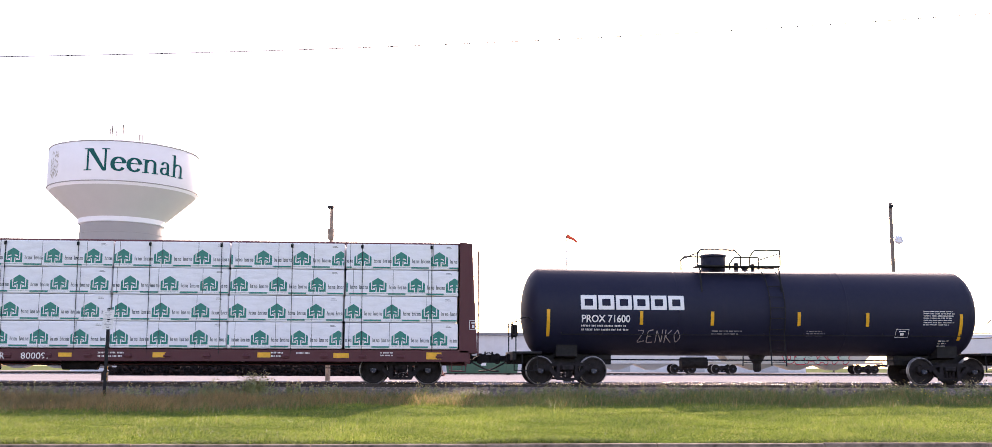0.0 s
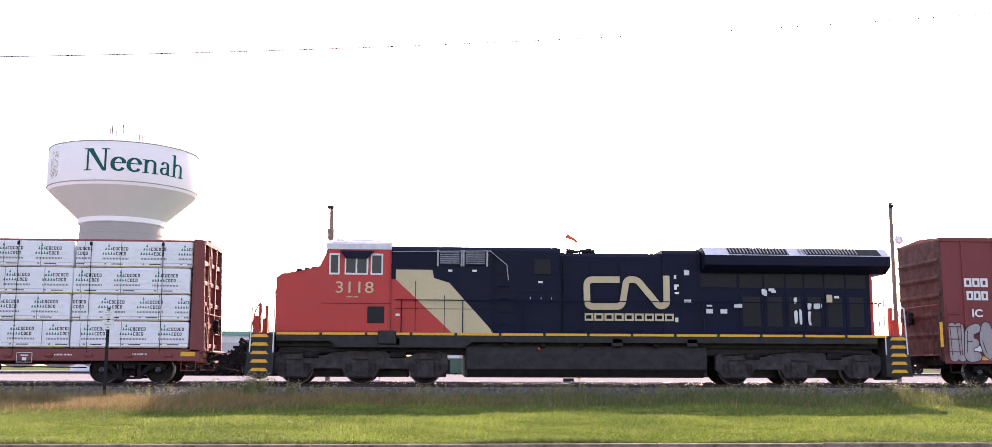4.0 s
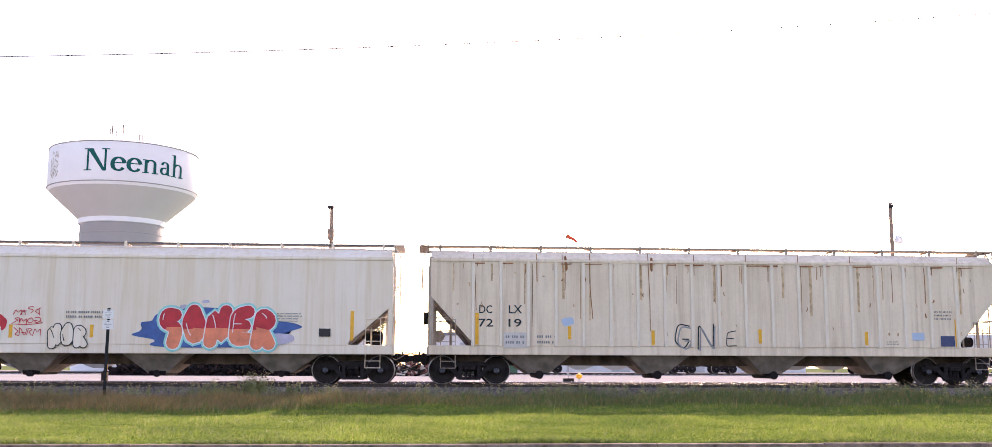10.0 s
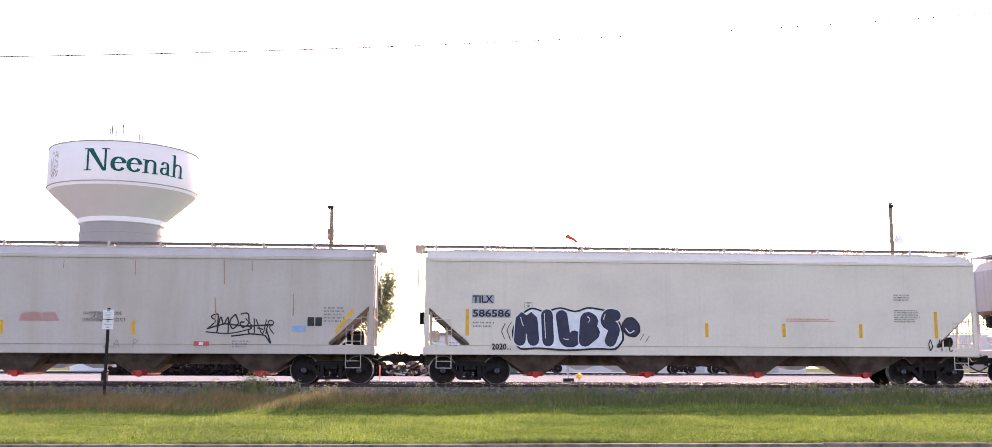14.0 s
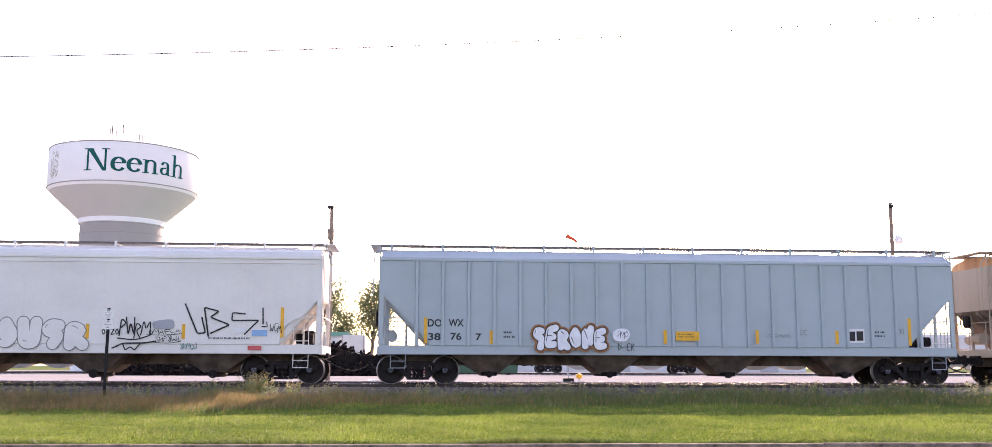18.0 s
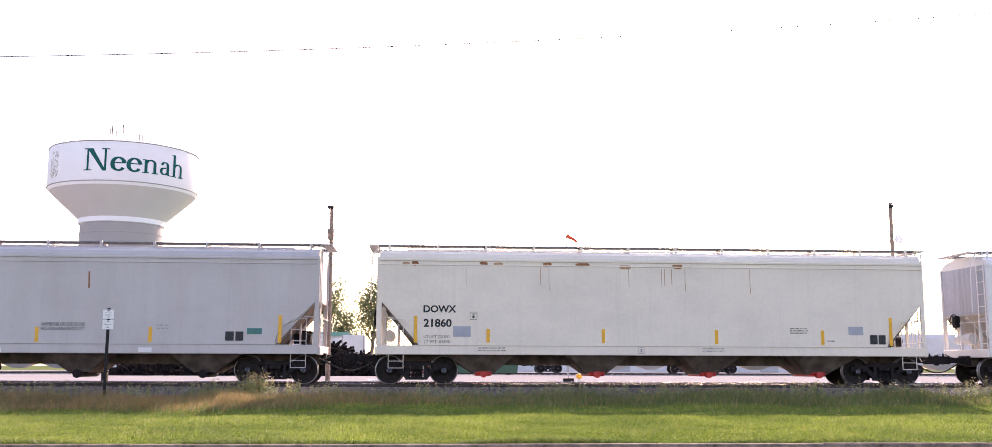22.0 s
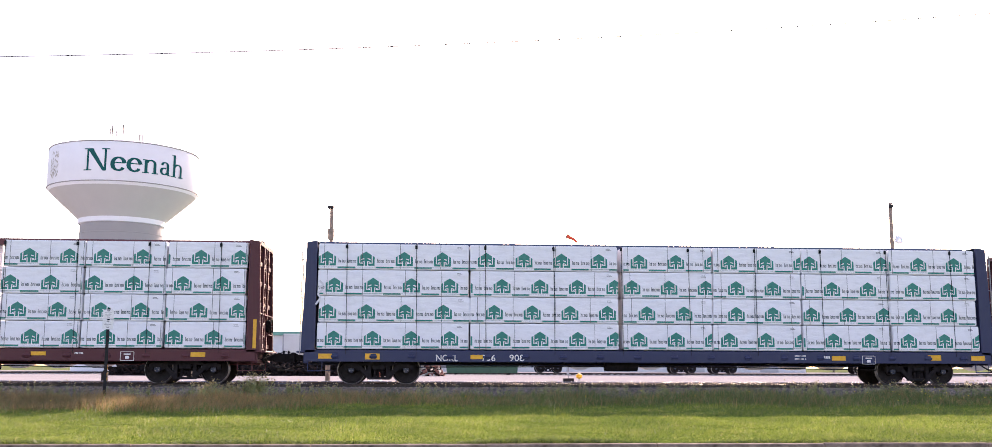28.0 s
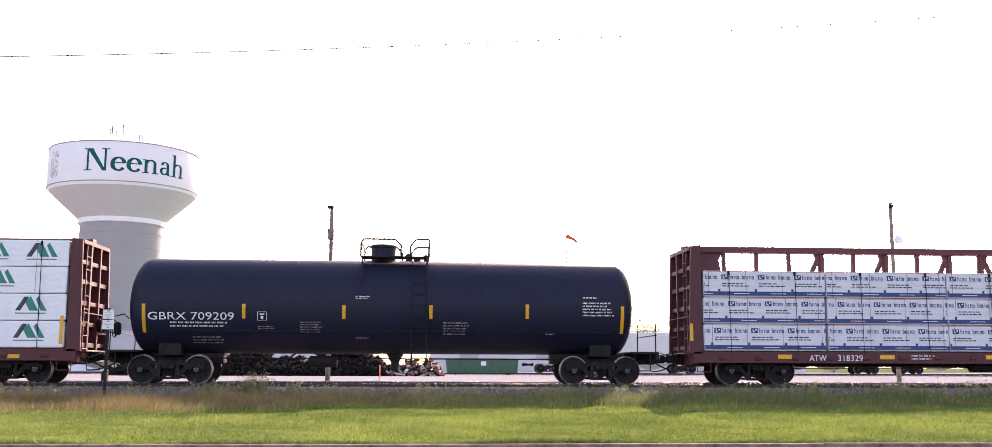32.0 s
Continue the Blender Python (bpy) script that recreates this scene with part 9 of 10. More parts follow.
tag_word(h11, "ZAVP", 0.93, 2.13, 1.13, 1.41, M_FAINT, 0.025, y=-1.5740)
brush(h11, [(4.63, 3.96), (4.67, 3.17)], M_RUSTL, 0.03, y=-1.5746)
brush(h11, [(4.39, 2.76), (4.43, 2.15), (4.41, 1.91)], M_RUSTL, 0.03, y=-1.5752)
brush(h11, [(6.87, 2.88), (6.90, 2.41), (6.88, 2.17)], M_RUSTL, 0.035, y=-1.5758)
brush(h11, [(5.52, 3.97), (5.55, 3.59)], M_RUSTL, 0.02, y=-1.5764)
brush(h11, [(1.83, 3.93), (1.87, 3.43)], M_RUSTL, 0.02, y=-1.5770)
brush(h11, [(-0.39, 3.90), (-0.40, 3.64)], M_RUSTL, 0.02, y=-1.5776)
# h12
text(h12, "DOWX", -7.87, -6.89, 2.40, 2.64, M_INK, y=-1.5566, bold=0.010)
text(h12, "68064", -7.86, -6.98, 1.95, 2.20, M_INK, y=-1.5572, bold=0.010)
bars(h12, -7.85, -6.40, 1.59, 1.87, 2, M_GREYINK, y=-1.5578, seed=355)
frame_mark(h12, -5.59, -5.36, 2.19, 2.43, M_RUSTR, y=-1.5584)
brush(h12, [(-9.62, 4.15), (-9.58, 3.36), (-9.58, 2.75)], M_RUSTR, 0.03, y=-1.5590)
brush(h12, [(-9.36, 4.15), (-9.36, 3.57)], M_RUSTR, 0.04, y=-1.5596)
brush(h12, [(-2.78, 3.47), (-2.72, 3.22), (-2.75, 2.89)], M_RUSTR, 0.03, y=-1.5602)
brush(h12, [(9.64, 4.19), (9.60, 3.44)], M_RUSTR, 0.025, y=-1.5608)
brush(h12, [(-7.05, 4.13), (-7.02, 3.59)], M_RUSTR, 0.02, y=-1.5614)
brush(h12, [(-4.98, 4.14), (-5.00, 3.72)], M_RUSTR, 0.02, y=-1.5620)
brush(h12, [(1.36, 4.16), (1.36, 3.47)], M_RUSTR, 0.02, y=-1.5626)
blob(h12, [(-0.29, 1.12), (-0.20, 1.42), (0.10, 1.67), (0.16, 2.21), (0.38, 2.54), (0.49, 2.25), (0.50, 1.82), (0.65, 1.80), (0.83, 2.17), (1.18, 2.48), (1.08, 2.05), (0.90, 1.72), (1.12, 1.43), (1.07, 1.14), (0.73, 1.10), (0.46, 1.24), (0.17, 1.08)], M_SPRAYW, y=-1.5632)
brush(h12, [(-0.29, 1.12), (-0.20, 1.42), (0.10, 1.67), (0.16, 2.21), (0.38, 2.54), (0.49, 2.25), (0.50, 1.82), (0.65, 1.80), (0.83, 2.17), (1.18, 2.48), (1.08, 2.05), (0.90, 1.72), (1.12, 1.43), (1.07, 1.14), (0.73, 1.10), (0.46, 1.24), (0.17, 1.08), (-0.29, 1.12)], M_PURP, 0.10, y=-1.5638)
brush(h12, [(0.33, 2.33), (0.30, 1.96), (0.27, 1.67)], M_PURP, 0.06, y=-1.5644)
brush(h12, [(1.00, 2.25), (0.87, 1.96), (0.77, 1.68)], M_PURP, 0.06, y=-1.5650)
blob(h12, [(-0.50, 1.20), (-0.50, 1.36), (-0.29, 1.38), (-0.27, 1.20)], M_PURP, y=-1.5656)
panel(h12, -5.44, -5.01, 1.18, 1.44, M_RUSTL, y=-1.5662)
panel(h12, -0.56, -0.41, 1.22, 1.44, M_RUSTR, y=-1.5668)
panel(h12, 3.37, 3.86, 1.82, 2.13, M_PATCHW, y=-1.5674)
panel(h12, 3.41, 3.60, 1.86, 2.08, M_INK, y=-1.5680)
panel(h12, 3.65, 3.82, 1.86, 2.09, M_INK, y=-1.5686)
bars(h12, 5.16, 5.68, 1.74, 2.03, 3, M_GREYINK, y=-1.5692, seed=374)
panel(h12, 6.91, 7.51, 2.05, 2.34, M_PATCHW, y=-1.5698)
bars(h12, 6.89, 7.60, 1.80, 2.00, 2, M_GREYINK, y=-1.5704, seed=376)
panel(h12, 8.03, 8.50, 1.70, 1.88, M_PATCHB, y=-1.5710)
panel(h12, 6.65, 7.52, 1.63, 1.75, M_PATCHG, y=-1.5716)
# h13
text(h13, "DO", -8.08, -7.62, 1.85, 2.10, M_INK, y=-1.5566, bold=0.024)
text(h13, "WX", -7.40, -6.91, 1.86, 2.10, M_INK, y=-1.5572, bold=0.024)
text(h13, "38", -8.06, -7.66, 1.41, 1.65, M_INK, y=-1.5578, bold=0.024)
text(h13, "76", -7.34, -6.98, 1.42, 1.66, M_INK, y=-1.5584, bold=0.024)
text(h13, "7", -6.52, -6.33, 1.42, 1.64, M_INK, y=-1.5590, bold=0.024)
bars(h13, -5.61, -5.20, 1.43, 1.71, 2, M_INK, y=-1.5596, seed=385)
reflector(h13, -8.15, 1.31, 2.15, 0.11, y=-1.5602)
reflector(h13, -6.01, 1.30, 1.74, 0.11, y=-1.5608)
reflector(h13, 5.55, 1.34, 1.79, 0.11, y=-1.5614)
reflector(h13, 8.06, 1.31, 2.22, 0.11, y=-1.5620)
frame_mark(h13, 7.64, 7.85, 1.70, 1.87, M_GREYINK, y=-1.5626)
panel(h13, 5.90, 6.49, 1.40, 1.86, M_PATCHW, y=-1.5632)
panel(h13, 5.94, 6.17, 1.46, 1.77, M_INK, y=-1.5638)
panel(h13, 6.22, 6.45, 1.47, 1.78, M_INK, y=-1.5644)
bars(h13, 6.86, 7.29, 1.53, 1.78, 2, M_INK, y=-1.5650, seed=394)
bars(h13, 3.12, 4.01, 1.53, 1.66, 2, M_GREYINK, y=-1.5656, seed=395)
bars(h13, 4.20, 4.52, 1.60, 1.81, 3, M_GREYINK, y=-1.5662, seed=396)
# h13
throw_up(h13, -4.65, -2.25, 1.11, 1.88, "SERONE", M_SPRAYW, M_RUSTR, M_INK, 71, y=-1.6528)
blob(h13, [(-2.00, 1.44), (-2.04, 1.69), (-1.84, 1.83), (-1.53, 1.81), (-1.43, 1.61), (-1.59, 1.40), (-1.84, 1.40)], M_SPRAYW, y=-1.6618)
scribble(h13, -1.92, -1.53, 1.48, 1.77, 3, M_INK, 0.015, 3, y=-1.6624)
panel(h13, 0.06, 0.85, 1.44, 1.74, M_YELLOW, y=-1.6630)
bars(h13, 0.14, 0.76, 1.50, 1.66, 2, M_INK, y=-1.6636, seed=402)
reflector(h13, -0.29, 1.33, 1.78, 0.11, y=-1.6642)
reflector(h13, 2.80, 1.35, 1.79, 0.11, y=-1.6648)
tag_word(h13, "DVER", -1.88, -1.30, 1.10, 1.34, M_INK, 0.02, y=-1.6654)
# h14
text(h14, "OFOX", -7.24, -6.30, 2.41, 2.65, M_NAVYS, y=-1.5566, bold=0.024)
text(h14, "7773", -7.09, -6.33, 2.07, 2.29, M_NAVYS, y=-1.5572, bold=0.024)
bars(h14, -7.38, -5.38, 1.43, 1.77, 3, M_GREYINK, y=-1.5578, seed=409)
reflector(h14, -7.89, 1.40, 2.32, 0.11, y=-1.5584)
reflector(h14, -4.88, 1.40, 1.86, 0.11, y=-1.5590)
reflector(h14, -1.90, 1.39, 1.88, 0.11, y=-1.5596)
reflector(h14, 1.80, 1.41, 1.88, 0.11, y=-1.5602)
reflector(h14, 4.79, 1.41, 1.88, 0.11, y=-1.5608)
reflector(h14, 7.89, 1.48, 2.44, 0.11, y=-1.5614)
brush(h14, [(-3.69, 2.52), (-3.35, 1.81), (-3.03, 2.15), (-3.69, 2.49)], M_INK, 0.05, y=-1.5620)
brush(h14, [(-3.18, 2.56), (-2.88, 1.75), (-2.55, 1.79), (-2.54, 2.02)], M_INK, 0.045, y=-1.5626)
brush(h14, [(-2.43, 1.77), (-2.32, 2.69), (-1.94, 1.82)], M_INK, 0.045, y=-1.5632)
brush(h14, [(-2.45, 1.93), (-2.07, 1.98)], M_INK, 0.04, y=-1.5638)
throw_up(h14, -1.77, 1.82, 1.06, 2.05, "SOUSR", P_WHITE, None, M_GREYINK, 81, y=-1.5644)
scribble(h14, -5.68, -4.83, 1.82, 2.22, 6, M_INK, 0.06, 3, y=-1.5734)
scribble(h14, -5.63, -4.93, 1.72, 1.98, 3, M_INK, 0.05, 4, y=-1.5740)
brush(h14, [(-4.58, 1.72), (-4.47, 1.62), (-4.32, 1.72), (-4.26, 2.02), (-3.66, 2.07), (-3.86, 2.01), (-4.30, 1.98)], M_TEALP, 0.02, y=-1.5746)
brush(h14, [(-3.97, 1.54), (-3.89, 1.82), (-3.61, 1.89), (-3.73, 1.70), (-3.40, 1.59), (-3.20, 1.63)], M_TEALP, 0.02, y=-1.5752)
brush(h14, [(4.81, 2.54), (5.23, 1.59), (5.48, 1.61), (5.35, 2.11)], M_INK, 0.05, y=-1.5758)
brush(h14, [(5.58, 1.49), (5.42, 2.42), (5.88, 2.30), (5.62, 2.11), (6.23, 1.87), (5.63, 1.59)], M_INK, 0.05, y=-1.5764)
brush(h14, [(6.73, 2.22), (6.31, 2.26), (6.30, 2.01), (7.15, 2.02), (6.70, 1.56)], M_INK, 0.045, y=-1.5770)
brush(h14, [(7.27, 2.43), (7.29, 1.89)], M_INK, 0.045, y=-1.5776)
brush(h14, [(7.24, 1.83), (7.43, 1.81), (7.40, 1.98)], M_INK, 0.03, y=-1.5782)
scribble(h14, 2.76, 3.70, 1.38, 2.07, 4, M_INK, 0.045, 5, y=-1.5788)
brush(h14, [(2.59, 1.11), (2.92, 1.27), (3.59, 1.28), (3.96, 1.34)], M_INK, 0.045, y=-1.5794)
brush(h14, [(2.92, 1.27), (3.00, 1.05), (3.17, 1.17), (3.29, 1.05), (3.46, 1.26)], M_INK, 0.04, y=-1.5800)
tag_word(h14, "O4ZO", 2.24, 2.80, 1.54, 1.72, M_INK, 0.03, y=-1.5806)
blob(h14, [(3.79, 1.97), (4.48, 2.06), (4.52, 1.73), (3.87, 1.71)], M_PATCHG, y=-1.5812)
scribble(h14, 3.66, 4.68, 1.53, 1.73, 6, M_INK, 0.018, 6, y=-1.5818)
scribble(h14, 3.90, 4.68, 1.28, 1.53, 6, M_INK, 0.018, 7, y=-1.5824)
scribble(h14, 4.69, 5.22, 1.06, 1.30, 5, M_TEALP, 0.018, 8, y=-1.5830)
scribble(h14, -7.42, -5.82, 1.41, 1.63, 7, M_GREYINK, 0.022, 9, y=-1.5836)
scribble(h14, -5.15, -4.10, 1.04, 1.32, 7, M_INK, 0.022, 10, y=-1.5842)
scribble(h14, -2.72, -2.10, 1.03, 1.31, 4, M_REDINK, 0.02, 11, y=-1.5848)
panel(h14, -6.41, -5.99, 1.11, 1.25, M_REDINK, y=-1.5854)
panel(h14, -6.27, -6.15, 1.13, 1.23, M_PATCHW, y=-1.5860)
panel(h14, 6.83, 7.26, 1.07, 1.21, M_REDINK, y=-1.5866)
blob(h14, [(-5.62, 0.99), (-5.51, 1.21), (-5.38, 0.99)], M_RUSTL, y=-1.5872)
panel(h14, 6.94, 7.43, 1.52, 1.71, M_BLUEINK, y=-1.5878)
panel(h14, 6.37, 6.75, 1.62, 1.78, M_PATCHW, y=-1.5884)
bars(h14, -4.06, -2.74, 1.02, 1.24, 3, M_GREYINK, y=-1.5890, seed=447)
scribble(h14, 7.50, 7.86, 1.61, 1.92, 3, M_INK, 0.02, 12, y=-1.5896)
bars(h14, 5.58, 6.95, 1.37, 1.47, 1, M_INK, y=-1.5902, seed=449)
# h15
text(h15, "DOWX", -7.87, -6.83, 2.51, 2.75, M_INK, y=-1.5566, bold=0.024)
text(h15, "69697", -7.88, -6.85, 2.09, 2.33, M_INK, y=-1.5572, bold=0.024)
frame_mark(h15, -6.26, -6.02, 2.30, 2.54, M_INK, y=-1.5578)
text(h15, "LD LMT 203000", -7.87, -6.98, 1.67, 1.77, M_INK, y=-1.5584)
text(h15, "LT WT 65800", -7.86, -6.97, 1.51, 1.61, M_INK, y=-1.5590)
panel(h15, -9.21, -8.63, 0.95, 1.05, M_YELLOW, y=-1.5596)
panel(h15, -5.71, -5.24, 0.99, 1.06, M_YELLOW, y=-1.5602)
panel(h15, -2.94, -2.48, 1.00, 1.08, M_YELLOW, y=-1.5608)
panel(h15, -0.10, 0.35, 1.01, 1.09, M_YELLOW, y=-1.5614)
panel(h15, 2.64, 3.09, 1.00, 1.08, M_YELLOW, y=-1.5620)
panel(h15, 8.38, 9.27, 1.01, 1.11, M_YELLOW, y=-1.5626)
blocks(h15, 3.92, 4.72, 1.05, 1.19, 10, M_NAVYP, y=-1.5632)
blob(h15, [(3.65, 1.19), (3.75, 1.25), (3.86, 1.19), (3.85, 1.07), (3.75, 1.00), (3.65, 1.06)], M_NAVYP, y=-1.5638)
bars(h15, 4.95, 6.36, 2.03, 2.61, 6, M_GREYINK, y=-1.5644, seed=464)
bars(h15, 7.67, 8.16, 1.86, 2.05, 2, M_GREYINK, y=-1.5650, seed=465)
bars(h15, 7.79, 9.27, 1.05, 1.13, 1, M_GREYINK, y=-1.5656, seed=466)
panel(h15, 6.87, 7.16, 1.08, 1.16, M_PATCHG, y=-1.5662)
# h16
text(h16, "DOWX", -7.68, -6.61, 2.31, 2.55, M_INK, y=-1.5566, bold=0.030)
text(h16, "21860", -7.67, -6.76, 1.84, 2.11, M_INK, y=-1.5572, bold=0.030)
text(h16, "LD LMT 221500", -7.66, -6.83, 1.48, 1.58, M_INK, y=-1.5578)
text(h16, "LT WT  64500", -7.65, -6.82, 1.32, 1.42, M_INK, y=-1.5584)
frame_mark(h16, -6.17, -5.93, 2.09, 2.34, M_INK, y=-1.5590)
panel(h16, -6.71, -6.14, 1.53, 1.87, M_PATCHG, y=-1.5596)
reflector(h16, -7.93, 1.34, 2.20, 0.11, y=-1.5602)
reflector(h16, -5.57, 1.35, 1.79, 0.11, y=-1.5608)
reflector(h16, -1.78, 1.35, 1.80, 0.11, y=-1.5614)
reflector(h16, 2.00, 1.33, 1.80, 0.11, y=-1.5620)
reflector(h16, 5.60, 1.32, 1.80, 0.11, y=-1.5626)
reflector(h16, 7.95, 1.31, 2.23, 0.11, y=-1.5632)
panel(h16, 7.22, 7.48, 1.35, 1.66, M_INK, y=-1.5638)
panel(h16, 7.52, 7.76, 1.35, 1.66, M_INK, y=-1.5644)
panel(h16, 6.49, 7.00, 1.66, 1.93, M_PATCHG, y=-1.5650)
bars(h16, 4.50, 5.14, 1.65, 1.88, 3, M_INK, y=-1.5656, seed=484)
bars(h16, 5.76, 6.04, 1.39, 1.47, 1, M_INK, y=-1.5662, seed=485)
blob(h16, [(-8.10, 3.98), (-7.89, 4.00), (-7.83, 3.86), (-8.03, 3.82)], M_RUSTR, y=-1.5668)
blob(h16, [(-8.40, 3.94), (-8.16, 3.96), (-8.13, 3.86), (-8.36, 3.83)], M_RUSTL, y=-1.5674)
blob(h16, [(-5.88, 3.98), (-5.63, 4.01), (-5.57, 3.88), (-5.81, 3.86)], M_RUSTR, y=-1.5680)
blob(h16, [(-5.42, 3.95), (-5.11, 3.97), (-5.07, 3.87), (-5.36, 3.84)], M_RUSTL, y=-1.5686)
blob(h16, [(-3.79, 3.96), (-3.49, 3.99), (-3.47, 3.86), (-3.74, 3.84)], M_RUSTR, y=-1.5692)
blob(h16, [(-2.72, 3.96), (-2.24, 3.98), (-2.20, 3.86), (-2.62, 3.83)], M_RUSTR, y=-1.5698)
blob(h16, [(-1.26, 3.91), (-0.81, 3.91), (-0.84, 3.79), (-1.19, 3.78)], M_RUSTL, y=-1.5704)
blob(h16, [(0.54, 3.95), (0.92, 3.95), (0.87, 3.80), (0.60, 3.82)], M_RUSTR, y=-1.5710)
frame_mark(h16, -0.62, -0.43, 1.01, 1.21, M_GREYINK, y=-1.5716)
bars(h16, -5.89, -4.87, 1.03, 1.19, 2, M_GREYINK, y=-1.5722, seed=495)
bars(h16, 1.52, 2.36, 1.04, 1.20, 2, M_GREYINK, y=-1.5728, seed=496)
# h17
panel(h17, -7.85, -6.53, 1.84, 2.56, M_PATCHW, y=-1.5566)
text(h17, "CCBX", -7.56, -6.90, 2.22, 2.46, M_INK, y=-1.5572, bold=0.040)
text(h17, "71229", -7.58, -6.84, 1.90, 2.12, M_INK, y=-1.5578, bold=0.040)
reflector(h17, -8.38, 1.30, 2.17, 0.11, y=-1.5584)
reflector(h17, -5.00, 1.29, 1.75, 0.11, y=-1.5590)
reflector(h17, -2.48, 1.31, 1.77, 0.11, y=-1.5596)
reflector(h17, 0.85, 1.30, 1.77, 0.11, y=-1.5602)
reflector(h17, 4.36, 1.32, 1.79, 0.11, y=-1.5608)
reflector(h17, 8.43, 1.30, 2.19, 0.11, y=-1.5614)
bars(h17, -7.51, -5.12, 1.31, 1.61, 2, M_GREYINK, y=-1.5620, seed=507)
bars(h17, -2.46, -1.08, 1.71, 1.89, 2, M_REDINK, y=-1.5626, seed=508)
text(h17, "HAMMERING ON SIDE OF CAR", 0.96, 2.32, 1.81, 1.92, M_INK, y=-1.5632)
text(h17, "WILL CONTAMINATE PRODUCT", 0.96, 2.32, 1.67, 1.77, M_INK, y=-1.5638)
panel(h17, 6.71, 6.98, 1.37, 1.66, M_INK, y=-1.5644)
panel(h17, 7.03, 7.28, 1.37, 1.66, M_INK, y=-1.5650)
panel(h17, 7.39, 7.86, 1.58, 1.77, M_TEALP, y=-1.5656)
brush(h17, [(2.36, 3.55), (2.38, 3.01)], M_RUSTR, 0.05, y=-1.5662)
panel(h17, -0.62, -0.19, 0.99, 1.11, M_PATCHW, y=-1.5668)
frame_mark(h17, -4.24, -3.80, 0.98, 1.16, M_GREYINK, y=-1.5674)
bars(h17, 4.57, 5.03, 1.67, 1.87, 2, M_FAINT, y=-1.5680, seed=517)
panel(h17, 4.01, 4.43, 0.99, 1.14, M_PATCHW, y=-1.5686)
# b18
text(b18, "DWC", -8.73, -8.10, 0.75, 0.95, M_WHITE, y=-1.4566)
reflector(b18, -11.45, 1.21, 2.15, 0.11, y=-1.4572)
panel(b18, -9.38, -9.03, 0.83, 1.01, M_YELLOW, y=-1.4578)
# b18
panel(b18, -0.45, 0.04, 0.84, 0.99, M_YELLOW, y=-1.4584)
panel(b18, 3.21, 3.69, 0.85, 0.99, M_YELLOW, y=-1.4590)
panel(b18, 5.84, 6.32, 0.86, 1.00, M_YELLOW, y=-1.4596)
panel(b18, 10.90, 11.37, 0.82, 0.98, M_YELLOW, y=-1.4602)
frame_mark(b18, 7.24, 7.66, 0.73, 1.01, M_WHITE, y=-1.4608)
reflector(b18, 11.41, 1.71, 2.20, 0.11, y=-1.4614)
bars(b18, -0.05, 1.31, 0.70, 0.78, 1, M_WHITE, y=-1.4620, seed=530)
# b18
text(b18, "627565", -7.75, -6.94, 0.81, 1.00, M_WHITE, y=-1.4626)
# b19
text(b19, "AOK", -8.84, -8.34, 0.79, 1.01, M_WHITE, y=-1.4566, bold=0.020)
text(b19, "27996", -7.75, -7.00, 0.78, 1.00, M_WHITE, y=-1.4572, bold=0.020)
panel(b19, -10.13, -9.66, 0.77, 1.03, M_YELLOW, y=-1.4578)
panel(b19, -6.31, -5.85, 0.86, 1.00, M_YELLOW, y=-1.4584)
panel(b19, -3.89, -3.45, 0.87, 0.99, M_YELLOW, y=-1.4590)
panel(b19, -1.48, -1.04, 0.86, 1.00, M_YELLOW, y=-1.4596)
panel(b19, 0.96, 1.44, 0.85, 0.99, M_YELLOW, y=-1.4602)
panel(b19, 3.40, 3.85, 0.86, 1.00, M_YELLOW, y=-1.4608)
panel(b19, 6.99, 7.43, 0.86, 1.00, M_YELLOW, y=-1.4614)
panel(b19, 9.57, 10.06, 0.78, 1.01, M_YELLOW, y=-1.4620)
frame_mark(b19, 5.79, 6.29, 0.71, 1.01, M_WHITE, y=-1.4626)
bars(b19, -2.88, -2.03, 0.78, 1.02, 2, M_WHITE, y=-1.4632, seed=545)
bars(b19, 2.20, 2.63, 0.82, 1.02, 2, M_WHITE, y=-1.4638, seed=546)
bars(b19, -5.01, -4.51, 0.89, 0.99, 1, M_WHITE, y=-1.4644, seed=547)
bars(b19, -11.36, -10.70, 0.82, 1.02, 2, M_WHITE, y=-1.4650, seed=548)
bars(b19, 4.48, 5.21, 0.91, 1.01, 1, M_WHITE, y=-1.4656, seed=549)
frame_mark(b19, -11.54, -11.31, 3.05, 3.31, M_WHITE, y=-1.4662)
frame_mark(b19, -11.47, -11.34, 2.73, 2.95, M_WHITE, y=-1.4668)
# b20
text(b20, "NOKL", -7.23, -6.53, 0.74, 0.95, M_WHITE, y=-1.4566)
text(b20, "736", -5.75, -5.31, 0.75, 0.95, M_WHITE, y=-1.4572)
text(b20, "908", -4.85, -4.37, 0.75, 0.96, M_WHITE, y=-1.4578)
panel(b20, -11.03, -10.50, 0.81, 0.97, M_YELLOW, y=-1.4584)
panel(b20, -9.53, -9.06, 0.79, 0.98, M_YELLOW, y=-1.4590)
panel(b20, -6.12, -5.72, 0.81, 0.95, M_YELLOW, y=-1.4596)
brush(b20, [(-11.16, 2.55), (-11.00, 2.76), (-11.10, 2.91), (-10.92, 3.04)], M_PATCHW, 0.06, y=-1.4602)
brush(b20, [(-11.09, 3.08), (-10.91, 3.19), (-11.05, 3.33)], M_PATCHW, 0.06, y=-1.4608)
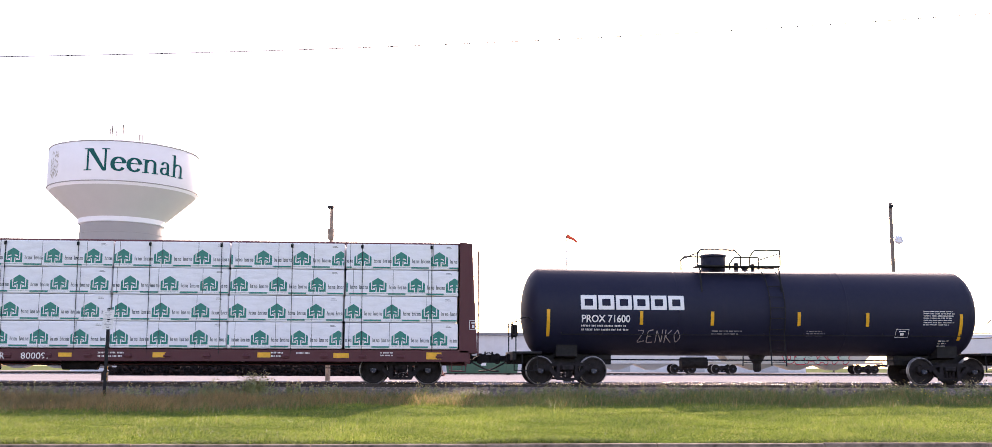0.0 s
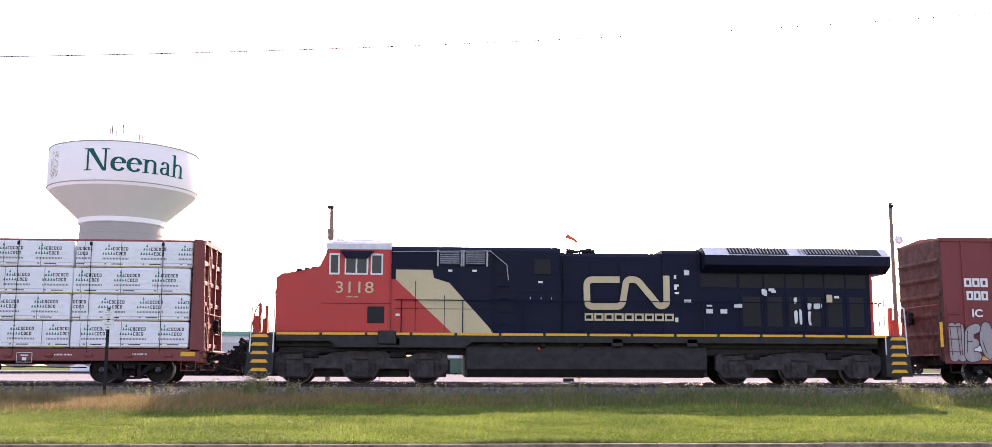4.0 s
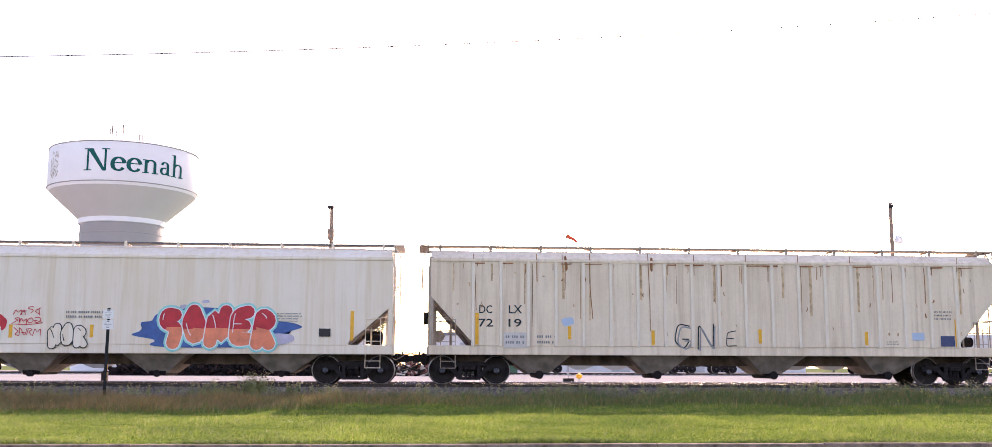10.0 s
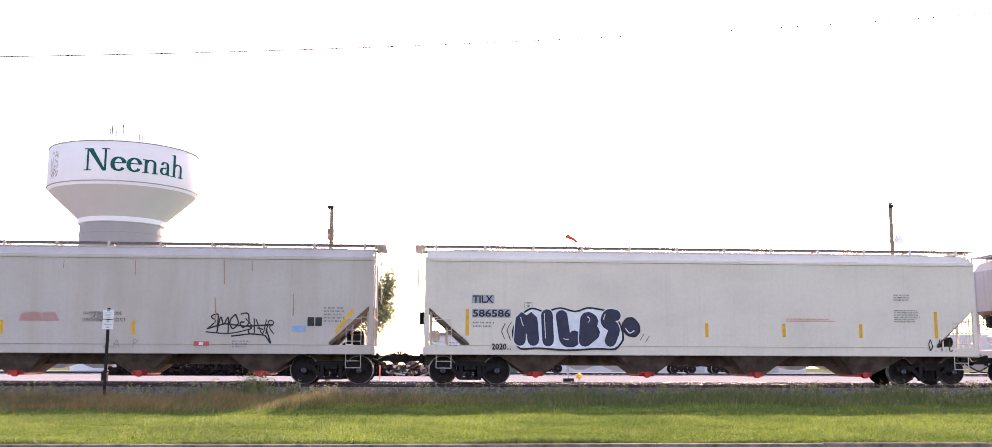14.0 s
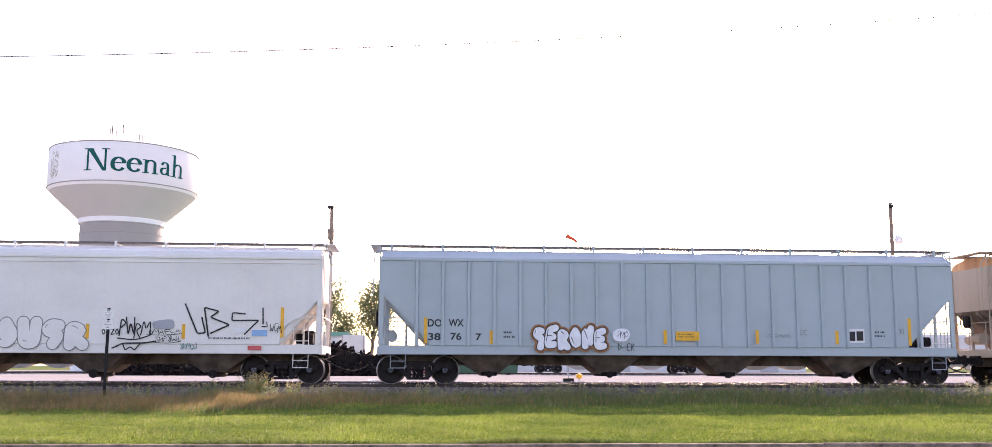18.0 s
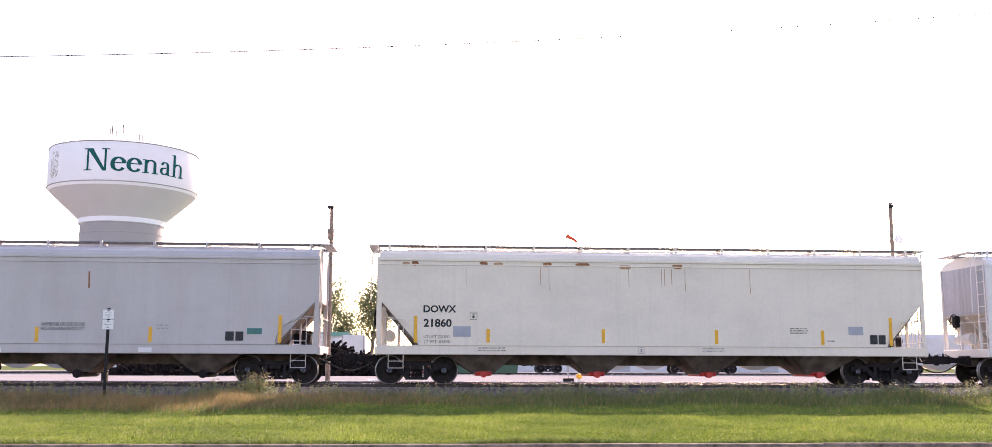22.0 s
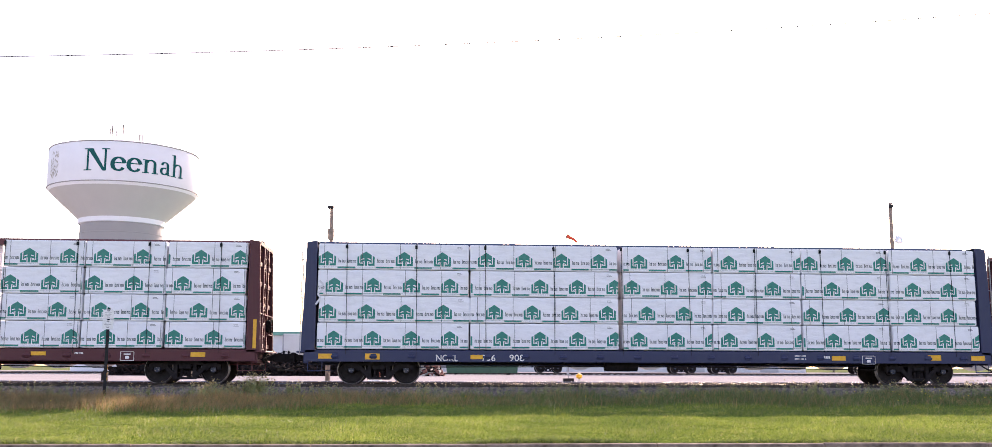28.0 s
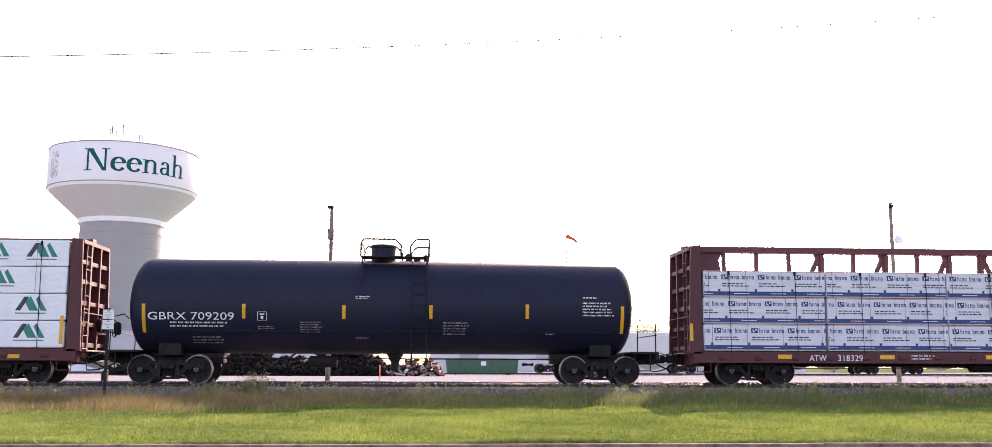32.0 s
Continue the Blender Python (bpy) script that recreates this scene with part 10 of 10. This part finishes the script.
# b20
panel(b20, 10.76, 11.24, 0.82, 0.98, M_YELLOW, y=-1.4614)
panel(b20, 9.25, 9.71, 0.82, 1.00, M_YELLOW, y=-1.4620)
panel(b20, 5.94, 6.41, 0.81, 0.96, M_YELLOW, y=-1.4626)
frame_mark(b20, 6.98, 7.43, 0.69, 0.97, M_WHITE, y=-1.4632)
bars(b20, 4.68, 5.14, 0.78, 0.98, 2, M_WHITE, y=-1.4638, seed=566)
bars(b20, 5.67, 5.94, 0.77, 0.96, 1, M_WHITE, y=-1.4644, seed=567)
# b21
text(b21, "IC", -7.23, -6.98, 0.81, 1.01, M_WHITE, y=-1.4566)
text(b21, "977", -6.15, -5.72, 0.79, 0.99, M_WHITE, y=-1.4572)
text(b21, "041", -5.29, -4.87, 0.80, 1.00, M_WHITE, y=-1.4578)
panel(b21, -4.87, -4.40, 0.86, 1.00, M_YELLOW, y=-1.4584)
panel(b21, -1.63, -1.15, 0.87, 0.99, M_YELLOW, y=-1.4590)
panel(b21, 1.24, 1.72, 0.88, 1.00, M_YELLOW, y=-1.4596)
panel(b21, 4.44, 4.90, 0.88, 1.00, M_YELLOW, y=-1.4602)
panel(b21, 9.39, 9.85, 0.85, 1.00, M_YELLOW, y=-1.4608)
frame_mark(b21, 7.20, 7.63, 0.72, 1.01, M_WHITE, y=-1.4614)
bars(b21, -4.04, -3.25, 0.80, 1.00, 2, M_WHITE, y=-1.4620, seed=578)
bars(b21, -2.65, -2.11, 0.91, 1.01, 1, M_WHITE, y=-1.4626, seed=579)
bars(b21, 2.40, 2.97, 0.83, 1.05, 2, M_WHITE, y=-1.4632, seed=580)
bars(b21, 5.79, 6.10, 0.88, 0.98, 1, M_WHITE, y=-1.4638, seed=581)
reflector(b21, -11.47, 1.48, 2.27, 0.11, y=-1.4644)
reflector(b21, 11.38, 1.13, 2.06, 0.11, y=-1.4650)
# b22
text(b22, "ATW", -7.52, -6.93, 0.79, 0.99, M_WHITE, y=-1.4566)
text(b22, "318329", -6.54, -5.69, 0.79, 0.99, M_WHITE, y=-1.4572)
panel(b22, -8.59, -8.11, 0.86, 1.00, M_YELLOW, y=-1.4578)
panel(b22, -5.10, -4.59, 0.86, 1.00, M_YELLOW, y=-1.4584)
panel(b22, -1.42, -0.92, 0.87, 1.01, M_YELLOW, y=-1.4590)
panel(b22, -0.15, 0.33, 0.88, 1.00, M_YELLOW, y=-1.4596)
panel(b22, 4.74, 5.20, 0.88, 1.00, M_YELLOW, y=-1.4602)
panel(b22, 9.61, 10.14, 0.86, 1.00, M_YELLOW, y=-1.4608)
frame_mark(b22, 7.16, 7.62, 0.70, 1.01, M_CREAM, y=-1.4614)
bars(b22, -4.01, -3.18, 0.80, 1.00, 2, M_WHITE, y=-1.4620, seed=594)
bars(b22, 3.69, 4.12, 0.83, 1.03, 2, M_WHITE, y=-1.4626, seed=595)
reflector(b22, -11.49, 1.44, 2.01, 0.11, y=-1.4632)
reflector(b22, 11.38, 1.44, 1.98, 0.11, y=-1.4638)
# b24
panel(b24, 9.36, 9.75, 0.79, 0.91, M_YELLOW, y=-1.4566)
reflector(b24, 10.98, 1.23, 2.14, 0.11, y=-1.4572)

# ---- rust that runs down from the eave of the old ribbed car ----
M_RUSTW = plain("washed_rust_stain", (0.55, 0.385, 0.235), 0.85, 0, 0.5, 5, 0.0)
rw = random.Random(77)
for k in range(15):
    a, n = -9.0 + k * 1.24 + rw.uniform(-0.3, 0.3), rw.uniform(0.4, 1.9)
    brush(h7, [(a, 3.93), (a + 0.012, 3.93 - n * 0.4), (a, 3.93 - n)], M_RUSTW, rw.uniform(0.035, 0.09), -1.5565 - 0.00005 * k, name="rust_run")
for k in range(34):
    a, z, n = rw.uniform(-9.0, 9.0), rw.uniform(1.5, 3.8), rw.uniform(0.03, 0.16)
    brush(h7, [(a, z), (a + rw.uniform(-0.03, 0.03), z - n * 0.5), (a + rw.uniform(-0.04, 0.04), z - n)], rw.choice((M_RUSTR, M_RUSTL, M_RUSTW)), rw.uniform(0.02, 0.05), -1.558 - 0.00002 * k, name="rust_patch")
rr = random.Random(7)
for k in range(19):
    x = -8.15 + 16.3 * k / 18
    for j in range(rr.choice((1, 2, 3))):
        a, n = x + rr.choice((-0.11, 0.11, rr.uniform(-0.4, 0.4))), rr.choice((0.15, 0.3, 0.5, 1.1, 1.9)) * rr.uniform(0.6, 1.2)
        brush(h7, [(a, 3.93), (a + 0.01, 3.93 - n * 0.5), (a - 0.005, 3.93 - n)], rr.choice((M_RUSTR, M_RUSTL)), rr.uniform(0.012, 0.032), -1.557 - 0.0003 * k, name="rust_run")
    if rr.random() < 0.6:
        a = x + rr.uniform(-0.3, 0.3)
        brush(h7, [(a, 3.935), (a + 0.2, 3.93), (a + rr.uniform(0.3, 0.7), 3.94)], M_RUSTR, rr.uniform(0.02, 0.05), -1.590 - 0.0003 * k, name="rust_run")
for k in range(9):
    a, n = rr.uniform(-8, 8), rr.uniform(0.2, 0.9)
    brush(h16, [(a, 3.8), (a, 3.8 - n * 0.6), (a + 0.01, 3.8 - n)], M_RUSTL, rr.uniform(0.01, 0.02), -1.557 - 0.0003 * k, name="rust_run")

# ---- the yard behind the track ----
YT = 104.4                     # yard track with standing cars
ZY = 0.22


def standing_hopper(x, L, mat, label, tag=None, seed=1):
    """A covered hopper that stands on the yard track."""
    car = thing("standing_hopper_car", label, "freight car", x, YT, ZY + 0.2, 0, "standing yard cars")
    h = L / 2
    bm = bmesh.new()
    prism(bm, [(-h + 0.5, 3.75), (-h + 0.5, 2.7), (-h + 1.9, 1.35), (-h + 1.9, 1.0), (h - 1.9, 1.0), (h - 1.9, 1.35), (h - 0.5, 2.7), (h - 0.5, 3.75)], -1.5, 1.5)
    prism(bm, [(-1.5, 3.75), (-0.8, 4.15), (0.8, 4.15), (1.5, 3.75)], -h + 0.5, h - 0.5, "x")
    part("body", bm, mat, car)
    for s in (-1, 1):
        part("side_sill", one(bbox, -h, h, s * 1.42 - 0.06, s * 1.42 + 0.06, 0.95, 1.2, 0.02), mat, car)
        part("running_board", one(bbox, -h, h, s * 0.7 - 0.2, s * 0.7 + 0.2, 4.25, 4.3, 0.01), M_GALV, car)
        t = attach("truck", ME_BOLSTER, car, "", pose(s * (h - 1.55), 0, 0))
        for q in (-1, 1):
            attach("side_frame", ME_FRAME, t, "", pose(0, q, 0))
            attach("wheelset", ME_WHEEL, t, "", pose(q * 0.89, 0, 0.457))
        attach("coupler", ME_COUPLER, car, "", pose(s * h, 0, 0, 0, 0, 0 if s > 0 else 180))
        ladder(car, s * (h - 0.3) - 0.2, s * (h - 0.3) + 0.2, -1.5, 1.1, 3.9, mat)
    for k in range(3):
        xx = (k - 1) * (L - 6.0) / 3
        bm = bmesh.new()
        w0 = (L - 6.0) / 6 + 0.1
        lo = [bm.verts.new(p) for p in ((xx - 0.4, -0.6, 0.35), (xx + 0.4, -0.6, 0.35), (xx + 0.4, 0.6, 0.35), (xx - 0.4, 0.6, 0.35))]
        hi = [bm.verts.new(p) for p in ((xx - w0, -1.3, 1.0), (xx + w0, -1.3, 1.0), (xx + w0, 1.3, 1.0), (xx - w0, 1.3, 1.0))]
        for i in range(4):
            bm.faces.new((lo[i], lo[(i + 1) % 4], hi[(i + 1) % 4], hi[i]))
        bm.faces.new(lo[::-1])
        bm.faces.new(hi)
        part("outlet_pocket", bm, mat, car)
    if tag:
        throw_up(car, tag[0], tag[1], 0.98, 2.0, tag[2], tag[3], tag[4], M_INK, seed, -1.508)
    return car


M_FARW = paint("yard_car_white", (0.60, 0.59, 0.58), 0.55, 0.15, 0.2)
M_FARG = paint("yard_car_grey", (0.42, 0.42, 0.44), 0.55, 0.15, 0.2)
M_FART = paint("yard_car_tan", (0.46, 0.42, 0.36), 0.6, 0.2, 0.2)
yt = thing("yard_track", "yard track of worn rails on pale sleepers", "railway track", 0, YT, ZY, 0, "", "structure")
for s in (-1, 1):
    part("rail", one(bbox, -160, 160, s * 0.755 - 0.035, s * 0.755 + 0.035, 0.03, 0.2, 0.008), M_RAIL, yt)
me = mesh_of("sleeper", one(bbox, -0.12, 0.12, -1.3, 1.3, -0.05, 0.06, 0.015), M_CONC2)
for k in range(-70, 110):
    attach("sleeper", me, yt, "", pose(k * 0.62, random.uniform(-0.05, 0.05), random.uniform(-0.02, 0.01)))

# ---- scrap timber heap ----
def heap(name, n, x0, x1, y0, y1, height, mats, label, category, seed, longest=2.2):
    """A heap of old timbers and scrap, thrown at all angles."""
    rng = np.random.default_rng(seed)
    V, Fc, MI = [], [], []
    cube = np.array([(x, y, z) for z in (-1, 1) for y in (-1, 1) for x in (-1, 1)], float)
    fq = np.array([(0, 2, 3, 1), (4, 5, 7, 6), (0, 1, 5, 4), (2, 6, 7, 3), (0, 4, 6, 2), (1, 3, 7, 5)])
    for k in range(n):
        u = rng.random()
        x = x0 + (x1 - x0) * u
        crest = height * (0.55 + 0.3 * math.sin(u * 17) + 0.25 * math.sin(u * 41 + 1)) * min(1, u * 9, (1 - u) * 9)
        y = rng.uniform(y0, y1)
        side = 1 - abs((y - (y0 + y1) / 2) / ((y1 - y0) / 2))
        z = float(ground_z(y)) + crest * side * rng.uniform(0.5, 1.0)
        dim = np.array([rng.uniform(0.3, 0.5) * longest, 0.085 * rng.uniform(0.6, 1.3), 0.075 * rng.uniform(0.6, 1.3)])
        e = Euler((rng.uniform(-0.6, 0.6), rng.uniform(-0.7, 0.7), rng.uniform(-1.6, 1.6))).to_matrix()
        V.append((cube * dim) @ np.array(e).T + (x, y, z + 0.1))
        Fc.append(fq + 8 * k)
        MI += [int(rng.choice(len(mats)))] * 6
    return stuff(name, np.concatenate(V), np.concatenate(Fc), mats, label, category, np.array(MI))


T_OLD = plain("old_timber", (0.012, 0.010, 0.010), 0.95, 0, 0.5, 4, 0.4, 0.006, 0.1)
T_OLD2 = plain("old_timber_brown", (0.028, 0.018, 0.016), 0.95, 0, 0.5, 4, 0.4, 0.006, 0.1)
T_PALE = plain("pale_debris", (0.50, 0.46, 0.42), 0.85, 0, 0.3, 4, 0.3)
T_RED = plain("reddish_debris", (0.20, 0.08, 0.06), 0.9, 0, 0.4, 4, 0.3)
heap("timber_heap", 6400, -24.2, -2.7, 82, 88, 2.5, [T_OLD, T_OLD, T_OLD2], "long heap of dark scrap sleepers in the yard", "timber heap", 3)
heap("debris_heap", 560, -2.9, 1.35, 81.5, 86, 1.3, [T_OLD2, T_OLD2, T_PALE, T_RED], "low heap of broken pale timber and scrap", "debris", 4, 1.3)

# ---- roll-off container ----
sk = thing("waste_container", "green steel roll-off container standing in the yard", "container", 5.75, 100.2, 0.28)
M_SKIP = paint("container_green", (0.04, 0.115, 0.07), 0.6, 0.25, 0.3)
bm = bmesh.new()
prism(bm, [(-3.4, 0.15), (-3.55, 1.45), (-3.4, 1.5), (3.4, 1.5), (3.5, 1.4), (3.4, 0.15)], -1.15, 1.15)
sb = part("body", bm, M_SKIP, sk)
for k in range(9):
    part("side_rib", one(bbox, -3.2 + k * 0.8 - 0.05, -3.2 + k * 0.8 + 0.05, -1.21, -1.15, 0.2, 1.42, 0.01), M_SKIP, sb)
part("top_rim", one(bbox, -3.5, 3.5, -1.2, -1.1, 1.42, 1.54, 0.01), M_SKIP, sb)
for x in (-2.6, 2.6):
    part("roller", one(rod, (x, -1.0, 0.1), (x, 1.0, 0.1), 0.13, 12), M_STEEL, sk)
decal("label_plate", one(flat, -0.15, 0.35, 0.85, 1.25, -1.22), M_WHITE, sk)

# ---- white trailers ----
def trailer(x, y, L, label):
    t = thing("white_trailer", label, "trailer", x, y, float(ground_z(y)), 0, "yard trailers")
    b_ = part("box", one(bbox, -L / 2, L / 2, -1.25, 1.25, 1.15, 3.75, 0.12, 0, 3), M_FARW, t, "white box body with rounded corners")
    for x_ in (-L / 2 + 0.1, L / 2 - 0.1):
        part("corner_rail", one(bbox, x_ - 0.06, x_ + 0.06, -1.29, -1.2, 1.2, 3.7, 0.02), M_GALV, b_)
    part("chassis", one(bbox, -L / 2, L / 2, -0.5, 0.5, 0.8, 1.15, 0.03), M_BLACK, t)
    for x_ in (L / 2 - 1.2, L / 2 - 2.4):
        for s in (-1, 1):
            bm = bmesh.new()
            lathe(bm, [(s * 0.85, 0.2), (s * 0.85, 0.5), (s * 1.15, 0.5), (s * 1.15, 0.25), (s * 1.12, 0.0)], 18, "y", (x_, 0, 0.5))
            part("wheel", bm, M_HOSE, t)
    part("landing_leg", one(bbox, -L / 2 + 1.5, -L / 2 + 1.62, -1.0, 1.0, 0.0, 0.9, 0.01), M_STEEL, t)
    return t


trailer(-11.0, 96.1, 3.9, "white box trailer parked in the yard")
trailer(-6.63, 98.2, 2.2, "short white box trailer with pale corner rails")

# ---- buildings ----
def shed(name, x0, x1, y, depth, z, wall_h, roof_h, wall, roof, label, bays):
    b_ = thing(name, label, "building", (x0 + x1) / 2, y, z)
    w = (x1 - x0) / 2
    part("wall", one(box, -w, w, 0, depth, -0.3, wall_h), wall, b_)
    part("roof", one(prism, [(-0.5, wall_h), (-0.5, wall_h + 0.5), (depth / 2, wall_h + roof_h), (depth + 0.5, wall_h + 0.5), (depth + 0.5, wall_h)], -w - 0.4, w + 0.4, "x"), roof, b_)
    for k in range(bays):
        x = -w + (k + 0.5) * 2 * w / bays
        if k % 3 == 1:
            d = part("roller_door", one(box, x - 1.6, x + 1.6, -0.06, 0.05, -0.2, wall_h * 0.8), M_FARG, b_)
        else:
            part("wall_panel", one(box, x - 0.06, x + 0.06, -0.08, 0.02, -0.2, wall_h), wall, b_)
    return b_


M_SHEDW = paint("shed_white", (0.62, 0.62, 0.64), 0.6, 0.08, 0.1)
M_SHEDG = paint("shed_green_roof", (0.10, 0.30, 0.24), 0.5, 0.08, 0.1)
M_SHEDD = plain("shed_grey_roof", (0.20, 0.20, 0.22), 0.6, 0.1, 0.2, 2, 0.1)
shed("green_roof_shed", -43, -10.7, 142.5, 18, 0.22, 5.0, 0.9, M_SHEDW, M_SHEDG, "long white shed with a green metal roof", 9)
shed("white_warehouse", 1.3, 65.8, 172, 30, 0.22, 6.05, 0.5, M_SHEDW, M_SHEDD, "long low white warehouse behind the yard", 15)

standing_hopper(-55.6, 17.6, M_FARW, "white hopper car with red tags in the yard", (-4, 4, 6, M_ORNG, None), 3)
standing_hopper(-36.0, 17.6, M_FARG, "grey hopper car with a teal tag in the yard", (-1.5, 6.5, 6, M_TEALS, M_REDS), 4)
standing_hopper(19.76, 17.0, M_FARW, "off-white hopper car in the yard", None, 5)
standing_hopper(38.55, 18.2, M_FART, "tan hopper car with a green tag in the yard", (-1.5, 5.5, 6, M_MINT, M_REDS), 6)
standing_hopper(58.35, 18.0, M_FARW, "off-white hopper car with a purple tag in the yard", (-6, 3, 6, M_LILAC, None), 7)
standing_hopper(77.95, 18.0, M_FARG, "grey hopper car in the yard", None, 8)

# ---- small yard things ----
mk = thing("marker_post", "orange marker post on a white base", "marker post", -2.06, 49.1, float(ground_z(49.1)))
part("post", one(rod, (0, 0, 0), (0, 0, 0.75), 0.035, 10), M_ORNG, mk)
part("base", one(bbox, -0.55, 0.12, -0.2, 0.2, -0.02, 0.06, 0.02), M_WHITE, mk)
mk = thing("yellow_marker", "small yellow marker on a short stake", "marker", 7.73, 50.4, float(ground_z(50.4)))
part("stake", one(rod, (0, 0, -0.05), (0, 0, 0.2), 0.02), M_STEEL, mk)
bm = bmesh.new()
lathe(bm, [(0.1, 0.04), (0.18, 0.15), (0.3, 0.16), (0.38, 0.06), (0.39, 0.0)], 12, "z")
part("head", bm, M_YELLOW, mk, "", True)
mk = thing("switch_stand", "pale switch stand with a small target", "switch stand", 6.91, 48.4, float(ground_z(48.4)))
part("mast", one(rod, (0, 0, 0), (0, 0, 1.15), 0.03), M_GALV, mk)
part("target", one(bbox, -0.12, 0.12, -0.02, 0.02, 1.0, 1.2, 0.01), M_WHITE, mk)
part("stand_base", one(bbox, -0.25, 0.25, -0.15, 0.15, -0.02, 0.16, 0.02), M_STEEL, mk)
mk = thing("relay_box", "small pale relay box on a post", "relay box", -13.83, 45.7, float(ground_z(45.7)))
part("cabinet", one(bbox, -0.13, 0.13, -0.10, 0.10, 0.0, 0.42, 0.02), M_STEEL, mk)
part("stake", one(rod, (0.1, -0.1, 0.0), (0.1, -0.1, 0.72), 0.03), M_YELLOW, mk)

# ---- trees ----
M_BARK = plain("bark", (0.12, 0.10, 0.085), 0.9, 0, 0.35, 8, 0.5)
G_TREE = leaf_mat("tree_leaves", (0.15, 0.17, 0.105), (0.32, 0.335, 0.20))


def tree(x, y, h, w, n, seed, label):
    rnd = random.Random(seed)
    z = float(ground_z(y))
    t = thing("tree", label, "tree", x, y, z, 0, "yard trees")
    bm = bmesh.new()
    top = Vector((0.15 * h * rnd.uniform(-0.3, 0.3), 0, h * 0.55))
    rod(bm, (0, 0, -0.2), top, 0.035 * h * 0.6, 9, 0, 0.016 * h * 0.6)
    tips = []
    for k in range(16):
        a, u = rnd.uniform(0, 6.28), rnd.uniform(0.3, 1.0)
        p = Vector((0, 0, 0)).lerp(top, u)
        q = p + Vector((math.cos(a) * w * rnd.uniform(0.2, 0.5), math.sin(a) * w * rnd.uniform(0.2, 0.5), h * rnd.uniform(0.12, 0.42)))
        q.z = min(q.z, h * 0.97)
        rod(bm, p, q, 0.008 * h, 5, 0, 0.003 * h)
        tips += [p.lerp(q, 0.55), q, q]
    part("trunk", bm, M_BARK, t)
    rng = np.random.default_rng(seed)
    c = np.array([tips[i] for i in rng.integers(0, len(tips), n)])
    c = c + rng.normal(0, 1, (n, 3)) * np.array([w * 0.11, w * 0.11, h * 0.055])
    s = rng.uniform(0.6, 1.3, n) * 0.22
    d1, d2 = rng.normal(0, 1, (n, 3)), rng.normal(0, 1, (n, 3))
    d1 /= np.linalg.norm(d1, axis=1)[:, None]
    d2 /= np.linalg.norm(d2, axis=1)[:, None]
    P = np.stack([c - d1 * s[:, None], c + d2 * s[:, None] * 0.6, c + d1 * s[:, None], c - d2 * s[:, None] * 0.6], 1)
    f = np.arange(n * 4).reshape(n, 4)
    ob = stuff("crown", P.reshape(-1, 3), f, [G_TREE], "loose crown of small green leaves", "")
    del ob["kind"]
    ob.parent = t
    return t


tree(-12.75, 145, 14.6, 5.4, 4800, 1, "tall loose-crowned green tree behind the yard")
tree(-7.62, 148, 16.6, 6.0, 6200, 2, "tall slender green tree behind the yard")
tree(-68.5, 158.7, 11.0, 8, 4200, 3, "broad green tree at the yard's edge")
tree(-38.4, 191, 8.6, 7, 2600, 4, "low green tree behind the shed")
tree(76.3, 185.6, 9.8, 9, 3800, 5, "broad green tree behind the warehouse")
tree(49.3, 222, 11.4, 9, 3000, 6, "green tree above the warehouse roof")
tree(101.9, 164, 10.2, 9, 3600, 7, "broad green tree at the yard's edge")
tree(7.6, 226, 10.8, 8, 2600, 8, "green tree behind the warehouse")


def motions():
    """Rolls every car along the track, and turns each wheelset while it passes the camera."""
    steps = [k * 1.0 for k in range(33)]
    for car, c in CARS:
        walk(car, [(t, pose(c + run(t), TY, RZ)) for t in steps])
    place = dict(CARS)
    for w, x, r, car in WHEELSETS:
        tx = w.parent.matrix_basis.translation.x
        rows_ = []
        for f in range(0, 961):
            t = f / 30
            if -24 < place[car] + tx + x + run(t) < 28:
                a = math.degrees((run(t) + 300) / r) % 360
                rows_.append((t, pose(x, 0, r, 0, a, 0)))
        if rows_:
            first, last = rows_[0], rows_[-1]
            lead = [(0.0, first[1])] if first[0] > 0.05 else []
            if first[0] > 0.2:
                lead.append((first[0] - 0.1, first[1]))
            tail = []
            if last[0] < 31.8:
                tail = [(last[0] + 0.1, last[1]), (32.0, last[1])]
            walk(w, lead + rows_ + tail)


motions()
